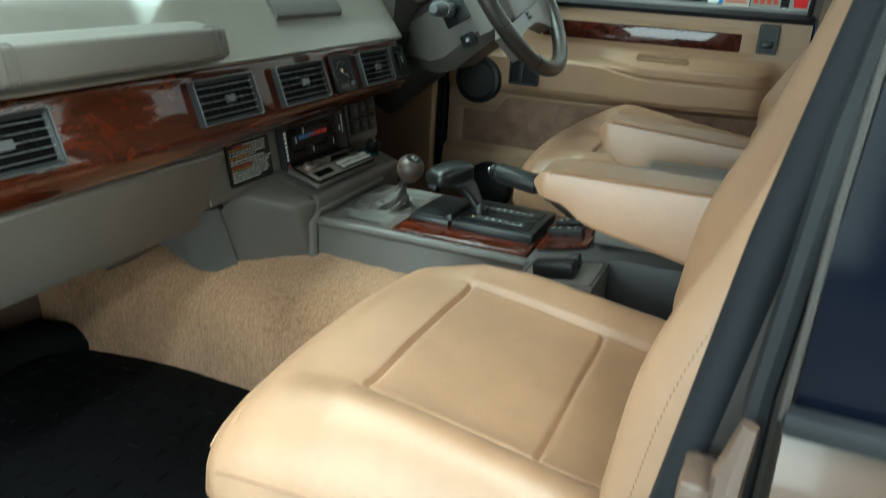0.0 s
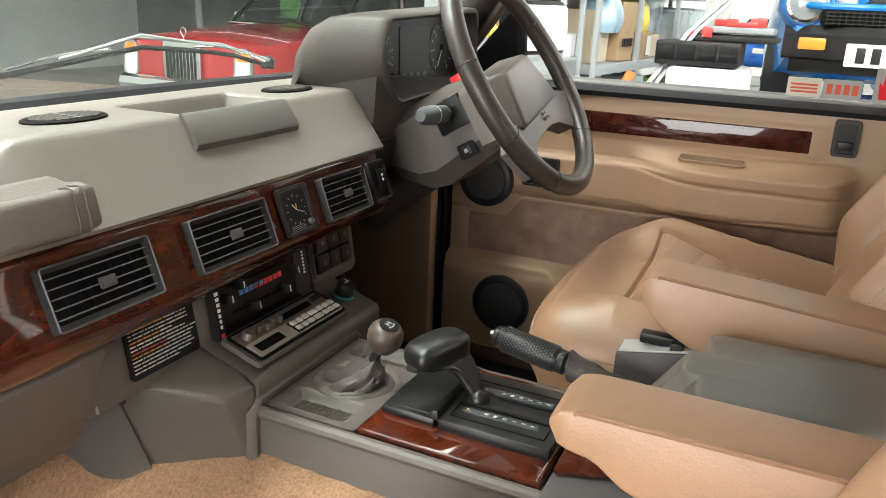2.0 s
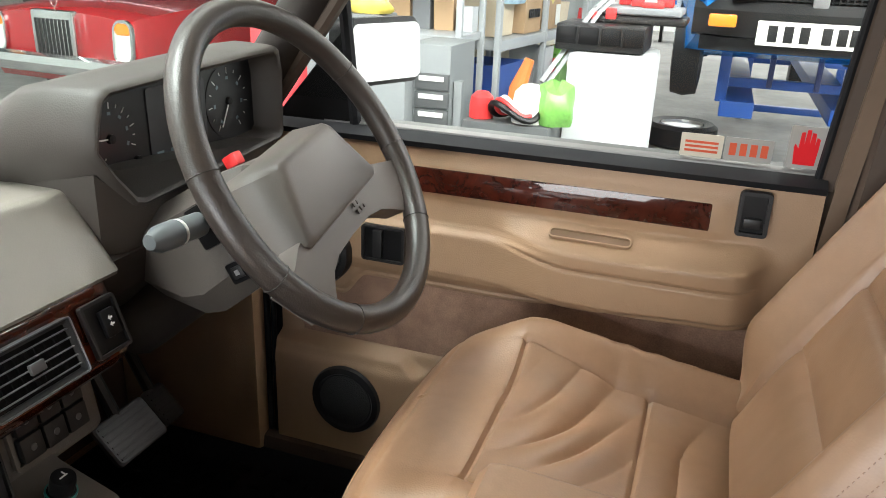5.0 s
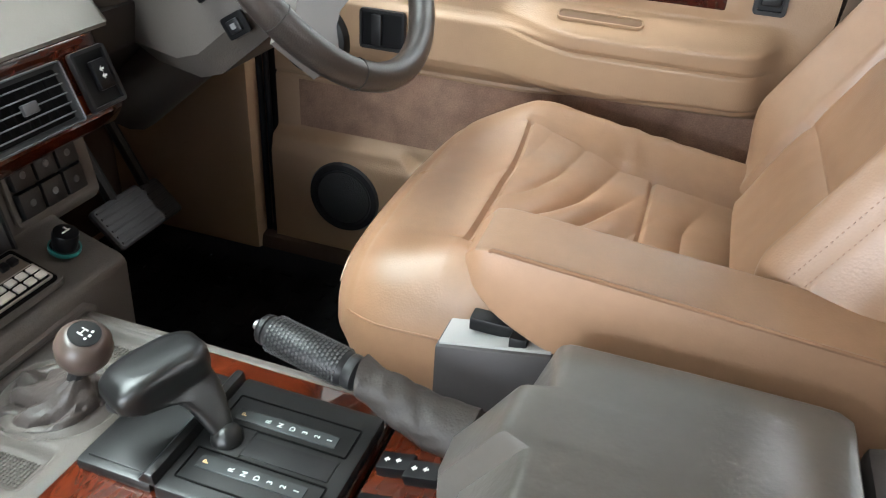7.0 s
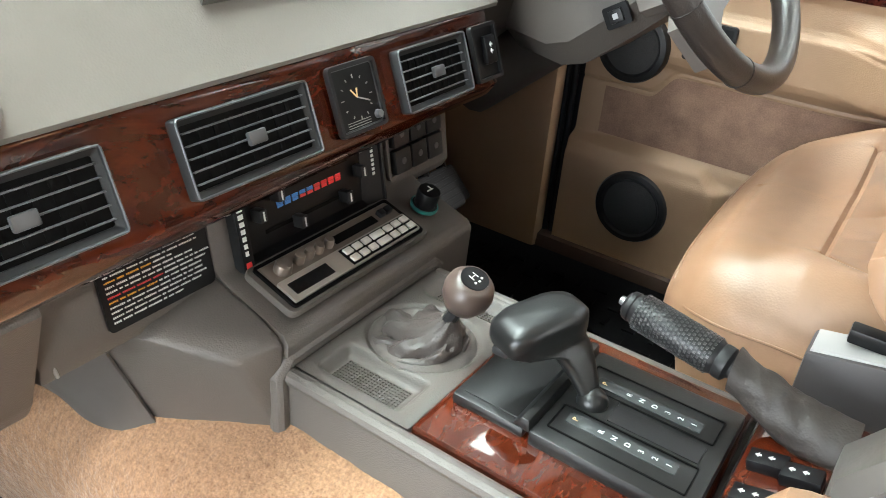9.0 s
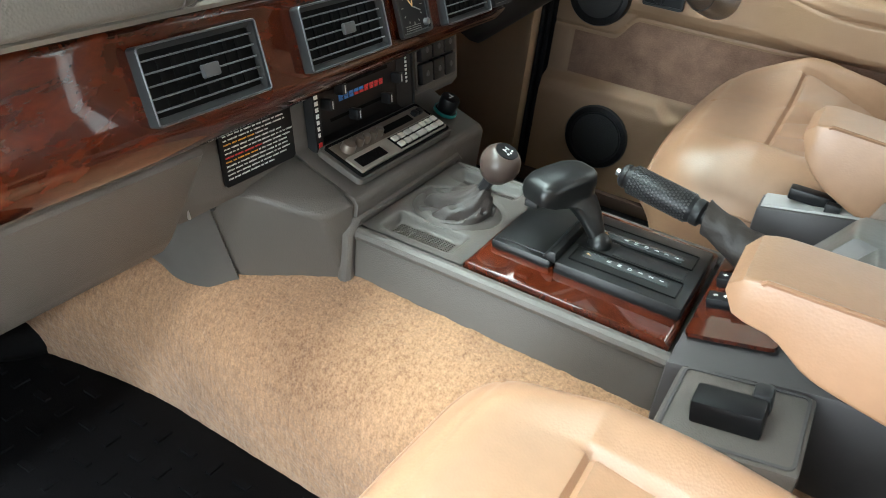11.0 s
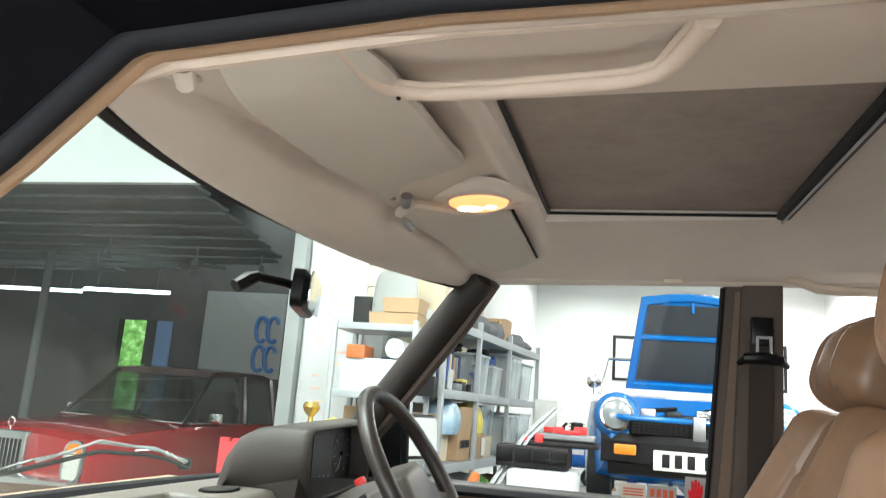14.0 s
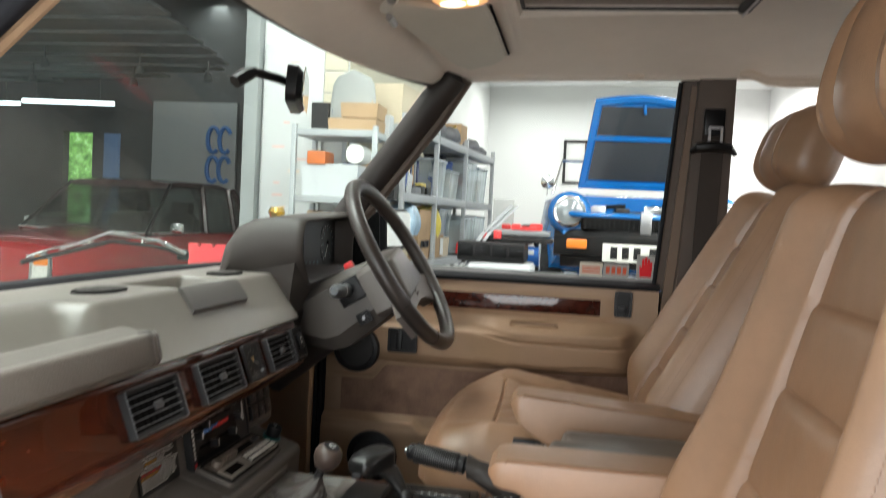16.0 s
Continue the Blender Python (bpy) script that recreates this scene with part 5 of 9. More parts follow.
# ---- centre stack ----
def centre_stack():
    ob = thing("centre_stack", (-0.86, 0, 0.85), "taupe plastic centre stack with heater panel and radio", "centre stack")
    b = B()
    prism(b, [(-1.05, 1.06), (-0.848, 1.055), (-0.836, 0.968), (-0.825, 0.962), (-0.752, 0.938), (-0.746, 0.930), (-0.752, 0.80), (-1.05, 0.78)], -0.105, 0.19, "y", 0.005)
    part("body", b, console_plastic, ob)
    b = B()
    prism(b, [(-1.05, 1.06), (-0.850, 1.055), (-0.834, 0.960), (-0.836, 0.945), (-0.90, 0.93), (-1.05, 0.80)], -0.275, -0.105, "y", 0.004)
    part("side_panel", b, console_plastic, ob)
    b = B()
    prism(b, [(-1.05, 1.06), (-0.848, 1.06), (-0.834, 0.966), (-0.84, 0.955), (-1.05, 0.90)], 0.105, 0.262, "y", 0.004)
    part("switch_panel", b, console_plastic, ob)
    # knee bolster: faceted shell down to the carpet
    b = B()
    for p in ((-0.838, -0.193, 0.950), (-0.763, -0.150, 0.928), (-0.748, -0.104, 0.938), (-0.838, -0.104, 0.966), (-0.751, -0.112, 0.835), (-0.866, -0.160, 0.800), (-0.872, -0.204, 0.922), (-0.95, -0.10, 0.78), (-0.95, -0.10, 0.955), (-0.95, -0.205, 0.922)):
        b.verts.new(p)
    bmesh.ops.convex_hull(b, input=b.verts)
    bmesh.ops.dissolve_limit(b, angle_limit=radians(4), verts=b.verts, edges=b.edges)
    bmesh.ops.bevel(b, geom=list(b.edges), offset=0.006, segments=3, profile=0.5, affect="EDGES", clamp_overlap=True)
    part("knee_bolster", b, console_plastic, ob, smooth=40)
    b = B()

    def flap(u, v):
        right = Vector((-0.866, -0.206, 0.925)).lerp(Vector((-0.862, -0.166, 0.806)), v)
        left = Vector((-0.990, -0.245, 0.885)).lerp(Vector((-0.955, -0.212, 0.822)), v)
        p = right.lerp(left, u)
        p.y -= 0.010 * math.sin(math.pi * min(1.0, u * 1.1)) * (0.4 + 0.6 * v)
        p.z -= 0.008 * math.sin(math.pi * u) * v - 0.030 * max(0.0, u - 0.75) * (v - 0.5) * 2
        return p
    sheet(b, flap, span(0, 1, 16), span(0, 1, 12))
    bmesh.ops.solidify(b, geom=list(b.faces), thickness=0.003)
    part("knee_flap", b, flap_grey, ob, "grey flexible lower flap", smooth=40)
    b = B()
    tube(b, [(-0.848, -0.268, 1.02), (-0.834, -0.262, 0.948)], 0.0016, 8)
    part("support_wire", b, steel, ob)
    b = B()
    lathe(b, [(0.0, 0.0), (0.005, 0.0), (0.004, 0.003), (0.0, 0.0035)], basis((-0.866, -0.203, 0.926), (0, 1, 0), (0.6, -0.7, 0.4)), 12)
    part("screw", b, black_plastic, ob)
    # label with rows of small print
    lm = STACK @ Matrix.Translation((-0.163, -0.003, 0.0))
    lab = part("instruction_label", made(plate, lm, 0.107, 0.066, 0.005, 0.0025), black_plastic, ob, "black instruction label with white and orange print")
    rng = random.Random(4)
    cols = [white_print, orange_print, white_print, white_print, orange_print, white_print, white_print, red_print, orange_print, white_print, white_print]
    for r in range(13):
        x, rows_ = -0.048 + (0.0 if r else 0.010), {}
        while x < 0.046 - (0.034 if r in (12, 4) else rng.uniform(0, 0.014)):
            word = rng.randint(2, 8)
            base = cols[min(r, 10)]
            mat = base if x < -0.004 or base is white_print else white_print
            if r == 0:
                mat = red_print if x < -0.024 else white_print
            for _ in range(word):
                box(rows_.setdefault(mat.name, (mat, B()))[1], (x + 0.0007, 0.0275 - 0.0044 * r, 0.0027), (0.0010, rng.uniform(0.0012, 0.0017), 0.0004), 0, lm)
                x += 0.0017
            x += 0.0016
        for mat, b in rows_.values():
            tagged(part("small_print", b, mat, lab), kind="stuff")
    # heater panel
    hm = STACK @ Matrix.Translation((0.019, -0.001, 0.0))
    hp = part("heater_panel", made(plate, hm, 0.205, 0.078, 0.004, 0.004), black_plastic, ob, "black heater control panel with coloured scale")
    part("bezel", made(ring_plate, hm, 0.208, 0.081, 0.005, 0.0028, 0.012), vent_dark, hp)
    b = B()
    loft(b, [[hm @ Vector(p) for p in ((0.075, 0.034, 0.005), (0.098, 0.034, 0.011), (0.098, -0.036, 0.011), (0.070, -0.036, 0.005))], [hm @ Vector(p) for p in ((0.075, 0.034, 0.003), (0.098, 0.034, 0.003), (0.098, -0.036, 0.003), (0.070, -0.036, 0.003))]])
    part("side_cheek", b, dark_plastic, hp)
    for y, dy in ((0.0345, -0.007), (-0.0345, 0.007)):
        b = B()
        loft(b, [[hm @ Vector((x, q, z)) for q, z in ((y, 0.0035), (y, 0.0105), (y + 0.3 * dy, 0.0105), (y + dy, 0.0042))] for x in (-0.090, 0.072)])
        part("panel_lip", b, black_plastic, hp)
    for k in range(26):
        b = B()
        box(b, (-0.070 + 0.0046 * k + 0.002 * (k % 3), 0.0338, 0.0108), (0.0026, 0.0010, 0.0004), 0, hm)
        part("print_bar", b, tick_grey, hp)
    b = B()
    box(b, (-0.097, 0.0, 0.010), (0.012, 0.076, 0.006), 0.001, hm)
    part("side_strip", b, black_plastic, hp)
    for k in range(7):
        b = B()
        box(b, (-0.098, 0.024 - 0.0072 * k, 0.0134), (0.006 - 0.0004 * k, 0.0045, 0.0006), 0, hm)
        part("fan_mark", b, white_print, hp)
        b = B()
        box(b, (0.088, 0.028 - 0.005 * k, 0.0105), (0.004, 0.003, 0.0006), 0, hm)
        part("fan_mark", b, white_print, hp)
    b = B()
    box(b, (-0.098, -0.031, 0.0134), (0.006, 0.006, 0.0006), 0, hm)
    part("red_mark", b, red_print, hp)
    for k in range(9):
        mk = hm @ Matrix.Translation((-0.043 + 0.0102 * k, 0.009, 0.0046)) @ Matrix.Rotation(radians(0), 4, "Z")
        b = B()
        box(b, (0, 0.0018, 0), (0.008, 0.0034, 0.0008), 0, mk)
        part("scale_block", b, blue_print if k < 5 else red_print, hp)
        b = B()
        box(b, (0, -0.0020, 0), (0.0075, 0.0030, 0.0008), 0, mk)
        part("scale_block", b, blue_print if k < 3 else red_print, hp)
    for y in (0.024, -0.012):
        b = B()
        box(b, (-0.005, y, 0.0044), (0.12, 0.004, 0.001), 0, hm)
        part("slot", b, slot_black, hp)
    for x, y in ((-0.050, 0.022), (0.041, -0.012), (-0.026, -0.014), (-0.075, 0.010), (0.066, 0.008)):
        b = B()
        box(b, (x, y, 0.011), (0.009, 0.013, 0.014), 0.002, hm)
        part("slider_knob", b, dark_plastic, hp)
        b = B()
        box(b, (x, y, 0.0183), (0.0016, 0.009, 0.0006), 0, hm)
        part("slider_mark", b, white_print, hp)
    for k in range(7):
        b = B()
        box(b, (-0.03 + 0.0155 * k, -0.033, 0.0046), (0.0055, 0.005, 0.0006), 0, hm)
        part("symbol", b, red_print if k == 3 else white_print, hp)
    # six blank switches
    for i in range(3):
        for j in range(2):
            b = B()
            box(b, (0.160 + 0.031 * i, 0.026 - 0.031 * j, 0.006), (0.028, 0.028, 0.010), 0.0025, STACK)
            sw = part("blank_switch", b, dark_plastic, ob)
            b = B()
            lathe(b, [(0.0, 0.0), (0.004, 0.0), (0.0035, 0.0008), (0.0, 0.0008)], STACK @ Matrix.Translation((0.160 + 0.031 * i, 0.026 - 0.031 * j, 0.011)), 14)
            part("symbol", b, grey_tab, sw)
    part("switch_frame", made(ring_plate, STACK, 0.106, 0.072, 0.006, 0.005, 0.005, (0.191, 0.0105)), console_plastic, ob)
    # radio
    rm = RADIO @ Matrix.Translation((0.004, -0.003, 0.0))
    part("radio_surround", made(ring_plate, rm, 0.205, 0.066, 0.008, 0.010, 0.007), console_plastic, ob)
    rd = part("radio", made(plate, rm, 0.186, 0.052, 0.003, 0.010, (0, 0), 0.002), radio_brown, ob, "bronze grey car radio with push buttons")
    b = B()
    plate(b, rm, 0.184, 0.026, 0.002, 0.0118, (0.0, -0.0125))
    part("lower_fascia", b, radio_silver, rd)
    for x, r in ((-0.074, 0.0085), (-0.053, 0.0052), (-0.040, 0.0052), (-0.027, 0.0052), (-0.013, 0.005)):
        b = B()
        lathe(b, [(r * 1.05, 0.0095), (r, 0.017), (r * 0.85, 0.0195), (0.0, 0.020)], rm @ Matrix.Translation((x, 0.011, 0)), 18)
        part("knob", b, radio_brown, rd)
    b = B()
    box(b, (-0.060, -0.013, 0.012), (0.050, 0.014, 0.001), 0, rm)
    part("display", b, lcd, rd)
    b = B()
    box(b, (0.028, 0.012, 0.0102), (0.064, 0.010, 0.001), 0, rm)
    part("tape_slot", b, slot_black, rd)
    b = B()
    box(b, (0.0385, -0.0127, 0.0119), (0.1015, 0.0222, 0.0016), 0.0004, rm)
    part("button_bed", b, slot_black, rd)
    for x, w in ((-0.0045, 0.0100), (0.0090, 0.0100), (0.0225, 0.0100), (0.0398, 0.0174), (0.0570, 0.0100), (0.0703, 0.0100), (0.0834, 0.0096)):
        for j in range(2):
            b = B()
            box(b, (x, -0.0075 - 0.0104 * j, 0.0136), (w, 0.0074, 0.0030), 0.0007, rm)
            part("push_button", b, button_grey, rd)
    part("gap", made(ring_plate, rm, 0.192, 0.058, 0.004, 0.0032, 0.0098), slot_black, rd)
    for x in (0.070, 0.081):
        b = B()
        box(b, (x, 0.013, 0.0125), (0.009, 0.008, 0.006), 0.001, rm)
        part("rocker", b, dark_plastic, rd)
    # cigar lighter
    lm2 = basis((-0.790, 0.152, 0.955), (0, 1, 0), (0.3, 0, 0.95))
    lg = part("cigar_lighter", made(lathe, [(0.015, 0.0), (0.015, 0.003), (0.0125, 0.004), (0.0135, 0.020), (0.0125, 0.023), (0.009, 0.0235), (0.0, 0.0235)], lm2, 24), black_plastic, ob, "black cigar lighter knob")
    part("ring", made(lathe, [(0.0165, 0.0), (0.0165, 0.0035), (0.0148, 0.004), (0.0148, 0.0)], lm2, 24), teal_ring, lg)
    b = B()
    for dx, dy, w, h in ((0.0, 0.0, 0.010, 0.0015), (0.003, 0.003, 0.0015, 0.006)):
        box(b, (dx, dy, 0.0238), (w, h, 0.0006), 0, lm2)
    part("symbol", b, white_print, lg)
    return ob


centre_stack()


# ---- console ----
def console():
    ob = thing("centre_console", (-0.55, 0, 0.7), "taupe plastic centre console with wood framed gear gate", "console")
    b = B()
    prism(b, [(-0.754, 0.70), (-0.754, 0.893), (-0.62, 0.893), (-0.385, 0.893), (-0.385, 0.70)], -0.108, 0.128, "y", 0.006)
    part("body", b, console_plastic, ob)
    # rolled edge at the front
    b = B()
    tube(b, [(-0.753, -0.112, 0.74), (-0.753, -0.112, 0.898), (-0.753, -0.100, 0.910), (-0.753, 0.0, 0.912), (-0.753, 0.118, 0.914), (-0.753, 0.128, 0.905), (-0.753, 0.128, 0.84)], 0.0095, 10)
    part("front_lip", b, console_plastic, ob)
    for y in (-0.104, 0.122):
        b = B()
        tube(b, [(-0.745, y, 0.897), (-0.60, y, 0.897), (-0.385, y, 0.896)], 0.0085, 10)
        part("side_rail", b, console_plastic, ob)
    # top panel with two sunk trays and the boot collar
    b = B()
    trays = ((-0.728, -0.640, -0.082, -0.042), (-0.728, -0.640, 0.078, 0.108))

    def f(x, y):
        z = 0.9045
        for x0, x1, y0, y1 in trays:
            z -= 0.011 * rounded_step(x, x0, x1, 0.0016) * rounded_step(y, y0, y1, 0.0016)
        r = math.hypot((x + 0.684) / 0.045, (y - 0.012) / 0.040)
        z += 0.003 * bump(r, 1.0, 0.12)
        z -= 0.004 * bump(r, 1.22, 0.06)
        return (x, y, z)
    sheet(b, f, span(-0.746, -0.618, 64), span(-0.098, 0.116, 100))
    part("top_panel", b, console_plastic, ob)
    for x0, x1, y0, y1 in trays:
        b = B()
        nx, ny = int((x1 - x0 - 0.012) / 0.0035), int((y1 - y0 - 0.010) / 0.0035)
        for i in range(nx):
            for j in range(ny):
                box(b, (x0 + 0.008 + 0.0035 * i, y0 + 0.006 + 0.0035 * j, 0.8943), (0.002, 0.002, 0.0014))
        tagged(part("rubber_studs", b, console_plastic, ob), kind="stuff")
    # wood frame and selector plate
    b = B()
    prism(b, [(-0.617, 0.895), (-0.617, 0.906), (-0.612, 0.910), (-0.398, 0.908), (-0.392, 0.904), (-0.392, 0.895)], -0.095, 0.113, "y", 0.003)
    part("wood_frame", b, walnut, ob, "glossy red brown wood frame")
    b = B()
    box(b, (-0.572, 0.014, 0.914), (0.070, 0.132, 0.012), 0.004)
    part("ashtray_lid", b, gate_black, ob, "black flip lid")
    b = B()
    box(b, (-0.572, 0.014, 0.9205), (0.056, 0.116, 0.002), 0.0008)
    part("lid_panel", b, gate_black, ob)
    b = B()
    prism(b, [(-0.548, 0.921), (-0.540, 0.931), (-0.533, 0.931), (-0.531, 0.918)], -0.052, 0.080, "y", 0.002)
    part("lid_grip", b, gate_black, ob)
    b = B()
    box(b, (-0.464, 0.014, 0.915), (0.136, 0.136, 0.016), 0.004)
    gate = part("selector_plate", b, gate_black, ob, "black gear selector plate")
    for y in (-0.019, 0.038):
        b = B()
        box(b, (-0.467, y, 0.9238), (0.093, 0.0125, 0.0016), 0.0004)
        st = part("letter_strip", b, strip_glass, gate)
        for k, ch in enumerate("P RND321"):
            if ch == " ":
                continue
            text(ch, Matrix.Translation((-0.507 + 0.0114 * k, y, 0.9248)) @ Matrix.Rotation(radians(90), 4, "Z"), 0.0068, orange_pale if ch == "P" else letter_grey, st, "letter")
        b = B()
        ring_plate(b, Matrix.Translation((-0.465, y + (0.004 if y > 0 else -0.004), 0.9232)), 0.116, 0.034, 0.002, 0.0012, 0.0012)
        part("groove_frame", b, slot_black, gate)
    b = B()
    box(b, (-0.460, 0.009, 0.9225), (0.100, 0.022, 0.003), 0.001)
    part("slide_cover", b, dark_plastic, gate)
    # rear of the console: switch panel and cubby box
    b = B()
    prism(b, [(-0.389, 0.70), (-0.389, 0.905), (-0.30, 0.925), (-0.25, 0.935), (0.05, 0.935), (0.05, 0.70)], -0.118, 0.128, "y", 0.006)
    part("rear_body", b, console_dark, ob)
    sp = basis((-0.345, 0.02, 0.919), (0, 1, 0), (-0.23, 0, 0.97))
    b = B()
    plate(b, sp, 0.19, 0.082, 0.006, 0.004)
    part("switch_wood", b, walnut, ob)
    for u, v in ((0.062, 0.006), (0.016, 0.020), (0.010, -0.006), (-0.03, 0.020), (-0.036, -0.006)):
        b = B()
        box(b, (u, v, 0.008), (0.019, 0.030, 0.012), 0.002, sp @ Matrix.Rotation(radians(0), 4, "Z"))
        sw = part("window_switch", b, black_plastic, ob)
        for dv in (0.007, -0.003):
            b = B()
            prism(b, [(u - 0.0028, v + dv), (u, v + dv + 0.003), (u + 0.0028, v + dv), (u + 0.001, v + dv), (u + 0.001, v + dv - 0.002), (u - 0.001, v + dv - 0.002), (u - 0.001, v + dv)], 0.0141, 0.0145, "z", 0, sp)
            part("arrow", b, white_print, sw)
    # cubby lid: flat top, sloped front with a tongue for the handbrake
    b = B()
    rows = []
    for y, drop, xf, xb in ((-0.074, 0.010, -0.256, -0.296), (-0.071, 0.003, -0.259, -0.299), (-0.066, 0.0, -0.260, -0.300), (-0.030, 0.0, -0.261, -0.301), (-0.004, 0.0, -0.262, -0.303), (0.004, 0.0, -0.281, -0.322), (0.010, 0.0, -0.282, -0.324), (0.045, 0.0, -0.281, -0.324), (0.052, 0.0, -0.279, -0.320), (0.058, 0.0, -0.258, -0.298), (0.085, 0.0, -0.259, -0.290), (0.106, 0.0, -0.260, -0.284), (0.111, 0.003, -0.257, -0.278), (0.114, 0.010, -0.252, -0.272)):
        zt = 1.026 - drop + 0.05 * (y - 0.02)
        rows.append([(-0.045, y, 0.938), (-0.045, y, zt - 0.016), (-0.050, y, zt - 0.006), (-0.060, y, zt - 0.001), (-0.075, y, zt), (-0.16, y, zt + 0.0008), (xf + 0.010, y, zt), (xf + 0.004, y, zt - 0.0006), (xf, y, zt - 0.003), (xf - 0.003, y, zt - 0.007), (xb, y, 0.962), (xb, y, 0.938)])
    loft(b, rows)
    part("cubby_lid", b, lid_plastic, ob, "grained taupe cubby box lid")
    b = B()
    box(b, (0.012, 0.02, 0.972), (0.10, 0.18, 0.075), 0.012)
    part("cubby_rear", b, console_dark, ob)
    # transfer lever
    kb = thing("transfer_lever", (-0.68, 0.0, 0.905), "brown round transfer lever knob with leather boot", "gear lever")
    b = B()
    km = basis((-0.637, 0.009, 0.978), (0, 1, 0), (0.35, -0.1, 0.93))
    lathe(b, [(0.0, -0.024), (0.010, -0.0235), (0.017, -0.017), (0.0222, -0.006), (0.0232, 0.002), (0.0215, 0.010), (0.0165, 0.0165), (0.0135, 0.0185), (0.0, 0.0185)], km, 32)
    part("knob", b, knob_brown, kb)
    b = B()
    lathe(b, [(0.0130, 0.0180), (0.0130, 0.0196), (0.0, 0.0200)], km, 24)
    cap = part("cap", b, black_plastic, kb, "black cap with shift pattern")
    for u, v, w, h in ((-0.003, 0.002, 0.0007, 0.006), (0.0, 0.002, 0.006, 0.0007), (0.003, 0.002, 0.0007, 0.006), (-0.0045, -0.004, 0.002, 0.002), (0.0045, -0.004, 0.002, 0.002), (0.0, -0.005, 0.002, 0.002)):
        b = B()
        box(b, (u, v, 0.0203), (w, h, 0.0005), 0, km)
        part("pattern_bar", b, white_print, cap)
    b = B()
    tube(b, [(-0.660, 0.006, 0.925), (-0.645, 0.008, 0.958)], 0.007)
    part("shaft", b, dark_plastic, kb)
    b = B()
    rings = []
    rng = random.Random(7)
    for i in range(25):
        t = i / 24
        c = Vector((-0.686 + 0.034 * t ** 1.3, 0.012 - 0.005 * t, 0.904 + 0.040 * t ** 1.6))
        r = 0.040 * (1 - t ** 1.25) + 0.0085
        ring = []
        for j in range(64):
            a = 2 * math.pi * j / 64
            env = math.sin(math.pi * min(1.0, t * 1.15 + 0.05)) if t < 0.83 else 0.3
            f1 = abs(math.sin(3.5 * a + 2.0 * t + 0.4)) ** 0.8 - 0.65
            f2 = abs(math.sin(2.5 * a - 3.5 * t + 1.0)) ** 0.7 - 0.7
            f3 = noise.noise(Vector((3.2 * math.cos(a), 3.2 * math.sin(a), 4.0 * t)))
            w = 1 + 0.09 * f1 * env + 0.12 * f2 * env + 0.12 * f3 * env
            ring.append(c + Vector((r * w * math.cos(a), r * 0.95 * w * math.sin(a), 0.009 * f2 * env + 0.004 * f1 * env + 0.006 * f3 * env)))
        rings.append(ring)
    loft(b, rings)
    part("boot", b, boot_leather, kb, "creased grey brown leather boot")
    # selector
    gl = thing("gear_lever", (-0.508, 0.009, 0.922), "black automatic gear selector with T handle", "gear lever")
    b = B()
    bmesh.ops.create_uvsphere(b, u_segments=20, v_segments=12, radius=0.0135, matrix=Matrix.Translation((-0.506, 0.009, 0.925)))
    part("ball", b, gate_black, gl)
    b = B()
    box(b, (-0.506, 0.009, 0.9228), (0.038, 0.032, 0.003), 0.0008)
    part("slide", b, gate_black, gl)
    b = B()
    ax, side = Vector((-0.38, -0.925, 0)), Vector((0.925, -0.38, 0))
    neck = ((0.921, -0.506, 0.009, 0.016, 0.016, 0.5), (0.930, -0.510, 0.010, 0.020, 0.019, 0.45), (0.942, -0.519, 0.013, 0.027, 0.023, 0.40), (0.953, -0.530, 0.017, 0.035, 0.029, 0.36), (0.962, -0.541, 0.018, 0.045, 0.036, 0.33), (0.967, -0.549, 0.014, 0.058, 0.043, 0.30), (0.9695, -0.557, 0.006, 0.078, 0.048, 0.28),
            (0.973, -0.561, 0.004, 0.086, 0.051, 0.27), (0.980, -0.562, 0.004, 0.089, 0.053, 0.27), (0.988, -0.562, 0.004, 0.088, 0.053, 0.28), (0.993, -0.561, 0.005, 0.084, 0.050, 0.30), (0.9965, -0.560, 0.006, 0.075, 0.043, 0.34), (0.998, -0.559, 0.007, 0.058, 0.030, 0.40))
    rings = []
    for z, x, y, ln, wd, rr in neck:
        rings.append([Vector((x, y, z - 0.0045 * max(0.0, u * ln / 0.045) * (1 if z > 0.965 else 0))) + ax * (u * ln * 0.93) + side * (v * wd * 0.92) for u, v in rrect(1, 1, rr, 7)])
    loft(b, rings)
    part("handle", b, gate_black, gl, "black satin T handle")
    b = B()
    box(b, (-0.578, -0.022, 0.9640), (0.016, 0.018, 0.009), 0.003)
    part("release_button", b, dark_plastic, gl)
    # handbrake
    hb = thing("handbrake", (-0.40, 0.09, 0.93), "black handbrake with dimpled grip and leather boot", "handbrake")
    a, c = Vector((-0.522, 0.096, 0.973)), Vector((-0.418, 0.082, 0.962))
    ax = (c - a).normalized()
    hm = basis(a, (0, 0, 1), ax) @ Matrix.Diagonal((0.93, 0.93, 1, 1))
    b = B()
    lathe(b, [(0.0, -0.006), (0.0045, -0.006), (0.005, -0.001), (0.0, 0.0)], hm, 14)
    part("button", b, steel, hb)
    b = B()
    lathe(b, [(0.0, 0.0), (0.011, 0.0), (0.0145, 0.003), (0.0155, 0.008), (0.0145, 0.009), (0.0150, 0.011), (0.0178, 0.015), (0.0182, 0.05), (0.0178, 0.088), (0.0158, 0.092), (0.0168, 0.094), (0.0165, 0.101), (0.0115, 0.104), (0.009, 0.115)], hm, 28)
    part("grip", b, dark_plastic, hb)
    b = B()
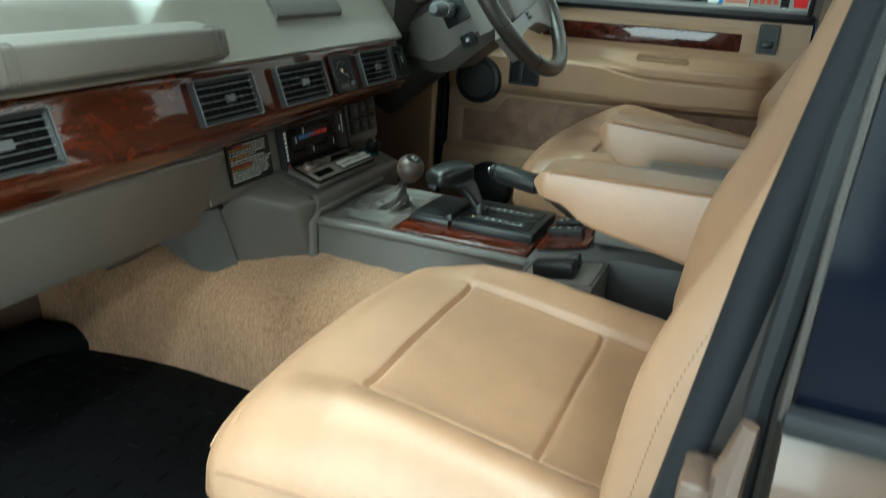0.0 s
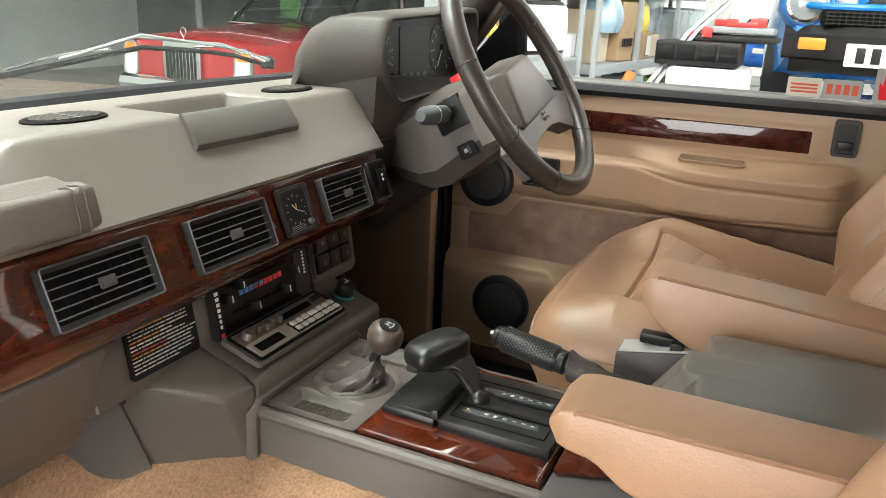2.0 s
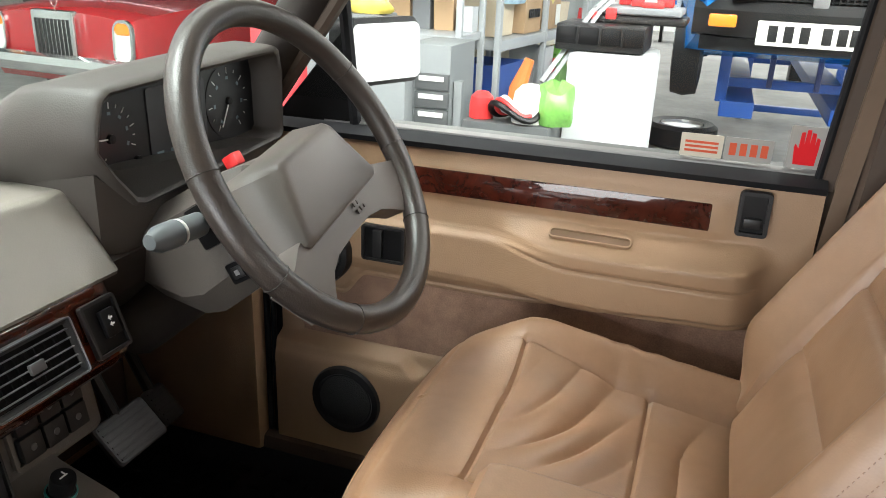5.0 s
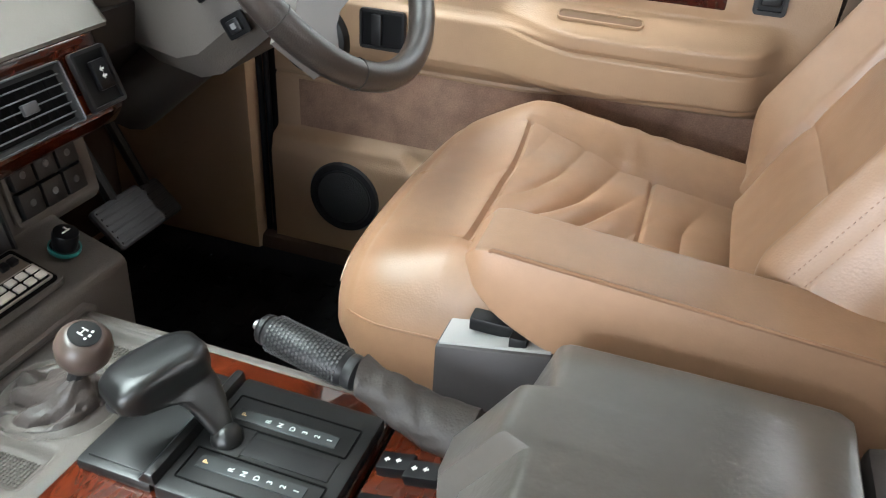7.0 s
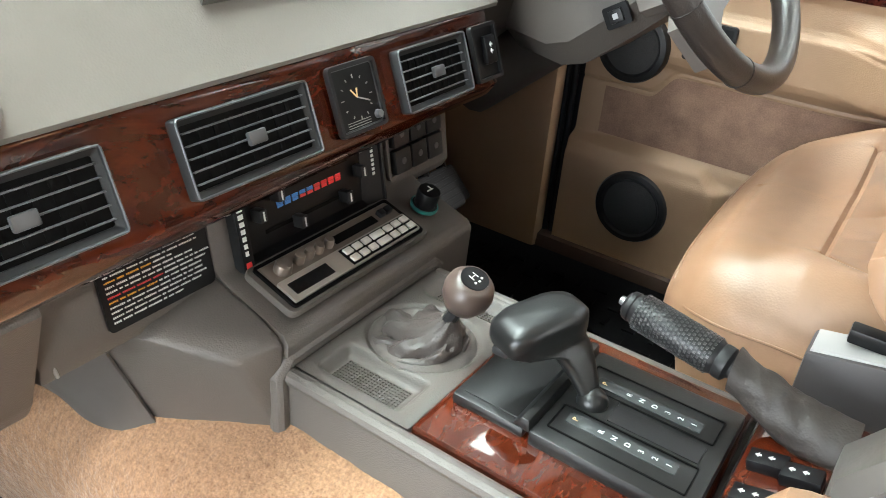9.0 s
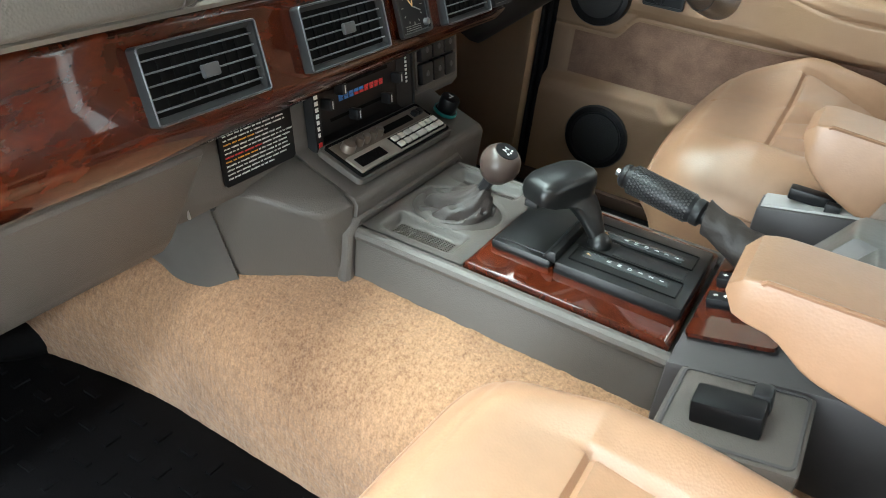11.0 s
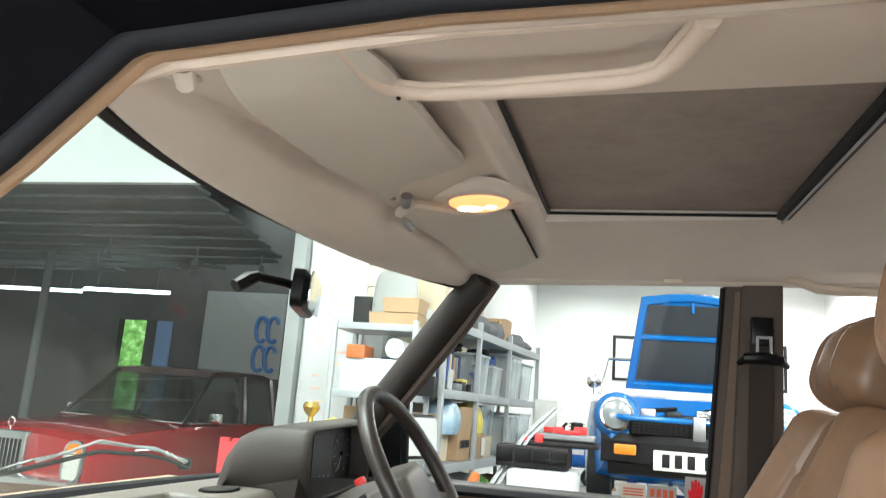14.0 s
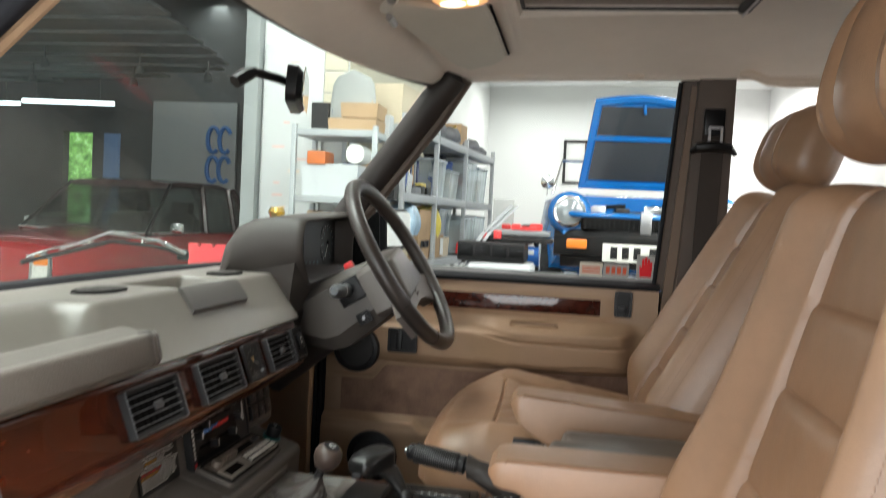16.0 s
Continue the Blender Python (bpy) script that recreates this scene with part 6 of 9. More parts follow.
    for i in range(20):
        for j in range(24):
            an = 2 * math.pi * (j + 0.5 * (i % 2)) / 24
            mm = hm @ Matrix.Rotation(an, 4, "Z") @ Matrix.Translation((0.0178, 0, 0.016 + 0.0037 * i))
            box(b, (0.0, 0, 0), (0.0020, 0.0026, 0.0020), 0, mm)
    tagged(part("grip_studs", b, grip_rubber, hb), kind="stuff")
    b = B()
    rings = []
    p0, p1 = a + ax * 0.106, Vector((-0.315, 0.078, 0.930))
    for i in range(25):
        t = i / 24
        p = p0.lerp(p1, t) + Vector((0, 0, -0.006 * math.sin(math.pi * t)))
        ring = []
        for j in range(40):
            an = 2 * math.pi * j / 40
            fold = abs(math.sin(2.5 * an + 7 * t)) ** 0.5 - 0.7 + 0.7 * (abs(math.sin(1.5 * an - 13 * t + 1)) ** 0.5 - 0.7)
            k = 1 + 0.16 * fold * math.sin(math.pi * min(1.0, 0.1 + t))
            flare = 1 + 0.10 * math.cos(6 * math.pi * t) * math.exp(-6 * t)
            ring.append(p + Vector((0, (0.0165 + 0.010 * t) * k * flare * math.cos(an), (0.0180 + 0.010 * t) * k * flare * math.sin(an))))
        rings.append(ring)
    loft(b, rings)
    part("boot", b, brake_boot, hb, "creased dark leather boot")


console()


# ---- seat belt buckle boxes ----
for by, bx, nm in ((0.165, -0.33, 1), (-0.175, -0.325, -1)):
    ob = thing("belt_buckle", (bx, by, 0.80), "grey plastic seat belt buckle holder beside the seat", "seat belt buckle", "belt buckles")
    dzb = 0.0 if by > 0 else -0.025
    if by < 0:
        b = B()
        prism(b, [(bx - 0.050, 0.80), (bx - 0.050, 0.910), (bx + 0.062, 0.930), (bx + 0.062, 0.80)], -0.226, -0.1195, "y", 0.005)
        part("holder", b, console_plastic, ob)
        tm = basis((bx + 0.006, -0.172, 0.9202), (0, 1, 0), (-0.176, 0, 0.984))
        part("top_plate", made(ring_plate, tm, 0.100, 0.106, 0.008, 0.003, 0.0015), console_dark, ob)
        b = B()
        box(b, (-0.010, 0.004, 0.010), (0.030, 0.056, 0.022), 0.004, tm)
        part("buckle", b, black_plastic, ob, "black buckle")
        b = B()
        box(b, (0.012, -0.018, 0.014), (0.020, 0.016, 0.020), 0.004, tm)
        part("latch", b, dark_plastic, ob)
        continue
    b = B()
    prism(b, [(bx - 0.045, 0.80), (bx - 0.045, 0.965 + dzb), (bx + 0.06, 0.985 + dzb), (bx + 0.06, 0.80)], by - 0.024, by + 0.022, "y", 0.004)
    part("holder", b, console_dark, ob)
    b = B()
    prism(b, [(bx - 0.042, 0.964 + dzb), (bx - 0.042, 0.968 + dzb), (bx + 0.058, 0.987 + dzb), (bx + 0.058, 0.98 + dzb)], by - 0.020, by + 0.018, "y", 0.001)
    part("top_plate", b, buckle_grey, ob)
    b = B()
    box(b, (bx + 0.005, by + 0.004, 0.984 + dzb), (0.05, 0.018, 0.014), 0.003)
    part("release_button", b, black_plastic, ob)
    b = B()
    box(b, (bx + 0.028, by - 0.012, 0.984 + dzb), (0.016, 0.012, 0.012), 0.002)
    part("latch", b, dark_plastic, ob)


# ---- footwells ----
def footwells():
    b = B()

    def f(u, v):
        x = -1.26 + 1.04 * u
        top = Vector((x, -0.104, 0.845 - 0.02 * max(0, u - 0.4)))
        bot = Vector((x, -0.215 - 0.03 * u, 0.618))
        p = top.lerp(bot, v)
        p.y -= 0.050 * math.sin(math.pi * v)
        p.z += 0.042 * math.sin(math.pi * v)
        flare = max(0.0, (-0.92 - x) / 0.34)
        p.y -= 0.10 * flare ** 1.6 * (1 - 0.3 * v)
        n = noise.noise(p * 60) * 0.0018 + noise.noise(p * 160) * 0.0012
        p += Vector((0, -0.7, 0.7)) * n
        return p
    sheet(b, f, span(0, 1, 150), span(0, 1, 60))
    one("carpet", b, carpet, "tan cut pile carpet over the transmission tunnel", "carpet", kind="structure")
    b = B()
    sheet(b, lambda u, v: Vector((-1.275 + 0.08 * v ** 1.3, -0.70 + 0.50 * u, 1.0 - 0.375 * v)), span(0, 1, 30), span(0, 1, 20))
    one("toe_board_carpet", b, carpet, "tan cut pile carpet on the toe board", "carpet", kind="structure")
    # rubber mats with raised cleats
    for y0, y1, x0, nm in ((-0.70, -0.215, -1.19, 1), (0.16, 0.70, -1.19, 2)):
        ob = thing("floor_mat", ((x0 - 0.4) / 2, (y0 + y1) / 2, 0.612), "black ribbed rubber floor mat in the footwell", "floor mat", "rubber mats")
        b = B()
        box(b, ((x0 - 0.25) / 2, (y0 + y1) / 2, 0.618), (-0.25 - x0, y1 - y0, 0.012), 0.004)
        part("sheet", b, rubber_mat, ob)
        b = B()
        for i in range(21):
            for j in range(12):
                xx, yy = x0 + 0.04 + 0.042 * i, y0 + 0.03 + 0.040 * j
                if yy < y1 - 0.02:
                    box(b, (xx, yy, 0.6255), (0.022 if (i + j) % 2 else 0.008, 0.008 if (i + j) % 2 else 0.022, 0.004))
        tagged(part("tread", b, rubber_mat, ob), kind="stuff")
        if nm == 1:
            b = B()
            tube(b, [(-1.16, -0.235, 0.63), (-1.17, -0.31, 0.665), (-1.17, -0.45, 0.68), (-1.16, -0.66, 0.66)], 0.032, 12)
            part("rolled_edge", b, rubber_mat, ob)
    # pedals
    for yy, xx, zz, w, nm in ((0.440, -0.970, 0.800, 0.105, "brake_pedal"), (0.595, -1.04, 0.74, 0.05, "accelerator_pedal")):
        ob = thing(nm, (xx, yy, zz), "grey ribbed metal pedal in the dark footwell", "pedal", "pedals")
        m = basis((xx, yy, zz), (0, 1, 0), (0.72, 0, 0.69))
        b = B()
        plate(b, m, w, 0.072, 0.008, 0.010, (0, 0), 0.003)
        part("pad", b, pedal_grey, ob)
        for k in range(6):
            b = B()
            box(b, (0, -0.027 + 0.011 * k, 0.011), (w - 0.012, 0.004, 0.003), 0.001, m)
            part("rib", b, pedal_grey, ob)
        b = B()
        tube(b, [(xx - 0.01, yy, zz), (xx - 0.08, yy, zz + 0.14), (xx - 0.10, yy, zz + 0.30)], 0.010, 8)
        part("arm", b, dark_plastic, ob)


footwells()


# ---- seats ----
def seat(cy, side, tilt, dz, label, arm_dz=0.0):
    """cy: middle of the seat; side: +1 where the armrest lies towards -y; tilt: lean of the back rest in degrees."""
    st = thing("front_seat", (-0.3, cy, 0.62), label, "car seat", "front seats")
    half, N, M = 0.235, 210, 150

    def inset(u, nose, s):
        """How far the cushion's front corner is drawn in, as a share of its half width."""
        if side < 0:
            return (0.32 if s > 0 else 0.16) * (1 - nose) ** 1.5
        r = 0.095 if s < 0 else 0.060
        d = max(0.0, r - 0.488 * u)
        return (r - math.sqrt(r * r - d * d)) / half
    b = B()
    rings = []
    for i in range(N + 1):
        u = i / N
        x = -0.540 + 0.488 * u
        e = min(1.0, max(0.0, u / 0.16))
        nose = (1 - (1 - e) ** 2.6) ** (1 / 2.6) if side > 0 else (1 - (1 - e) ** 2.3) ** (1 / 2.3)
        top = 0.974 - 0.080 * max(0.0, u - 0.28) ** 0.9 + (0.005 * max(0.0, 1 - u / 0.40) if side > 0 else 0.0)
        ring = []
        for j in range(M + 1):
            s = -1 + 2 * j / M
            edge = (1 - abs(s) ** 6) ** (1 / 2.6)
            y = half * (1 - inset(u, nose, s)) * s
            rise = min(1.0, u / (0.36 if side > 0 and s > 0 else 0.48))
            bol = (0.074 if side > 0 and s > 0 else 0.042) * bump(abs(s), 0.80, 0.19 + (0.26 * max(0.0, 1 - u / 0.55) if side > 0 and s > 0 else 0.0)) * rise * rise * (3 - 2 * rise)
            bol -= 0.006 * (1 - min(1.0, u / 0.30)) * s * s
            behind = 1 / (1 + math.exp(max(-40.0, min(40.0, (-0.404 - x) / 0.004))))
            seam = -0.008 * bump(abs(s), 0.592, 0.013) * behind
            if abs(s) < 0.592:
                seam -= 0.0055 * (bump(x, -0.398, 0.0030) + bump(x, -0.228, 0.0030))
                seam += 0.006 * (1 - (s / 0.592) ** 2)
                if side > 0:
                    q = x * 0.80 - y * 0.60
                    wr = abs(math.sin(80 * q + 1.6 * math.sin(14 * y + 3 * x) + 0.6)) ** 0.6 + 0.3 * math.sin(61 * q + 3)
                    seam += 0.0150 * (wr - 0.6) * bump(x, -0.31, 0.062) * bump(s, 0.10, 0.40)
                    wr = abs(math.sin(55 * (x * 0.95 - y * 0.35) + 1.2 * math.sin(17 * y))) ** 0.6
                    seam += 0.0120 * (wr - 0.6) * bump(x, -0.165, 0.055) * bump(s, -0.05, 0.42)
                seam += 0.0008 * noise.noise(Vector((x * 25, y * 25, cy)))
            elif s * 1 > 0.6 and side > 0:
                seam += 0.0015 * math.sin(150 * x + 20 * y) * bump(x, -0.25, 0.06)
            seam -= 0.0022 * bump(u, 0.085, 0.009) if 0.0 < abs(s) < 0.99 else 0
            z0 = 0.87
            z = z0 + (top + bol + seam - z0) * edge * nose
            ring.append((x, cy + y * side, z + dz))
        low = 0.785
        for s, zz in ((0.998, 0.85), (0.985, low + 0.02), (0.94, low), (0.4, low), (-0.4, low), (-0.94, low), (-0.985, low + 0.02), (-0.998, 0.85)):
            k = 1 - nose
            ring.append((x + 0.17 * k * (1 if zz < 0.84 else 0.35), cy + half * s * (1 - inset(u, nose, s)) * side, zz + (0.05 * k if zz < 0.84 else 0.012 * k) + dz))
        rings.append(ring)
    loft(b, rings)
    part("cushion", b, leather, st, "worn tan leather cushion" if side > 0 else "")
    b = B()
    tube(b, rings[5][4:M - 3], 0.0022, 6)
    part("front_piping", b, leather_pipe, st)
    # piping along the cushion's inner front edge
    for sgn in (-1, 1):
        b = B()
        tube(b, [rings[i][1 if sgn < 0 else M - 1] for i in range(16, N - 20, 5)], 0.0016, 6)
        part("piping", b, leather_pipe, st)
    # back rest
    ti = radians(tilt)
    up, nrm = Vector((math.sin(ti), 0, math.cos(ti))), Vector((-math.cos(ti), 0, math.sin(ti)))
    ax = Vector((-0.081, cy, 0.93) if side > 0 else (-0.080, cy, 0.862))
    b = B()
    rings = []
    H = 0.585 if side > 0 else 0.582
    for i in range(N + 1):
        v = i / N
        h = H * v
        w = 0.248 - 0.055 * v ** 2.2
        e = min(1.0, (1 - v) / 0.10)
        cap = (1 - (1 - e) ** 2.2) ** (1 / 2.2)
        if side > 0:
            r = min(1.0, v / 0.19)
            crest = 0.004 + 0.060 * r * r * (3 - 2 * r) * (1 - 0.15 * v)
        else:
            crest = 0.058 + 0.022 * bump(v, 0.30, 0.18) - 0.03 * max(0.0, (0.12 - v) / 0.12) ** 2
        ring = []
        ins = 0.60 - 0.06 * v
        for j in range(M + 1):
            s = -1 + 2 * j / M
            edge = (1 - abs(s) ** 6) ** (1 / 2.4)
            bol = crest * bump(abs(s), 0.83, 0.17)
            seam = -0.012 * bump(abs(s), ins, 0.012) - 0.0035 * bump(abs(s), 0.905, 0.014)
            if abs(s) < ins:
                for c0, c1 in ((-0.10, 0.130), (0.130, 0.236), (0.236, 0.346), (0.346, 0.442), (0.442, 0.72)):
                    if c0 <= h < c1:
                        p = 2 * (h - c0) / (c1 - c0) - 1
                        seam += 0.013 * (1 - abs(p) ** 6) ** 0.7 * (1 - abs(s / ins) ** 6) ** 0.6 * (0.72 + 0.28 * p) - 0.009
                seam += 0.0007 * noise.noise(Vector((h * 22, s * 7, cy)))
            d = (0.052 + bol + seam) * edge * cap
            ring.append(ax + up * h + nrm * d + Vector((0, w * s * side, 0)))
        for s, bk in ((0.998, 0.0), (0.985, 0.012), (0.9, 0.016), (0.0, 0.018), (-0.9, 0.016), (-0.985, 0.012), (-0.998, 0.0)):
            ring.append(ax + up * h - nrm * (bk * cap) + Vector((0, w * s * side, 0)))
        rings.append(ring)
    loft(b, rings)
    part("backrest", b, leather, st)
    for sgn in (-1, 1):
        b = B()
        j = round((1 + 0.905 * sgn) * M / 2)
        for i in range(8, N - 14, 2):
            for dj in (-1, 1):
                p, q = rings[i][j + dj], rings[i + 1][j + dj]
                tube(b, [p, p.lerp(q, 0.8)], 0.0007, 4)
        part("bolster_stitching", b, leather_pipe, st)
    b = B()
    rings = []
    for i in range(12):
        v = i / 11
        w = (0.248 - 0.055 * v ** 2.2) * 0.97
        rings.append([ax + up * (H * 0.95 * v) - nrm * d + Vector((0, w * s, 0)) for s, d in ((-1.0, 0.010), (1.0, 0.010), (1.0, 0.055), (0.9, 0.075), (-0.9, 0.075), (-1.0, 0.055))])
    loft(b, rings)
    part("back_panel", b, console_plastic, st, "grey plastic seat back")
    # head rest
    b = B()
    top = ax + up * (H - 0.03)
    hc = Vector((0.034, cy, 1.538) if side < 0 else (0.170, cy, 1.540))
    ti = radians(14 if side < 0 else 20)
    up, nrm = Vector((math.sin(ti), 0, math.cos(ti))), Vector((-math.cos(ti), 0, math.sin(ti)))
    rings = []
    for i in range(33):
        t = -math.cos(math.pi * i / 32)
        k = max(0.0, 1 - abs(t) ** (2.6 if t > 0 else 4.0)) ** (1 / 2.3)
        ring = []
        for j in range(72):
            a = 2 * math.pi * j / 72
            c, s_ = math.cos(a), math.sin(a)
            yy = 0.140 * (0.62 + 0.38 * k ** 0.8) * abs(c) ** 0.55 * (1 if c > 0 else -1)
            dd = 0.060 * k * abs(s_) ** 0.75 * (1 if s_ > 0 else -1)
            if s_ > 0:
                dd -= 0.009 * (bump(yy, 0.050, 0.004) + bump(yy, -0.050, 0.004) + bump(yy, 0.085, 0.004) + bump(yy, -0.085, 0.004)) * k
                dd += 0.006 * (bump(yy, 0.085, 0.025) + bump(yy, -0.085, 0.025) + bump(yy, 0, 0.03)) * k
            ring.append(hc + up * ((0.082 if side > 0 else 0.092) * t) + nrm * (dd - 0.006 * t * t) + Vector((0, yy, 0)))
        rings.append(ring)
    loft(b, rings)
    part("headrest", b, leather, st)
    for s in (-1, 1):
        b = B()
        tube(b, [top + Vector((0, 0.05 * s, 0)), hc + Vector((0, 0.05 * s, 0))], 0.0055)
        part("headrest_post", b, dark_plastic, st)
    # arm rest
    b = B()
    ya = cy - (0.262 if side > 0 else 0.250) * side
    rings = []
    dz = arm_dz
    zt = 1.076 + dz
    for i in range(41):
        t = i / 40
        x = -0.356 + 0.36 * t
        e = min(1.0, t / 0.10)
        k = (1 - (1 - e) ** 2.4) ** (1 / 2.4)
        zb = (1.034 - 0.075 * (1 - math.exp(-t / 0.22)) if side > 0 else 1.036 - 0.018 / (1 + math.exp(-(t - 0.15) / 0.02)) - 0.075 * max(0.0, t - 0.1)) + dz
        fall = 0.026 * t if side > 0 else 0.0
        zb, zm = zb - 0.6 * fall, 1.058 + dz - fall
        w = 0.037 * (0.80 + 0.20 * k)
        ring = []
        for yq, zq in rrect(2, 2, 0.13, 5):
            z = zm + (zt - fall + 0.0012 * (1 - yq * yq) - zm) * zq * (0.2 + 0.8 * k) if zq > 0 else zm + (zb - zm) * (-zq) * (0.2 + 0.8 * k)
            ring.append((x, ya + w * yq, z + (0.0018 * yq if zq > 0 else 0.0)))
        rings.append(ring)
    loft(b, rings)
    part("armrest", b, leather, st)
    for sgn in (-1, 1):
        b = B()
        tube(b, [(-0.353 + 0.012 * (k == 0) + 0.345 * k / 16, ya + sgn * 0.0362 * (0.86 if k == 0 else 1.0), 1.0742 + dz - (0.010 if k == 0 else 0) - (0.026 * k / 16 * 0.958 if side > 0 else 0)) for k in range(17)], 0.0023, 6)
        part("armrest_piping", b, leather_pipe, st)
    # base frame
    b = B()
    box(b, (-0.27, cy, 0.67), (0.40, 0.40, 0.11), 0.02)
    part("seat_base", b, dark_plastic, st)
    return st


seat(0.445, 1, 28.0, 0.0, "tan leather driver seat with creased cushion and folded armrest")
seat(-0.437, -1, 15.0, -0.044, "tan leather passenger seat with smooth cushion and folded armrest", -0.002)


# ---- driver's door ----
def sig(t):
    return 1 / (1 + math.exp(-max(-60, min(60, t))))


def driver_door():
    ob = thing("driver_door", (-0.45, 0.78, 0.62), "closed driver door with tan vinyl trim and wood inlay", "car door")

    def ease(t):
        t = min(1.0, max(0.0, t))
        return t * t * (3 - 2 * t)
    # relief of the panel by height: the arm rest, and the plain part ahead of it
    ARM_Z, ARM_D = (1.002, 1.006, 1.012, 1.019, 1.030, 1.070, 1.104, 1.108, 1.111, 1.114, 1.130, 1.1335, 1.137), (0.0, 0.010, 0.030, 0.046, 0.052, 0.057, 0.062, 0.061, 0.057, 0.048, 0.010, 0.003, 0.0)
    PLAIN_Z, PLAIN_D = (1.0, 1.010, 1.022, 1.086, 1.091, 1.096, 1.104), (0.0, 0.007, 0.011, 0.014, 0.013, 0.004, 0.0)

    def f(x, z):
        y = 0.744
        t = ease((x + 0.52) / 0.15)
        end = sig((-0.118 - x) / 0.010)
        wave = 0.004 * math.sin((x + 0.5) * 9)
        arm = float(np.interp(z + wave, ARM_Z, ARM_D)) * end
        plain = float(np.interp(z, PLAIN_Z, PLAIN_D))
        y -= arm * t + plain * (1 - t)
        y -= 0.005 * rounded_step(x, -0.66, -0.165, 0.006) * rounded_step(z, 1.143, 1.197, 0.003)
        # crease under the rail
        zc = 1.093 - 0.014 * t
        y += 0.0045 * bump(z, zc, 0.0032) * sig((-0.115 - x) / 0.006) * (0.3 + 0.7 * t)
        # moulding line below the arm rest
        line = 0.996 + 0.030 * ease((x + 0.48) / 0.3) - 0.042 * (1 - ease((x + 0.760) / 0.045))
        y += 0.004 * bump(z, line, 0.003)
        vel = sig((line - 0.004 - z) / 0.003) * sig((z - 0.858) / 0.003)
        y += 0.006 * vel * sig((x + 0.845) / 0.003)
        pod_top = 0.852 - 0.024 * ease((x + 0.645) / 0.035)
        pod = sig((pod_top - z) / 0.0025)
        y -= 0.024 * pod * sig((-0.600 - x) / 0.006) + 0.006 * sig((0.828 - z) / 0.004)
        return (x, y, z)
    b = B()
    sheet(b, f, span(-0.880, -0.05, 170), span(0.63, 1.222, 260))
    part("trim_panel", b, door_vinyl, ob, "tan moulded vinyl trim panel")
    b = B()

    def g(u, v):
        x = -0.838 + 0.775 * u
        top = 0.988 + 0.030 * ease((x + 0.48) / 0.3) - 0.042 * (1 - ease((x + 0.760) / 0.045))
        z = 0.862 + (top - 0.862) * v
        return (x, 0.7475 + 0.0006 * noise.noise(Vector((x * 80, z * 80, 0))), z)
    sheet(b, g, span(0, 1, 120), span(0, 1, 16))
    part("velour_insert", b, door_velour, ob, "brown velour insert")
    b = B()
    prism(b, [(-0.885, 0.62), (-0.045, 0.62), (-0.045, 1.225), (-0.885, 1.225)], 0.762, 0.83, "y", 0.01)
    part("door_shell", b, body_paint, ob)
    b = B()
    box(b, (-0.415, 0.7425, 1.170), (0.456, 0.011, 0.041), 0.0045)
    part("wood_inlay", b, walnut_dark, ob, "glossy dark wood inlay")
    # pull slot: a flat plate, the shade inside it put in as darker brown
    sm = basis((-0.347, 0.7165, 1.1210), (-1, 0, 0.02), (0, -0.52, 0.85))
    b = B()
    plate(b, sm, 0.116, 0.014, 0.006, 0.0022)
    part("pull_slot", b, pull_shade, ob, "shaded pull slot")
    part("slot_rim", made(ring_plate, sm, 0.120, 0.019, 0.008, 0.0024, 0.0046), door_vinyl, ob)
    # release lever
    hm = basis((-0.676, 0.7295, 1.057), (-1, 0, 0), (0, -1, 0))
    h = part("release_handle", made(plate, hm, 0.068, 0.052, 0.004, 0.004), black_plastic, ob, "black inner door handle")
    part("bezel", made(ring_plate, hm, 0.076, 0.062, 0.006, 0.005, 0.008), dark_plastic, h)
    b = B()
    box(b, (0.008, 0.0, 0.008), (0.016, 0.048, 0.008), 0.002, hm)
    part("lever", b, dark_plastic, h)
    # lock switch
    km = basis((-0.134, 0.739, 1.184), (-1, 0, 0), (0, -1, 0))
    k = part("lock_catch", made(plate, km, 0.030, 0.052, 0.004, 0.004), black_plastic, ob, "dark grey lock catch")
    part("bezel", made(ring_plate, km, 0.042, 0.064, 0.006, 0.006, 0.010), dark_plastic, k)
    b = B()
    box(b, (0, 0.012, 0.008), (0.024, 0.014, 0.010), 0.003, km)
    part("slider", b, dark_plastic, k)
    # window sill, seals and pane
    b = B()
    loft(b, [[(x, 0.738, 1.220), (x, 0.734, 1.229), (x, 0.752, 1.237), (x, 0.772, 1.240), (x, 0.785, 1.23), (x, 0.785, 1.21)] for x in span(-0.90, -0.05, 8)])
    part("window_sill", b, seal_rubber, ob, "black window sill rail")
    b = B()
    loft(b, [[(x, 0.764, 1.2375), (x, 0.765, 1.2415), (x, 0.776, 1.2500), (x, 0.780, 1.2490), (x, 0.780, 1.2375)] for x in span(-0.80, -0.06, 6)])
    part("sill_strip", b, sill_grey, ob, "dull grey metal sill strip")
    b = B()
    pane = [(-0.90, 1.225), (-0.06, 1.225), (-0.035, 1.72), (-0.52, 1.72)]
    vs = [b.verts.new((x, 0.775 - 0.20 * (z - 1.225), z)) for x, z in pane]
    b.faces.new(vs)
    w = part("window_pane", b, glass, ob, smooth=0)
    w.visible_shadow = False
    b = B()
    rows = []
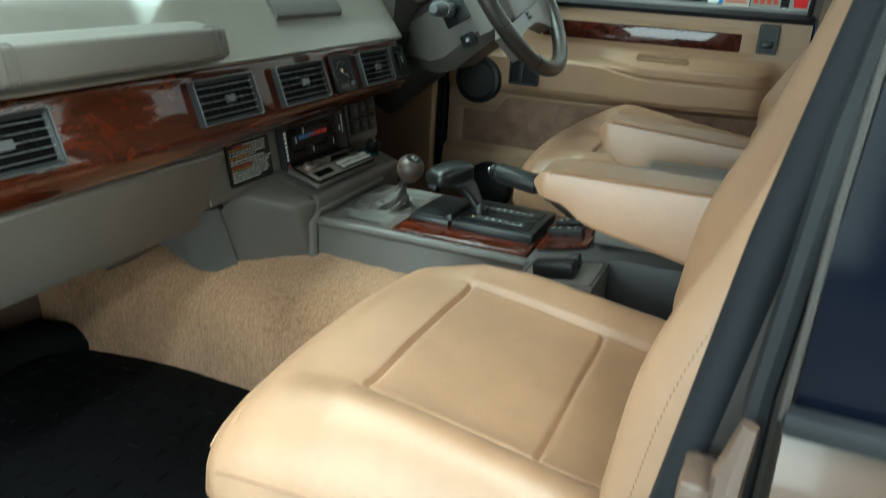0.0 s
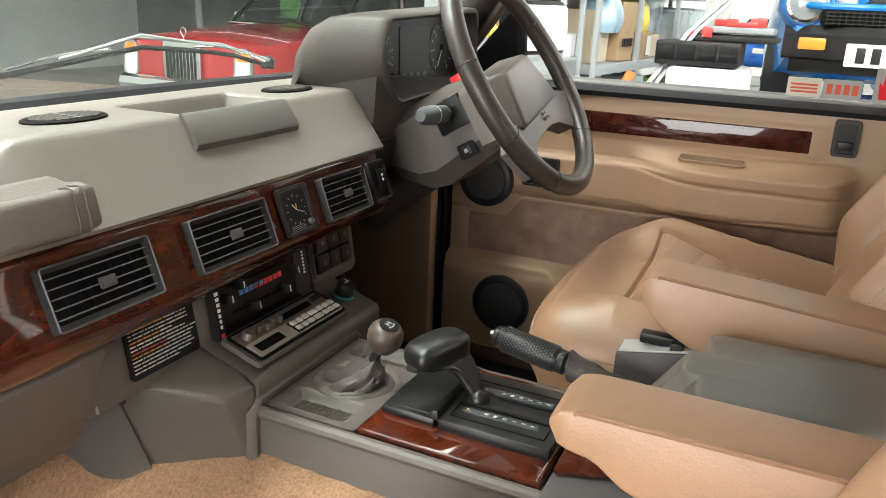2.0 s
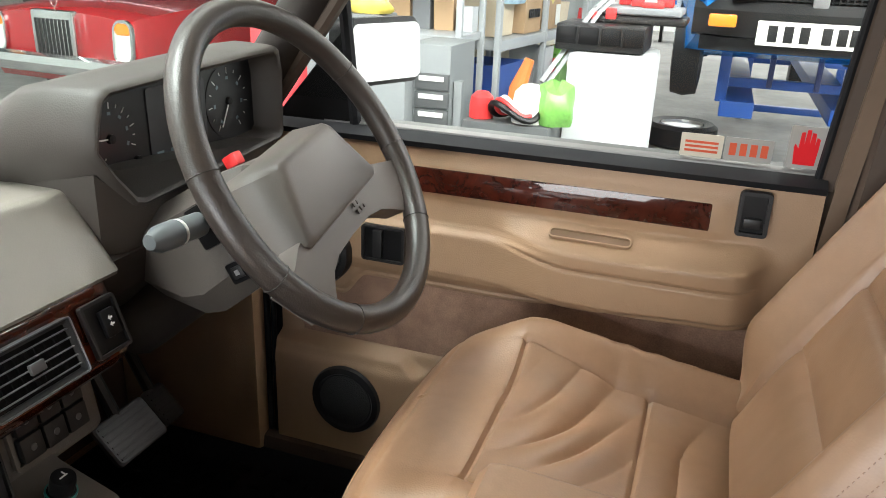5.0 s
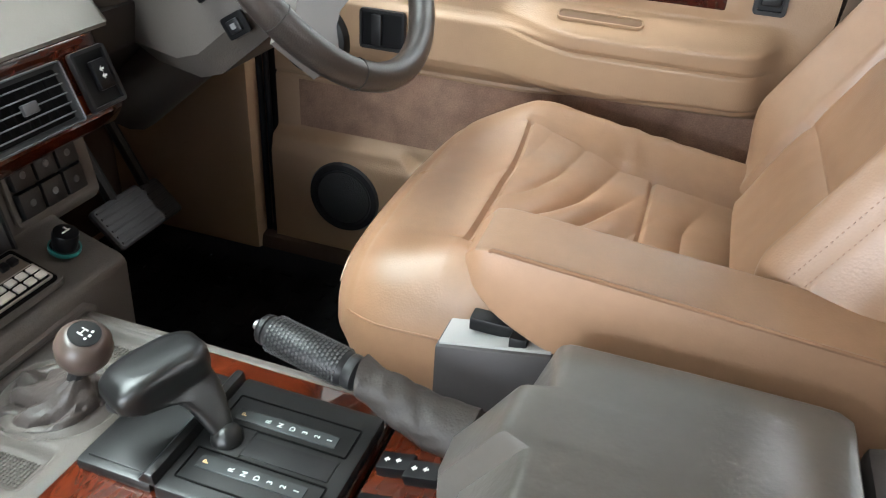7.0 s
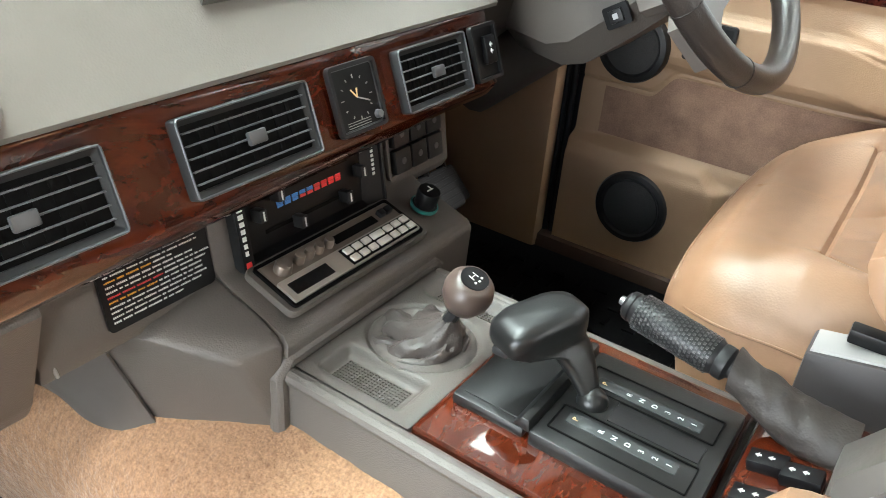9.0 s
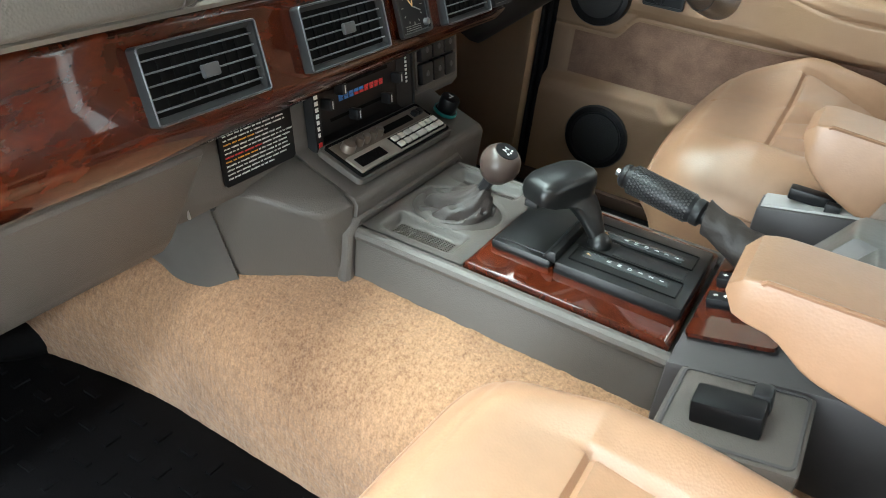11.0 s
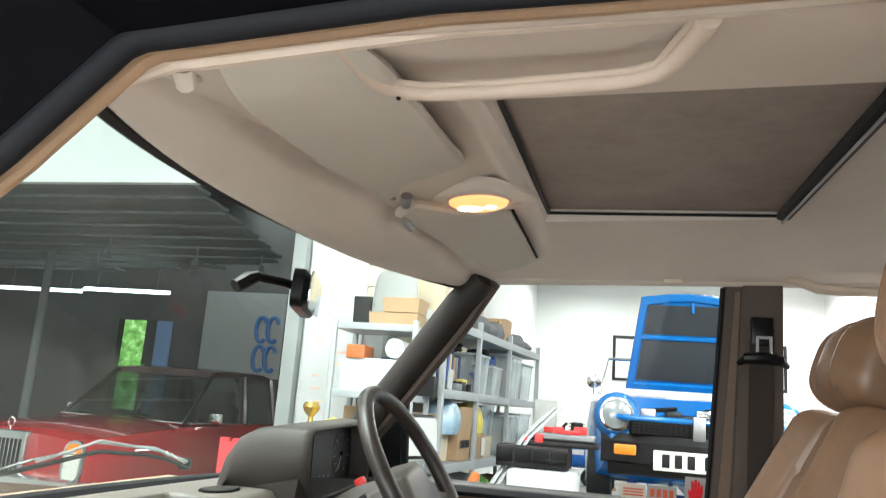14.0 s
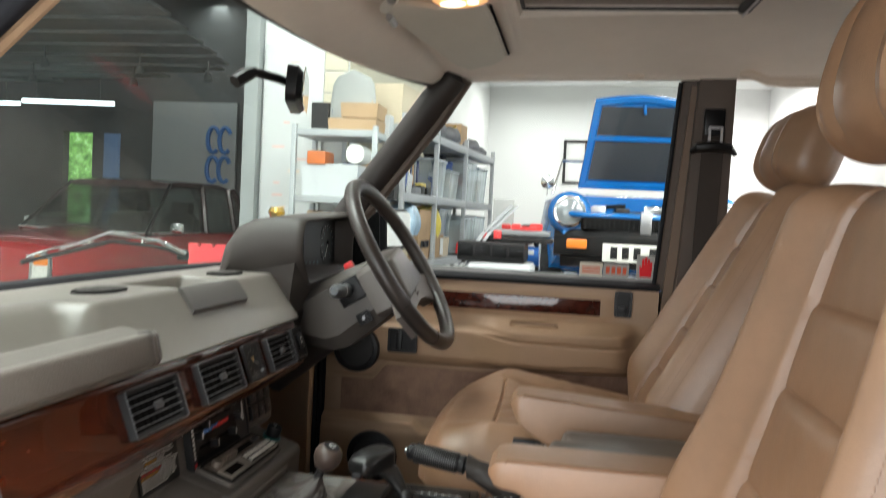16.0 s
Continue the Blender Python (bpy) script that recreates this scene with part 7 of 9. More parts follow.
    for z in span(1.222, 1.715, 6):
        y, x = 0.775 - 0.20 * (z - 1.225), -0.061 + 0.05 * (z - 1.225)
        rows.append([(x, y - 0.012, z), (x + 0.006, y - 0.018, z), (x + 0.046, y - 0.020, z), (x + 0.050, y + 0.012, z), (x, y + 0.012, z)])
    loft(b, rows)
    part("rear_upright", b, pillar_brown, ob, "brown window frame upright")
    b = B()
    tube(b, [(-0.062 + 0.05 * (z - 1.225), 0.763 - 0.20 * (z - 1.225), z) for z in span(1.235, 1.71, 6)], 0.0055, 8)
    part("run_channel", b, seal_rubber, ob)
    b = B()
    tube(b, [(-0.745, 0.770, 1.235), (-0.745, 0.73, 1.43)], 0.010, 8)
    part("quarter_bar", b, seal_rubber, ob)
    b = B()
    prism(b, [(-0.90, 1.225), (-0.75, 1.225), (-0.75, 1.40)], 0.765, 0.772, "y")
    part("mirror_cheek", b, black_plastic, ob)
    # door pocket speakers
    def speaker(c, r, tilt):
        m = basis(c, (1, 0, 0), (0, -1, tilt))
        sp = part("speaker", made(lathe, [(r, -0.01), (r, 0.006), (r * 0.96, 0.011), (r * 0.82, 0.013), (r * 0.76, 0.008), (0.0, 0.010)], m, 40), dark_plastic, ob, "round black speaker grille")
        b = B()
        lathe(b, [(r * 0.74, 0.0095), (r * 0.6, 0.0125), (0.0, 0.0145)], m, 40)
        part("mesh", b, speaker_mesh, sp)
    speaker((-0.740, 0.719, 0.757), 0.066, 0.0)
    speaker((-0.795, 0.7265, 1.028), 0.060, 0.0)
    # stickers on the glass, seen from behind
    m = basis((-0.215, 0.7645, 1.264), (1, 0, 0), (0, -1, -0.2))
    s1 = part("sticker", made(plate, m, 0.056, 0.034, 0.002, 0.0008, (-0.0, 0)), sticker_cream, ob, "pale rectangular window sticker")
    for k in range(3):
        b = B()
        box(b, (0.0, -0.008 + 0.0065 * k, 0.001), (0.044, 0.0035, 0.0004), 0, m)
        part("print_bar", b, sticker_red, s1)
    s2 = part("sticker", made(plate, m, 0.062, 0.034, 0.002, 0.0008, (0.061, 0)), sticker_grey, ob, "grey window sticker with orange print")
    for k in range(4):
        b = B()
        box(b, (0.041 + 0.0135 * k, 0.0, 0.001), (0.009, 0.018, 0.0004), 0.0, m @ Matrix.Rotation(0.0, 4, "Z"))
        part("print_bar", b, sticker_red, s2)
    m2 = basis((-0.083, 0.7625, 1.276), (1, 0, 0), (0, -1, -0.2)) @ Matrix.Diagonal((0.88, 0.88, 1, 1))
    s3 = part("sticker", made(plate, m2, 0.052, 0.068, 0.002, 0.0006), sticker_grey, ob, "square sticker with red hand shape")
    b = B()
    palm = [(-0.015, -0.028), (0.015, -0.028), (0.0165, 0.0), (0.0165, 0.015), (0.0115, 0.018), (0.0105, 0.004), (0.0095, 0.024), (0.004, 0.025), (0.003, 0.006), (0.002, 0.029), (-0.0035, 0.029), (-0.0045, 0.006), (-0.0055, 0.025), (-0.011, 0.024), (-0.0115, -0.002), (-0.0165, 0.006), (-0.018, 0.0)]
    prism(b, palm, 0.0008, 0.0013, "z", 0, m2)
    part("red_shape", b, sticker_hand, s3)
    # outside mirror
    dm = thing("door_mirror", (-0.76, 0.92, 1.26), "black outside door mirror on the driver door", "mirror")
    mm = basis((-0.765, 0.93, 1.335), (0.30, 0.95, 0), (0.90, -0.42, 0.05))
    b = B()
    plate(b, mm @ Matrix.Translation((0, 0, -0.045)), 0.175, 0.115, 0.02, 0.05, (0, 0), 0.012)
    part("housing", b, black_plastic, dm)
    b = B()
    plate(b, mm @ Matrix.Translation((0, 0, 0.0055)), 0.155, 0.097, 0.014, 0.0015)
    part("mirror_glass", b, mirror_mat, dm)
    b = B()
    tube(b, [(-0.80, 0.78, 1.27), (-0.79, 0.84, 1.29)], 0.02, 10)
    part("arm", b, black_plastic, dm)
    return ob


driver_door()


def seat_belt():
    ob = thing("seat_belt", (0.03, 0.68, 1.2), "dark brown seat belt hanging on the centre pillar", "seat belt")
    b = B()
    loft(b, [[(0.010, y, z), (0.058, y, z), (0.058, y - 0.003, z), (0.010, y - 0.003, z)] for z, y in ((1.60, 0.628), (1.5, 0.640), (1.35, 0.668), (1.15, 0.693), (0.95, 0.70))])
    part("webbing", b, belt_brown, ob)
    b = B()
    box(b, (0.034, 0.628, 1.615), (0.045, 0.02, 0.06), 0.006)
    part("guide", b, black_plastic, ob)
    b = B()
    ring_plate(b, basis((0.036, 0.617, 1.580), (1, 0, 0), (0, -1, 0)), 0.032, 0.05, 0.004, 0.006, 0.004)
    part("tongue", b, steel, ob)
    b = B()
    tube(b, [(-0.012, 0.628, 1.548), (0.0, 0.615, 1.558), (0.034, 0.610, 1.560), (0.068, 0.615, 1.556), (0.082, 0.628, 1.545)], [0.006, 0.011, 0.013, 0.011, 0.006], 10)
    part("tongue_cover", b, black_plastic, ob)


seat_belt()


def wipers():
    for pts in ([(-1.075, 0.40, 1.262), (-1.055, 0.25, 1.296), (-1.045, 0.06, 1.312), (-1.045, -0.04, 1.300), (-1.05, -0.17, 1.284)], [(-1.045, -0.30, 1.250), (-1.02, -0.42, 1.272), (-1.00, -0.55, 1.280), (-0.98, -0.66, 1.276)]):
        ob = thing("windscreen_wiper", pts[0], "silver grey windscreen wiper resting on the glass", "wiper", "windscreen wipers")
        pv = [Vector(p) for p in pts]

        def at(t):
            k = min(len(pv) - 2, int(t * (len(pv) - 1)))
            return pv[k].lerp(pv[k + 1], t * (len(pv) - 1) - k)
        b = B()
        tube(b, [at(0.05 * k) + Vector((-0.030, 0, 0.004)) for k in range(11)], [0.0065 - 0.0004 * k for k in range(11)], 8, flat=0.6)
        part("arm", b, steel, ob)
        b = B()
        lathe(b, [(0.0, -0.012), (0.012, -0.010), (0.013, 0.006), (0.008, 0.012), (0.0, 0.013)], Matrix.Translation(at(0) + Vector((-0.034, 0, 0))), 18)
        part("pivot_cap", b, black_plastic, ob)
        b = B()
        tube(b, [at(0.18 + 0.064 * k) + Vector((-0.018, 0, 0.008 - 0.010 * abs(k - 5) / 5)) for k in range(11)], 0.0024, 6)
        part("bridge", b, steel, ob)
        for t0, t1 in ((0.06, 0.36), (0.64, 0.96)):
            b = B()
            tube(b, [at(t0 + (t1 - t0) * k / 6) + Vector((-0.018, 0, -0.003 + 0.005 * math.sin(math.pi * k / 6))) for k in range(7)], 0.0019, 6)
            part("claw", b, chrome, ob)
        b = B()
        tube(b, [at(0.02 + 0.096 * k) + Vector((-0.018, 0, -0.009)) for k in range(11)], 0.0023, 6, flat=1.7)
        part("blade", b, seal_grey, ob)


wipers()


# ---- workshop surroundings ----
def shell_car(name, label, paint, pose_m, L, W, roof_h, saloon=True):
    """A parked car: lofted body, glasshouse, lamps, grille, bumper and wheels. Its nose points to -y at y = 0."""
    ob = thing(name, (0, 0, 0), label, "car")

    def sec(y, w, lo, hi, crown, n=7):
        pts = []
        for k in range(n):
            t = -1 + 2 * k / (n - 1)
            pts.append((w * t * (1 - 0.04 * abs(t) ** 3), y, hi + crown * (1 - t * t)))
        return pts + [(w, y, hi - 0.06), (w * 1.02, y, (lo + hi) / 2), (w * 0.97, y, lo), (-w * 0.97, y, lo), (-w * 1.02, y, (lo + hi) / 2), (-w, y, hi - 0.06)]
    h = W / 2
    b = B()
    loft(b, [sec(0.0, h * 0.93, 0.36, 0.80, 0.05), sec(0.06, h * 0.97, 0.30, 0.83, 0.06), sec(0.5, h, 0.26, 0.87, 0.06), sec(1.35, h, 0.24, 0.93, 0.05), sec(2.6, h, 0.24, 0.95, 0.02), sec(L - 1.0, h, 0.26, 0.94, 0.03), sec(L - 0.2, h * 0.97, 0.32, 0.90, 0.03), sec(L, h * 0.9, 0.4, 0.84, 0.02)])
    part("body", b, paint, ob)
    if saloon:
        b = B()
        rows = []
        for y, w, z in ((2.04, 0.66, roof_h - 0.03), (2.2, 0.67, roof_h - 0.008), (2.5, 0.67, roof_h), (3.1, 0.67, roof_h), (L - 1.3, 0.64, roof_h - 0.04)):
            rows.append([(-w, y, min(z, roof_h) - 0.0), (-w * 0.6, y, z + 0.02), (w * 0.6, y, z + 0.02), (w, y, z), (w, y, z - 0.05), (-w, y, z - 0.05)])
        loft(b, rows)
        part("roof", b, shaded_roof, ob, "red roof, its colour darkened for the dim bay")
        b = B()
        loft(b, [[(-0.78, 1.42, 0.95), (0.78, 1.42, 0.95), (0.78, L - 0.8, 0.95), (-0.78, L - 0.8, 0.95)], [(-0.645, 2.08, roof_h - 0.05), (0.645, 2.08, roof_h - 0.05), (0.63, L - 1.3, roof_h - 0.06), (-0.63, L - 1.3, roof_h - 0.06)]])
        part("glasshouse", b, saloon_glass, ob, "tinted windows")
        b = B()
        tube(b, [(-0.79, 1.40, 0.965), (-0.655, 2.05, roof_h - 0.035), (0.655, 2.05, roof_h - 0.035), (0.79, 1.40, 0.965)], 0.010, 6, closed=True)
        part("screen_trim", b, chrome, ob)
        for x in (-0.36, 0.36):
            b = B()
            loft(b, [[(x - w, 2.62 + dy, z), (x + w, 2.62 + dy, z), (x + w, 2.74 + dy, z), (x - w, 2.74 + dy, z)] for w, dy, z in ((0.24, 0.0, 0.90), (0.23, 0.05, 1.10), (0.12, 0.08, 1.16), (0.12, 0.10, 1.28))])
            part("seat_back", b, dark_plastic, ob)
        for s in (-1, 1):
            for y0, y1 in ((2.05, 1.42), (2.72, 2.62), (3.35, 3.32), (L - 1.3, L - 0.85)):
                b = B()
                tube(b, [(0.655 * s, y0, roof_h - 0.04), (0.79 * s, y1, 0.955)], 0.022 if y0 < 2.5 else 0.035, 6)
                part("pillar", b, shaded_roof if y0 > 2.5 else seal_rubber, ob)
            b = B()
            tube(b, [(0.80 * s, 1.5, 0.96), (0.80 * s, L - 0.8, 0.96)], 0.012, 6)
            part("waist_strip", b, chrome, ob)
            b = B()
            hm = basis((0.735 * s, -0.005, 0.655), (1, 0, 0), (0, -1, 0.06))
            ring_plate(b, hm, 0.215, 0.335, 0.09, 0.022, 0.030)
            hl = part("headlamp", b, chrome, ob, "tall upright headlamp in a chrome rim")
            b = B()
            plate(b, hm, 0.18, 0.30, 0.075, 0.020, (0, 0), 0.008)
            part("lens", b, lamp_pale, hl)
            b = B()
            plate(b, hm, 0.165, 0.085, 0.03, 0.027, (0, 0.098), 0.006)
            part("indicator", b, amber, hl)
            b = B()
            box(b, (0.95 * s, 1.75, 1.02), (0.16, 0.06, 0.10), 0.03)
            part("door_mirror", b, chrome, ob)
        b = B()
        box(b, (0, -0.03, 0.66), (0.50, 0.08, 0.40), 0.03)
        g = part("grille", b, chrome, ob, "chrome radiator grille")
        for k in range(9):
            b = B()
            box(b, (-0.184 + 0.046 * k, -0.072, 0.64), (0.026, 0.012, 0.31), 0.004)
            part("bar", b, dark_plastic, g)
        b = B()
        tube(b, [(0, -0.02, 0.855), (0, -0.02, 0.885)], 0.006, 6)
        tube(b, [(0.035 * math.cos(a), -0.02, 0.92 + 0.035 * math.sin(a)) for a in (2 * math.pi * k / 20 for k in range(20))], 0.006, 6, closed=True)
        part("bonnet_ornament", b, chrome, ob)
        b = B()
        tube(b, [(-0.86, 0.12, 0.45), (-0.80, -0.08, 0.45), (0.80, -0.08, 0.45), (0.86, 0.12, 0.45)], 0.06, 8, flat=1.3)
        part("bumper", b, chrome, ob)
        b = B()
        tube(b, [(-0.55, 1.36, 0.985), (0.05, 1.40, 1.0), (0.1, 1.40, 1.0), (0.6, 1.36, 0.985)], 0.008, 6)
        part("wiper", b, dark_plastic, ob)
    for s in (-1, 1):
        for y in (0.78, L - 0.95):
            b = B()
            lathe(b, [(0.0, -0.09), (0.2, -0.09), (0.29, -0.08), (0.31, 0.0), (0.29, 0.08), (0.2, 0.09), (0.0, 0.07)], basis((0.76 * s * W / 1.75, y, 0.31), (0, 1, 0), (s, 0, 0)), 24)
            wl = part("wheel", b, seal_rubber, ob)
    ob.matrix_basis = pose_m
    for o in ob.children_recursive:
        o.matrix_parent_inverse = Matrix.Identity(4)
    return ob


shell_car("saloon_car", "dark red saloon car with chrome grille parked facing out", red_paint, pose(-5.6, 5.0, 0, 0, 0, -4) @ Matrix.Diagonal((1, 1, 1.10, 1)), 4.75, 1.80, 1.50)


def roadster():
    """Small open two seater on a lift, bonnet up."""
    X, Y, Z = 0.19, 3.78, 0.80
    ob = thing("roadster", (X, Y, Z), "bright blue classic roadster with raised bonnet on a lift", "car")

    def V(x, y, z):
        return (X + x, Y + y, Z + z)
    b = B()

    def ring(y, w, fz, hz, lo):
        """Body section: wings at fz, bonnet opening at hz."""
        return [V(-w, y, lo), V(-w * 1.02, y, (lo + fz) / 2), V(-w * 0.97, y, fz - 0.04), V(-w * 0.84, y, fz), V(-w * 0.70, y, fz - 0.03), V(-w * 0.60, y, hz), V(w * 0.60, y, hz), V(w * 0.70, y, fz - 0.03), V(w * 0.84, y, fz), V(w * 0.97, y, fz - 0.04), V(w * 1.02, y, (lo + fz) / 2), V(w, y, lo)]
    loft(b, [ring(0.10, 0.50, 0.70, 0.60, 0.45), ring(0.20, 0.56, 0.76, 0.62, 0.33), ring(0.45, 0.62, 0.78, 0.56, 0.24), ring(0.80, 0.68, 0.78, 0.55, 0.22), ring(1.12, 0.69, 0.78, 0.58, 0.22)])
    part("front_wings", b, blue_paint, ob)
    b = B()
    loft(b, [ring(1.12, 0.69, 0.79, 0.80, 0.20), ring(1.3, 0.69, 0.79, 0.82, 0.20), ring(2.4, 0.69, 0.76, 0.76, 0.20), ring(3.3, 0.60, 0.70, 0.72, 0.3), ring(3.45, 0.55, 0.62, 0.64, 0.36)])
    part("rear_body", b, blue_paint, ob)
    # moulded dark bumper
    b = B()
    rows = []
    for k in range(13):
        t = -1 + k / 6
        y = 0.0 + 0.20 * abs(t) ** 2.5
        x = 0.565 * t
        rows.append([V(x, y + 0.02, 0.36), V(x, y - 0.05, 0.38), V(x, y - 0.06, 0.50), V(x, y - 0.02, 0.545), V(x, y + 0.08, 0.55), V(x, y + 0.10, 0.36)])
    loft(b, rows)
    part("bumper", b, dark_plastic, ob, "thick dark rubber bumper")
    b = B()
    loft(b, [[V(-0.52, 0.14, z), V(-0.42, y, z), V(0.42, y, z), V(0.52, 0.14, z), V(0.52, 0.5, z), V(-0.52, 0.5, z)] for z, y in ((0.30, 0.12), (0.33, 0.06), (0.37, 0.03))])
    part("valance", b, dark_plastic, ob)
    b = B()
    box(b, V(0, 0.03, 0.585), (0.80, 0.05, 0.085), 0.02)
    g = part("grille", b, slot_black, ob)
    b = B()
    for k in range(26):
        box(b, V(-0.37 + 0.03 * k, -0.002, 0.585), (0.006, 0.008, 0.07))
    for k in range(4):
        box(b, V(0, -0.001, 0.558 + 0.018 * k), (0.76, 0.008, 0.005))
    tagged(part("grille_mesh", b, dark_plastic, g), kind="stuff")
    b = B()
    box(b, V(0, -0.02, 0.60), (0.07, 0.03, 0.14), 0.008)
    part("badge_plate", b, steel, g)
    b = B()
    tube(b, [V(-0.5, 0.10, 0.645), V(-0.4, 0.02, 0.64), V(0.4, 0.02, 0.64), V(0.5, 0.10, 0.645)], 0.018, 8)
    part("nose_panel", b, blue_paint, ob)
    for s in (-1, 1):
        m = basis(V(0.475 * s, 0.10, 0.655), (1, 0, 0), (0, -1, 0.05))
        b = B()
        lathe(b, [(0.105, -0.08), (0.110, 0.0), (0.103, 0.018), (0.094, 0.020)], m, 28)
        hd = part("headlamp", b, chrome, ob, "round headlamp with chrome rim")
        b = B()
        lathe(b, [(0.094, 0.016), (0.07, 0.028), (0.035, 0.035), (0.0, 0.037)], m, 28)
        part("lens", b, lamp_glass, hd)
        b = B()
        lathe(b, [(0.145, -0.10), (0.135, -0.03), (0.112, 0.004)], m, 28)
        part("lamp_cowl", b, blue_paint, ob)
        b = B()
        box(b, V(0.42 * s, -0.055, 0.455), (0.13, 0.04, 0.06), 0.012)
        part("indicator", b, amber, ob)
        for y in (0.62, 2.75):
            b = B()
            lathe(b, [(0.0, -0.08), (0.18, -0.08), (0.26, -0.07), (0.275, 0.0), (0.26, 0.07), (0.18, 0.08), (0.0, 0.06)], basis(V(0.58 * s, y, 0.26), (0, 1, 0), (s, 0, 0)), 24)
            part("wheel", b, seal_rubber, ob)
    # number plate: plain bars
    b = B()
    box(b, V(0.0, -0.085, 0.410), (0.52, 0.012, 0.112), 0.004)
    pl = part("number_plate", b, plate_white, ob, "white plate with plain dark bars")
    for x in (-0.19, -0.12, -0.05, 0.045, 0.11, 0.165, 0.215):
        b = B()
        box(b, V(x, -0.0925, 0.410), (0.042, 0.003, 0.076), 0.002)
        part("bar", b, dark_plastic, pl)
    # raised bonnet, seen from below
    hin, top = Vector(V(0, 1.10, 0.86)), Vector(V(0, 0.80, 1.53))
    ax = (top - hin)
    nrm = Vector((0, -ax.z, ax.y)).normalized()
    bm_ = basis(hin + ax * 0.5, (1, 0, 0), nrm)
    lng = ax.length
    def lid(k, v0=None, v1=None):
        """Outline of the bonnet shrunk by k, or the part of it between two heights."""
        lo, hi = (-lng / 2 + k, lng / 2 - k) if v0 is None else (v0, v1)
        half = lambda v: 0.425 - 0.095 * (v / lng + 0.5) - k
        crown = 0.035 if v0 is None else 0.0
        return [(-half(lo), lo), (half(lo), lo), (half(hi), hi - crown), (half(hi) * 0.5, hi - crown * 0.3), (0, hi), (-half(hi) * 0.5, hi - crown * 0.3), (-half(hi), hi - crown)]
    b = B()
    prism(b, lid(0.0), -0.024, 0.0, "z", 0.004, bm_)
    bn = part("bonnet", b, blue_paint, ob, "raised blue bonnet with dark padding")
    b = B()
    loft(b, [[bm_ @ Vector((x, y, z)) for x, y in q] for q, z in ((lid(0.0), 0.0), (lid(0.004), 0.016), (lid(0.045), 0.018), (lid(0.055), 0.002))], cap=False)
    part("bonnet_frame", b, blue_paint, bn)
    b = B()
    box(b, (0, 0.04, 0.012), (0.66, 0.035, 0.016), 0.006, bm_)
    part("cross_rib", b, blue_paint, bn)
    for v0, v1 in ((-lng / 2 + 0.075, 0.018), (0.062, lng / 2 - 0.085)):
        b = B()
        prism(b, lid(0.062, v0, v1), 0.0, 0.010, "z", 0.003, bm_)
        part("padding", b, pad_grey, bn)
    b = B()
    tube(b, [bm_ @ Vector((0.02, lng / 2 - 0.06, 0.018)), bm_ @ Vector((0.03, lng / 2 - 0.13, 0.03))], 0.012, 8)
    part("catch", b, blue_paint, bn)
    # engine
    eng = part("engine", made(box, V(-0.02, 0.65, 0.60), (0.34, 0.5, 0.16), 0.03), dark_plastic, ob, "dark engine with metal fittings")
    for x, y, z, s, mt in ((-0.28, 0.42, 0.66, (0.10, 0.12, 0.10), steel), (0.10, 0.48, 0.68, (0.16, 0.10, 0.08), chrome), (0.26, 0.60, 0.66, (0.12, 0.18, 0.12), white_metal), (-0.12, 0.40, 0.67, (0.10, 0.08, 0.06), dark_plastic), (0.02, 0.34, 0.63, (0.36, 0.03, 0.06), dark_plastic)):
        b = B()
        box(b, V(x, y, z), s, 0.02)
        part("fitting", b, mt, eng)
    for s in (-1, 1):
        b = B()
        tube(b, [V(0.24 * s, 0.42, 0.70), V(0.1 * s, 0.6, 0.72), V(0.15 * s, 0.85, 0.70)], 0.014, 8)
        part("hose", b, black_plastic, eng)
    # windscreen frame and mirror
    b = B()
    tube(b, [V(-0.62, 1.35, 0.82), V(-0.56, 1.52, 1.10), V(0.56, 1.52, 1.10), V(0.62, 1.35, 0.82)], 0.012, 8)
    part("windscreen_frame", b, chrome, ob)
    b = B()
    lathe(b, [(0.0, 0.0), (0.05, 0.004), (0.055, 0.02), (0.0, 0.03)], basis(V(-0.66, 1.2, 0.90), (1, 0, 0), (0, -1, 0)), 16)
    tube(b, [V(-0.66, 1.2, 0.80), V(-0.66, 1.2, 0.90)], 0.006, 6)
    part("wing_mirror", b, chrome, ob)
    # lift below it
    lf = thing("car_lift", (0.5, 6.2, 0.0), "blue steel mobile car lift frame on castors", "car lift")
    for x in (-0.09, 0.47):
        b = B()
        box(b, (x, 6.4, 0.76), (0.18, 4.4, 0.09), 0.01)
        part("runway", b, lift_blue, lf)
    for x in (0.06, 1.02):
        for y in (8.35, 8.95):
            b = B()
            box(b, (x, y, 0.41), (0.09, 0.09, 0.66), 0.01)
            part("leg", b, lift_blue, lf)
            b = B()
            lathe(b, [(0.0, -0.02), (0.045, -0.02), (0.05, 0.0), (0.045, 0.02), (0.0, 0.02)], basis((x, y, 0.05), (0, 1, 0), (1, 0, 0)), 16)
            part("castor", b, dark_plastic, lf)
    for z in (0.13, 0.62):
        b = B()
        box(b, (0.54, 8.35, z), (1.0, 0.07, 0.07), 0.01)
        part("cross_beam", b, lift_blue, lf)
    b = B()
    box(b, (0.54, 8.4, 0.55), (0.16, 0.3, 0.30), 0.02)
    part("jack", b, dark_plastic, lf)
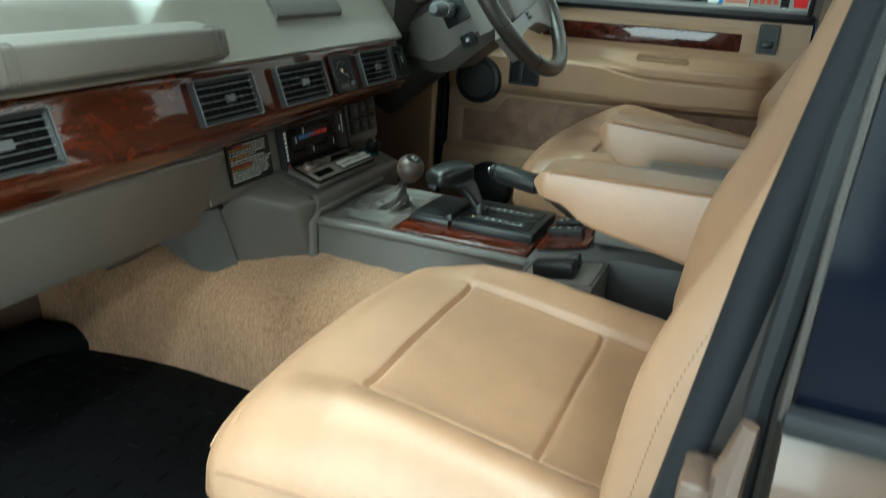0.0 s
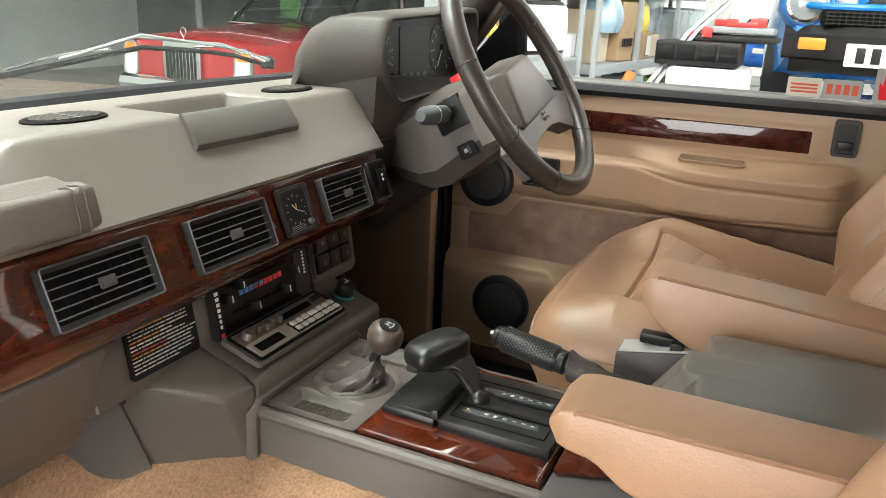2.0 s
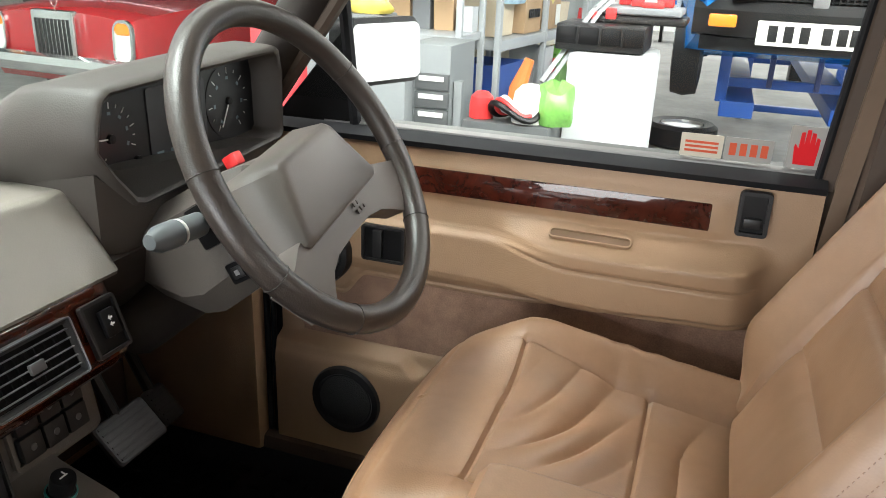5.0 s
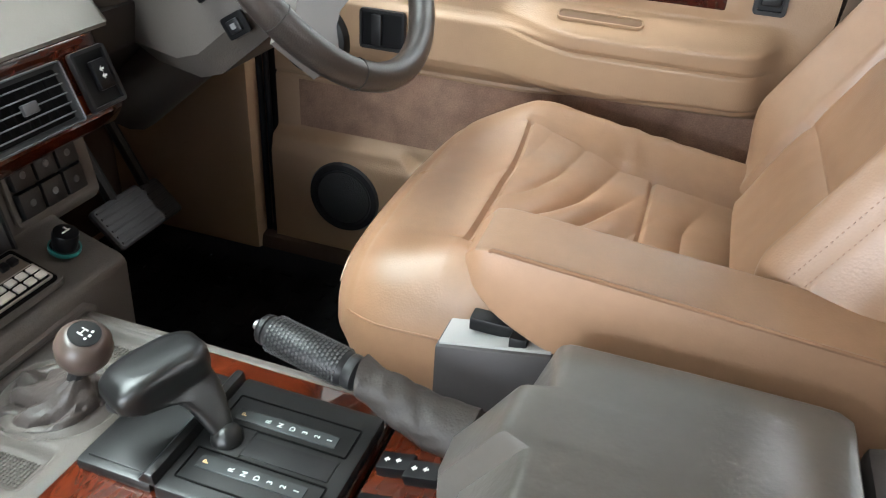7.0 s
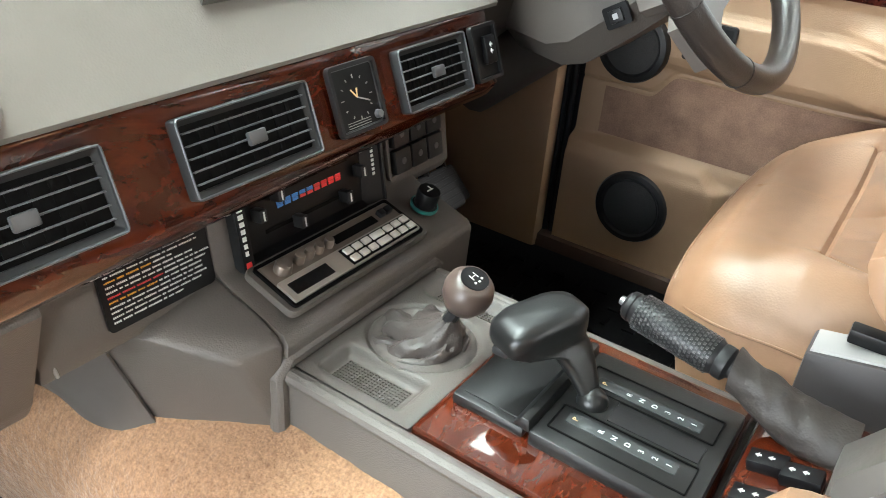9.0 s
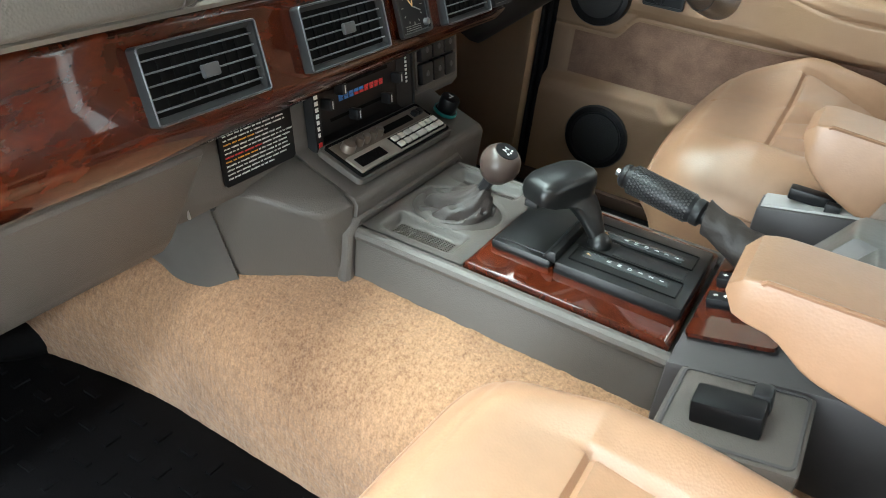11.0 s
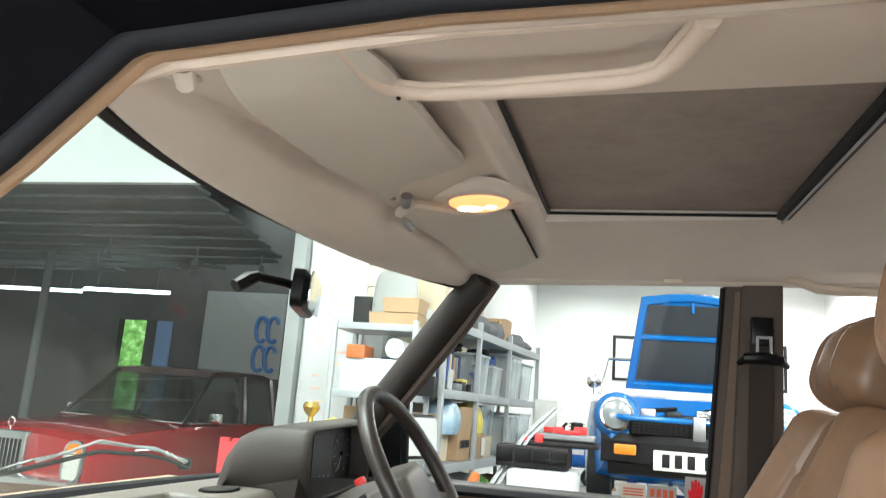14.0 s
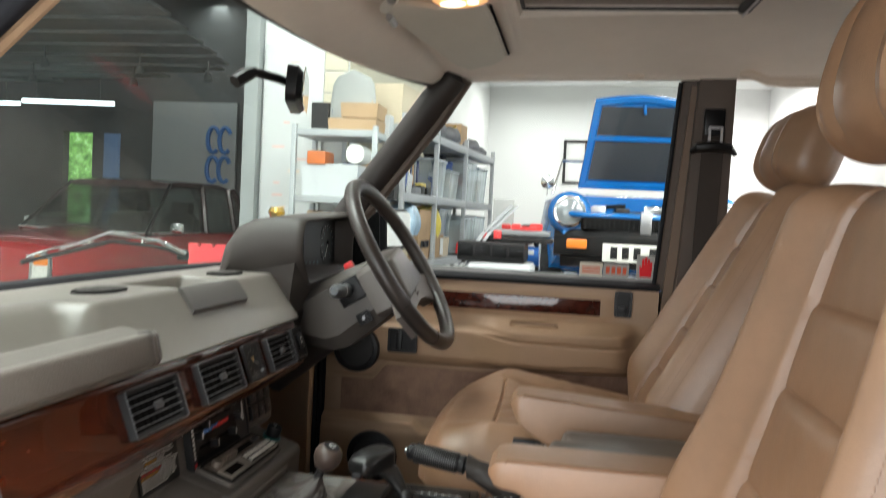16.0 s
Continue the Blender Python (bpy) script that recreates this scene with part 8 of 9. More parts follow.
    # front cradle under the nose
    for c, sz in (((0.19, 4.28, 1.12), (0.80, 0.06, 0.04)), ((0.19, 4.30, 0.90), (0.80, 0.06, 0.05)), ((-0.18, 4.28, 0.96), (0.06, 0.06, 0.34)), ((0.06, 4.28, 1.0), (0.03, 0.03, 0.24)), ((0.30, 4.28, 1.0), (0.03, 0.03, 0.24)), ((0.55, 4.28, 0.96), (0.06, 0.06, 0.34))):
        b = B()
        box(b, c, sz, 0.006)
        part("cradle_bar", b, navy if sz[2] == 0.24 else lift_blue, lf)


roadster()


def shelving(name, place, rot, w, depth, heights, label, fill):
    ob = thing(name, place, label, "shelving", "workshop shelving")
    m = pose(*place, 0, 0, rot)
    for x in (-w / 2, w / 2):
        for y in (0, depth):
            b = B()
            box(b, (x, y, 0.98), (0.035, 0.035, 1.96), 0.004, m)
            part("post", b, white_metal, ob)
    for z in heights:
        b = B()
        box(b, (0, depth / 2, z - 0.02), (w, depth, 0.045), 0.004, m)
        part("shelf", b, white_metal, ob)
    return m


rng = random.Random(11)


def storage_box(m, x, y, z, s, mat, label, name="storage_box", cat="box", lid=None):
    ob = thing(name, m @ Vector((x, y, z)), label, cat)
    b = B()
    w, d, h = s
    rows = [[m @ Vector((x + sx * w / 2 * k, y + sy * d / 2 * k, z + zz)) for sx, sy in ((-1, -1), (1, -1), (1, 1), (-1, 1))] for k, zz in ((0.94, 0.002), (1.0, h * 0.97), (1.0, h), (0.95, h), (0.9, h * 0.8))]
    loft(b, rows)
    part("body", b, mat, ob)
    if lid:
        b = B()
        box(b, (x, y, z + h + 0.006), (w * 1.03, d * 1.03, 0.018), 0.004, m)
        part("lid", b, lid, ob)
    return ob


def bag(m, x, y, z, s, mat, label, seed):
    b = B()
    r = random.Random(seed)
    ph = [r.uniform(0, 6) for _ in range(4)]
    rows = []
    for i in range(9):
        t = i / 8
        k = 0.55 + 0.5 * math.sin(math.pi * (0.2 + 0.72 * t)) if i < 8 else 0.25
        rows.append([m @ Vector((x + s[0] / 2 * k * math.cos(a) * (1 + 0.14 * math.sin(3 * a + ph[0] + 4 * t)), y + s[1] / 2 * k * math.sin(a) * (1 + 0.14 * math.sin(4 * a + ph[1])), z + s[2] * t + 0.02 * t * math.sin(2 * a + ph[2]))) for a in (2 * math.pi * j / 20 for j in range(20))])
    loft(b, rows)
    return one("plastic_bag", b, mat, label, "bag")


def workshop():
    # long shelving unit that runs into the room, and its contents
    LV = (0.52, 1.03, 1.55, 2.05)
    m = pose(-1.32, 5.735, 0, 0, 0, 83.4)
    ob = thing("shelving_unit", (-1.32, 5.735, 0), "long white metal shelving crowded with boxes and parts", "shelving", "workshop shelving")
    POSTS = (-1.475, -0.64, 0.32, 1.475)
    for x in POSTS:
        for y in (0, 0.40):
            b = B()
            box(b, (x, y, 1.06), (0.042, 0.036, 2.12), 0.004, m)
            part("post", b, white_metal, ob)
    for z in LV:
        for x0, x1 in zip(POSTS, POSTS[1:]):
            b = B()
            box(b, ((x0 + x1) / 2, 0.20, z - 0.034), (x1 - x0 - 0.044, 0.44, 0.066), 0.005, m)
            part("shelf", b, white_metal, ob)

    def bin_box(x, y, z, w, d, h, inside):
        """Clear storage bin with a lid, and the things that show through its wall."""
        ob = thing("storage_bin", m @ Vector((x, y, z)), "translucent plastic storage bin with oddments inside", "storage bin", "storage bins")
        b = B()
        loft(b, [[m @ Vector((x + sx * w / 2 * k, y + sy * d / 2 * k, z + q)) for sx, sy in ((-1, -1), (1, -1), (1, 1), (-1, 1))] for k, q in ((0.88, 0.002), (0.98, h * 0.94), (1.0, h * 0.94), (1.0, h * 0.97))])
        part("tub", b, bin_plastic, ob)
        b = B()
        box(b, (x, y, z + h * 0.985), (w * 1.04, d * 1.04, h * 0.05), 0.006, m)
        part("lid", b, clear_lid, ob)
        for i, mt in enumerate(inside):
            k = (i + 0.5) / len(inside) - 0.5
            b = B()
            box(b, (x + 0.76 * w * k, y, z + h * (0.20 + 0.07 * (i % 3))), (0.70 * w / len(inside), d * 0.7, h * (0.38 + 0.14 * (i % 3))), 0.01, m)
            part("contents", b, mt, ob)

    def upright(x, y, z, w, d, h, mt, label, name="file", lean=0.0):
        b = B()
        box(b, (0, 0, h / 2), (w, d, h), min(w, d, h) * 0.12, m @ pose(x, y, z + abs(lean) * 0.0004 * w, 0, lean, 0))
        one(name, b, mt, label, name.replace("_", " "), "shelf " + name.replace("_", " ") + "s")

    def cable(x, y, z, r, h, seed, mt, label):
        q = random.Random(seed)
        b = B()
        pts = []
        for k in range(44):
            a = 0.62 * k
            pts.append(m @ Vector((x + r * (0.6 + 0.4 * math.sin(0.37 * k + seed)) * math.cos(a), y + 0.7 * r * math.sin(a), z + 0.014 + h * (0.5 + 0.5 * math.sin(0.83 * k + q.uniform(-0.4, 0.4))))))
        tube(b, pts, 0.012, 6)
        one("cable", b, mt, label, "cable", "shelf cables")

    # top deck: cloths, a round lamp and cartons
    bag(m, -0.72, 0.18, 2.053, (0.10, 0.10, 0.22), white_print, "white bottle wrapped in plastic on the top shelf", 2)
    for x, w, h, sd in ((-0.44, 0.30, 0.16, 31), (-0.16, 0.34, 0.14, 32), (0.12, 0.30, 0.15, 33), (0.86, 0.34, 0.12, 34), (1.14, 0.36, 0.08, 35)):
        bag(m, x, 0.16, 2.053, (w, 0.30, h), grey_cloth, "crumpled dark grey cloth bundle on the top shelf", sd)
    b = B()
    lathe(b, [(0.0, -0.08), (0.05, -0.075), (0.085, -0.02), (0.09, 0.0), (0.075, 0.006), (0.0, -0.02)], m @ basis((0.40, 0.12, 2.19), (1, 0, 0), (0.25, -1, 0.25)), 20)
    lathe(b, [(0.0, 0.0), (0.05, 0.0), (0.03, 0.06), (0.0, 0.08)], m @ Matrix.Translation((0.40, 0.16, 2.053)), 14)
    one("round_lamp", b, brass, "round brass and chrome lamp on the top shelf", "lamp")
    storage_box(m, 0.74, 0.24, 2.053, (0.24, 0.2, 0.26), card, "brown cardboard box on the top shelf")
    storage_box(m, -1.15, 0.22, 2.053, (0.40, 0.3, 0.30), cream_card, "pale cardboard box on the top shelf")
    # upper compartment
    x = -1.30
    q = random.Random(7)
    for mt in (white_card, navy, drawer_grey, white_card, navy, blue_plastic, cream_card, navy, card, drawer_grey, navy):
        w = q.uniform(0.035, 0.06)
        upright(x, 0.25, 1.553, w * 0.93, 0.26, q.uniform(0.25, 0.32), mt, "upright file or book in a packed row on a shelf", "file", q.uniform(-3, 3))
        x += w + 0.012
    cable(-1.00, 0.20, 1.87, 0.15, 0.06, 3, black_plastic, "tangled black cable on top of the files")
    cable(-0.78, 0.18, 1.86, 0.10, 0.05, 5, black_plastic, "tangled black cable on top of the files")
    upright(-1.18, 0.05, 1.553, 0.10, 0.01, 0.15, white_card, "open white booklet leaning on the files", "booklet", 12)
    for x0, mt, sz in ((-1.05, drawer_grey, (0.14, 0.10, 0.05)), (-0.93, dark_plastic, (0.12, 0.09, 0.07)), (-0.86, yellow_bag, (0.12, 0.06, 0.035)), (-0.73, dark_plastic, (0.07, 0.06, 0.06))):
        b = B()
        box(b, (x0, 0.06, 1.554 + sz[2] / 2 + (0.055 if mt is yellow_bag else 0)), sz, 0.01, m)
        one("hand_tool", b, mt, "small hand tool lying among others on a shelf", "tool", "shelf tools")
    bin_box(-0.38, 0.20, 1.553, 0.40, 0.32, 0.32, (card, blue_plastic, white_card, orange_print, drawer_grey))
    bin_box(0.10, 0.19, 1.553, 0.30, 0.30, 0.25, (white_card, drawer_grey, cream_card))
    cable(-0.16, 0.16, 1.885, 0.13, 0.03, 9, black_plastic, "black cable heaped on the storage bins")
    cable(0.10, 0.16, 1.815, 0.12, 0.06, 11, blue_plastic, "blue and black cable heaped on the storage bins")
    bin_box(0.66, 0.20, 1.553, 0.52, 0.34, 0.40, (white_card, red_print, drawer_grey, white_card))
    bin_box(1.18, 0.20, 1.553, 0.42, 0.34, 0.36, (drawer_grey, card, white_card))
    # lower compartment
    storage_box(m, -1.22, 0.20, 1.033, (0.30, 0.28, 0.34), cream_card, "pale cardboard box under a plastic bag on a shelf")
    bag(m, -1.14, 0.10, 1.23, (0.30, 0.26, 0.24), clear_bag, "crumpled clear blue plastic bag over a box", 5)
    nb = storage_box(m, -0.84, 0.15, 1.033, (0.32, 0.28, 0.40), card, "tall brown cardboard box with dark print")
    b = B()
    for k in range(6):
        box(b, (-0.93 + 0.036 * k, 0.006, 1.16), (0.024, 0.004, 0.055), 0.0, m)
    part("print_bars", b, dark_plastic, nb)
    wb_ = storage_box(m, -0.42, 0.14, 1.033, (0.26, 0.26, 0.20), card, "open brown cardboard box with a white label")
    b = B()
    box(b, (-0.35, 0.006, 1.13), (0.09, 0.004, 0.14), 0.0, m)
    part("label", b, white_print, wb_)
    bag(m, -0.42, 0.14, 1.20, (0.34, 0.28, 0.26), yellow_bag, "crumpled pale yellow plastic bag in an open box", 3)
    storage_box(m, -0.10, 0.18, 1.033, (0.30, 0.26, 0.17), cream_card, "pale cardboard tray on a shelf")
    bin_box(0.10, 0.24, 1.205, 0.40, 0.26, 0.26, (card, cream_card, blue_plastic))
    bin_box(0.62, 0.20, 1.033, 0.50, 0.34, 0.36, (white_card, cream_card, drawer_grey))
    bin_box(1.16, 0.20, 1.033, 0.44, 0.34, 0.38, (drawer_grey, white_card))
    upright(0.36, 0.04, 1.033, 0.16, 0.02, 0.10, red_print, "red and white packet leaning on a bin", "packet", 14)
    # bottom compartment
    storage_box(m, -1.15, 0.18, 0.523, (0.44, 0.32, 0.34), blue_plastic, "dark blue plastic crate on a low shelf", "crate", "crate")
    storage_box(m, -0.78, 0.18, 0.523, (0.20, 0.28, 0.26), drawer_grey, "grey parts box on a low shelf")
    storage_box(m, -0.42, 0.16, 0.523, (0.24, 0.26, 0.38), white_card, "white carton with a red stripe on a low shelf")
    upright(-0.33, 0.01, 0.60, 0.05, 0.012, 0.22, red_print, "red label card stuck against a carton", "packet")
    bag(m, -0.06, 0.14, 0.523, (0.30, 0.26, 0.34), green_bag, "yellow green plastic bag on a low shelf", 19)
    storage_box(m, 0.70, 0.18, 0.523, (0.40, 0.3, 0.30), card, "brown cardboard box on a low shelf")
    # wall behind it
    b = B()
    box(b, (-2.02, 6.4, 2.5), (0.10, 3.84, 5.0))
    one("wall_side", b, block_cream, "cream painted blockwork wall behind the shelving", "wall", kind="structure")
    fill_rng = random.Random(23)
    kinds = ((white_card, "white carton on a shelf"), (navy, "dark blue tin box on a shelf"), (card, "brown cardboard box on a shelf"), (drawer_grey, "grey parts case on a shelf"), (dark_plastic, "black parts box on a shelf"), (cream_card, "pale cardboard box on a shelf"))

    def clutter(mat, z, x0, x1, y, top):
        x = x0
        while x < x1:
            w = fill_rng.uniform(0.07, 0.16)
            mt, lab = kinds[fill_rng.randrange(len(kinds))]
            storage_box(mat, x + w / 2, y, z, (w * 0.92, 0.12, fill_rng.uniform(0.35, 0.95) * top), mt, lab)
            x += w + fill_rng.uniform(0.0, 0.03)
    # shelving that faces the car
    m2 = shelving("shelving_unit", (-1.855, 3.78, 0), 0, 0.56, 0.42, (1.08, 1.48, 1.93), "white metal shelving with files and rolls", None)
    storage_box(m2, -0.04, 0.2, 1.503 - 0.02, (0.40, 0.32, 0.22), white_card, "white cardboard archive box on a shelf")
    storage_box(m2, 0.10, 0.2, 1.903, (0.34, 0.3, 0.11), card, "open brown cardboard box on the top shelf")
    storage_box(m2, 0.14, 0.2, 2.02, (0.26, 0.26, 0.10), card, "brown cardboard carton on another box")
    for z, top in ((1.083, 0.34), (1.483, 0.34), (1.903, 0.30)):
        clutter(m2, z, -0.28, 0.27, 0.36, top)
    b = B()
    lathe(b, [(0.03, -0.1), (0.065, -0.1), (0.065, 0.1), (0.03, 0.1)], m2 @ basis((0.14, 0.12, 1.775), (0, 0, 1), (0, 1, 0)), 20)
    one("paper_roll", b, white_print, "roll of white paper on a box", "paper roll")
    b = B()
    box(b, (-0.13, 0.12, 1.742), (0.13, 0.2, 0.09), 0.01, m2)
    one("orange_carton", b, carton_orange, "orange and white carton on a box", "carton")
    b = B()
    rows = []
    for i in range(11):
        t = i / 10
        rows.append([(-1.83 + (0.17 - 0.04 * t ** 3) * math.cos(a) * (1.0 if t < 0.8 else math.sqrt(max(0.02, 1 - ((t - 0.8) / 0.2) ** 2))), 4.1 + 0.04 * math.sin(a), 1.92 + 0.46 * t) for a in (2 * math.pi * j / 20 for j in range(20))])
    loft(b, rows)
    one("bonnet_panel", b, grey_panel, "grey curved panel leaning on the shelf", "panel")
    # white board on the wall end, and the wall itself
    b = B()
    box(b, (-2.30, 4.42, 2.5), (0.64, 0.12, 5.0))
    one("wall_end", b, wall_white, "white painted blockwork wall end", "wall", kind="structure")
    b = B()
    box(b, (-2.665, 4.30, 2.5), (0.11, 0.10, 5.0), 0.01)
    one("column", b, column_grey, "grey painted steel column", "column", kind="structure")
    wb = thing("whiteboard", (-2.36, 4.33, 1.89), "tall white board with faint red and orange writing", "whiteboard")
    b = B()
    box(b, (-2.36, 4.335, 1.89), (0.46, 0.03, 1.44), 0.004)
    part("board", b, board_white, wb)
    for i in range(14):
        b = B()
        w = rng.uniform(0.04, 0.12)
        box(b, (-2.47 + rng.uniform(0, 0.22), 4.318, 2.48 - 0.09 * i), (w, 0.003, 0.014))
        part("writing_bar", b, faint_red if i % 3 else faint_orange, wb)
    # block courses above the shelves
    b = B()
    for r in range(4):
        for c in range(1):
            box(b, (-2.13 + 0.30 * c + 0.03 * (r % 2), 4.352, 2.02 + 0.16 * r), (0.288, 0.02, 0.148), 0.004)
    tagged(part("blocks", b, block_cream, bpy.data.objects["wall_end"]), kind="stuff")
    # tool chest with drawers
    tc = thing("tool_chest", (-1.45, 3.0, 0.5), "white tool chest with many labelled drawers", "tool chest")
    b = B()
    box(b, (-1.46, 3.18, 0.56), (0.22, 0.36, 1.12), 0.008)
    part("carcass", b, cool_white, tc)
    for i in range(9):
        b = B()
        box(b, (-1.435, 2.994, 0.30 + 0.082 * i), (0.165, 0.022, 0.072), 0.004)
        dr = part("drawer", b, case_grey, tc)
        b = B()
        box(b, (-1.435, 2.980, 0.315 + 0.082 * i), (0.12, 0.008, 0.022), 0.002)
        part("label_holder", b, white_print, dr)
    b = B()
    box(b, (-1.73, 3.10, 0.52), (0.40, 0.40, 1.04), 0.01)
    one("white_cabinet", b, cool_white, "white steel cupboard beside the tool chest", "cabinet")
    b = B()
    box(b, (-1.325, 3.06, 0.48), (0.04, 0.05, 0.96), 0.006)
    one("white_post", b, cool_white, "perforated white steel post", "post")
    # small things on a low shelf
    b = B()
    box(b, (-0.98, 2.75, 0.44), (0.36, 0.3, 0.88), 0.01)
    one("low_bench", b, case_grey, "grey low bench under the tools", "bench")
    for nm, x, z, r, mat, lab in (("helmet", -0.90, 1.06, 0.07, white_print, "white rounded shell on the bench"), ("red_tin", -1.10, 0.96, 0.05, red_print, "red tin on the bench"), ("green_bag", -0.80, 0.95, 0.08, green_bag, "green and white plastic bag on the bench")):
        if nm == "green_bag":
            bag(Matrix.Identity(4), x, 2.68, 0.882, (0.16, 0.14, 0.16), mat, lab, 9)
            continue
        b = B()
        lathe(b, [(0.0, 0.0), (r, 0.0), (r * 1.02, r), (r * 0.9, r * 1.7), (r * 0.5, r * 2.1), (0.0, r * 2.2)], Matrix.Translation((x, 2.68, 0.882)), 20)
        one(nm, b, mat, lab, "tin" if nm == "red_tin" else "helmet")
    hose = thing("jump_lead", (-0.95, 2.64, 0.89), "coiled red and black jump leads on the bench", "cable")
    for c_, rad, mt in ((0, 0.10, black_plastic), (0.012, 0.075, red_print), (0.02, 0.055, white_print)):
        b = B()
        tube(b, [(-0.95 + rad * math.cos(a), 2.64 + 0.6 * rad * math.sin(a), 0.93 + c_ + 0.03 * math.sin(2 * a)) for a in (2 * math.pi * j / 24 for j in range(24))], 0.013, 8, closed=True)
        part("coil", b, mt, hose)
    b = B()
    tube(b, [(-0.98, 2.72, 0.89), (-0.97, 2.74, 1.0), (-0.93, 2.75, 1.12)], [0.03, 0.035, 0.02], 10)
    one("orange_tool", b, carton_orange, "orange power tool standing on the bench", "tool")
    # white cabinet with tool cases on it
    b = B()
    box(b, (-0.63, 3.05, 0.575), (0.34, 0.42, 1.15), 0.03)
    one("white_cabinet", b, white_card, "plain white cabinet used as a bench", "cabinet")
    cs = thing("tool_case", (-0.68, 3.0, 1.153), "black plastic tool case on the white cabinet", "tool case")
    b = B()
    box(b, (-0.68, 3.02, 1.208), (0.36, 0.30, 0.105), 0.012)
    part("case", b, dark_plastic, cs)
    for i in range(4):
        b = B()
        box(b, (-0.815 + 0.090 * i, 2.870, 1.215), (0.08, 0.012, 0.07), 0.006)
        part("panel", b, black_plastic, cs)
    c2 = thing("drill_case", (-0.60, 3.1, 1.263), "grey and black tool case with red latches and tools", "tool case")
    for z, w, mt in ((1.276, 0.40, dark_plastic), (1.312, 0.36, drawer_grey)):
        b = B()
        box(b, (-0.56, 3.12, z), (w, 0.26, 0.030), 0.013, None, 3)
        part("shell", b, mt, c2)
    for x, y, z, sz in ((-0.66, 2.985, 1.300, (0.045, 0.02, 0.045)), (-0.50, 3.03, 1.338, (0.09, 0.04, 0.022)), (-0.57, 3.10, 1.345, (0.05, 0.05, 0.035)), (-0.46, 3.14, 1.348, (0.07, 0.05, 0.04)), (-0.63, 3.17, 1.343, (0.05, 0.04, 0.03)), (-0.73, 2.99, 1.290, (0.025, 0.02, 0.03))):
        b = B()
        box(b, (x, y, z), sz, 0.008)
        part("red_latch" if z < 1.305 else "tool", b, red_print, c2)
    for dx in (0.0, 0.03):
        b = B()
        tube(b, [(-0.90 + dx, 2.86, 1.02), (-0.74 + dx, 2.99, 1.30), (-0.60 + dx, 3.10, 1.46)], 0.020, 8, flat=0.35)
        one("plastic_strip", b, white_metal, "long white plastic strip leaning on the cabinet", "strip", "plastic strips")
    b = B()
    sheet(b, lambda u, v: (u, 3.30 + 0.03 * math.sin(12 * u), v), span(-0.72, -0.60, 6), span(1.0, 1.50, 6))
    sheet(b, lambda u, v: (u, 3.32 + 0.03 * math.sin(12 * u), v), span(-0.72, -0.60, 6), span(1.0, 1.50, 6))
    one("card_sheet", b, grey_panel, "grey brown card sheet standing behind the cases", "card")
    # compressor on the floor
    CX, CY = -1.09, 16.6
    cp = thing("air_compressor", (CX, CY, 0.0), "blue air compressor with black motor on wheels", "compressor")
    b = B()
    lathe(b, [(0.0, -0.49), (0.12, -0.48), (0.20, -0.43), (0.235, -0.36), (0.235, 0.36), (0.20, 0.43), (0.12, 0.48), (0.0, 0.49)], basis((CX, CY, 0.60), (0, 0, 1), (1, 0, 0)), 28)
    part("tank", b, compressor_blue, cp)
    b = B()
    box(b, (CX - 0.12, CY - 0.237, 0.70), (0.28, 0.004, 0.10))
    part("maker_plate", b, white_print, cp)
    b = B()
    lathe(b, [(0.0, -0.22), (0.15, -0.22), (0.17, -0.18), (0.17, 0.16), (0.12, 0.22), (0.0, 0.22)], basis((CX + 0.22, CY, 1.00), (0, 0, 1), (1, 0, 0)), 20)
    part("motor", b, black_plastic, cp)
    b = B()
    box(b, (CX - 0.16, CY, 1.10), (0.26, 0.26, 0.46), 0.05, None, 3)
    for k in range(5):
        box(b, (CX - 0.16, CY, 1.02 + 0.07 * k), (0.32, 0.32, 0.018), 0.004)
    part("pump", b, dark_plastic, cp)
    b = B()
    tube(b, [(CX - 0.42, CY, 0.80), (CX - 0.46, CY, 1.22), (CX - 0.38, CY, 1.30)], 0.035, 8)
    part("push_handle", b, black_plastic, cp)
    for s in (-1, 1):
        b = B()
        lathe(b, [(0.0, -0.03), (0.10, -0.035), (0.16, -0.04), (0.185, 0.0), (0.16, 0.04), (0.10, 0.035), (0.0, 0.03)], basis((CX + 0.15, CY - 0.24 * s, 0.185), (1, 0, 0), (0, 1, 0)), 24)
        wh = part("wheel", b, seal_rubber, cp)
        b = B()
        lathe(b, [(0.09, 0.0), (0.08, 0.012), (0.03, 0.016), (0.0, 0.016)], basis((CX + 0.15, CY - 0.24 * s - 0.036, 0.185), (1, 0, 0), (0, -1, 0)), 16)
        part("hub", b, drawer_grey, wh)
    b = B()
    box(b, (CX - 0.36, CY, 0.20), (0.06, 0.3, 0.40), 0.01)
    box(b, (CX + 0.15, CY, 0.28), (0.05, 0.44, 0.20), 0.01)
    part("foot", b, black_plastic, cp)
    b = B()
    prism(b, [(-0.62, 0.0), (-0.36, 0.0), (-0.62, 1.0), (-0.74, 1.0)], 15.9, 15.93, "y")
    one("leaning_board", b, card, "brown board leaning beside the compressor", "board")
    # tyre lying on the floor
    ty = thing("spare_tyre", (-0.45, 6.75, 0.0), "car wheel with tyre lying on the floor", "wheel")
    b = B()
    lathe(b, [(0.18, 0.02), (0.27, 0.0), (0.31, 0.03), (0.315, 0.10), (0.31, 0.17), (0.27, 0.20), (0.19, 0.185), (0.18, 0.10)], Matrix.Translation((-0.45, 6.75, 0.0)), 40)
    part("tyre", b, seal_rubber, ty)
    b = B()
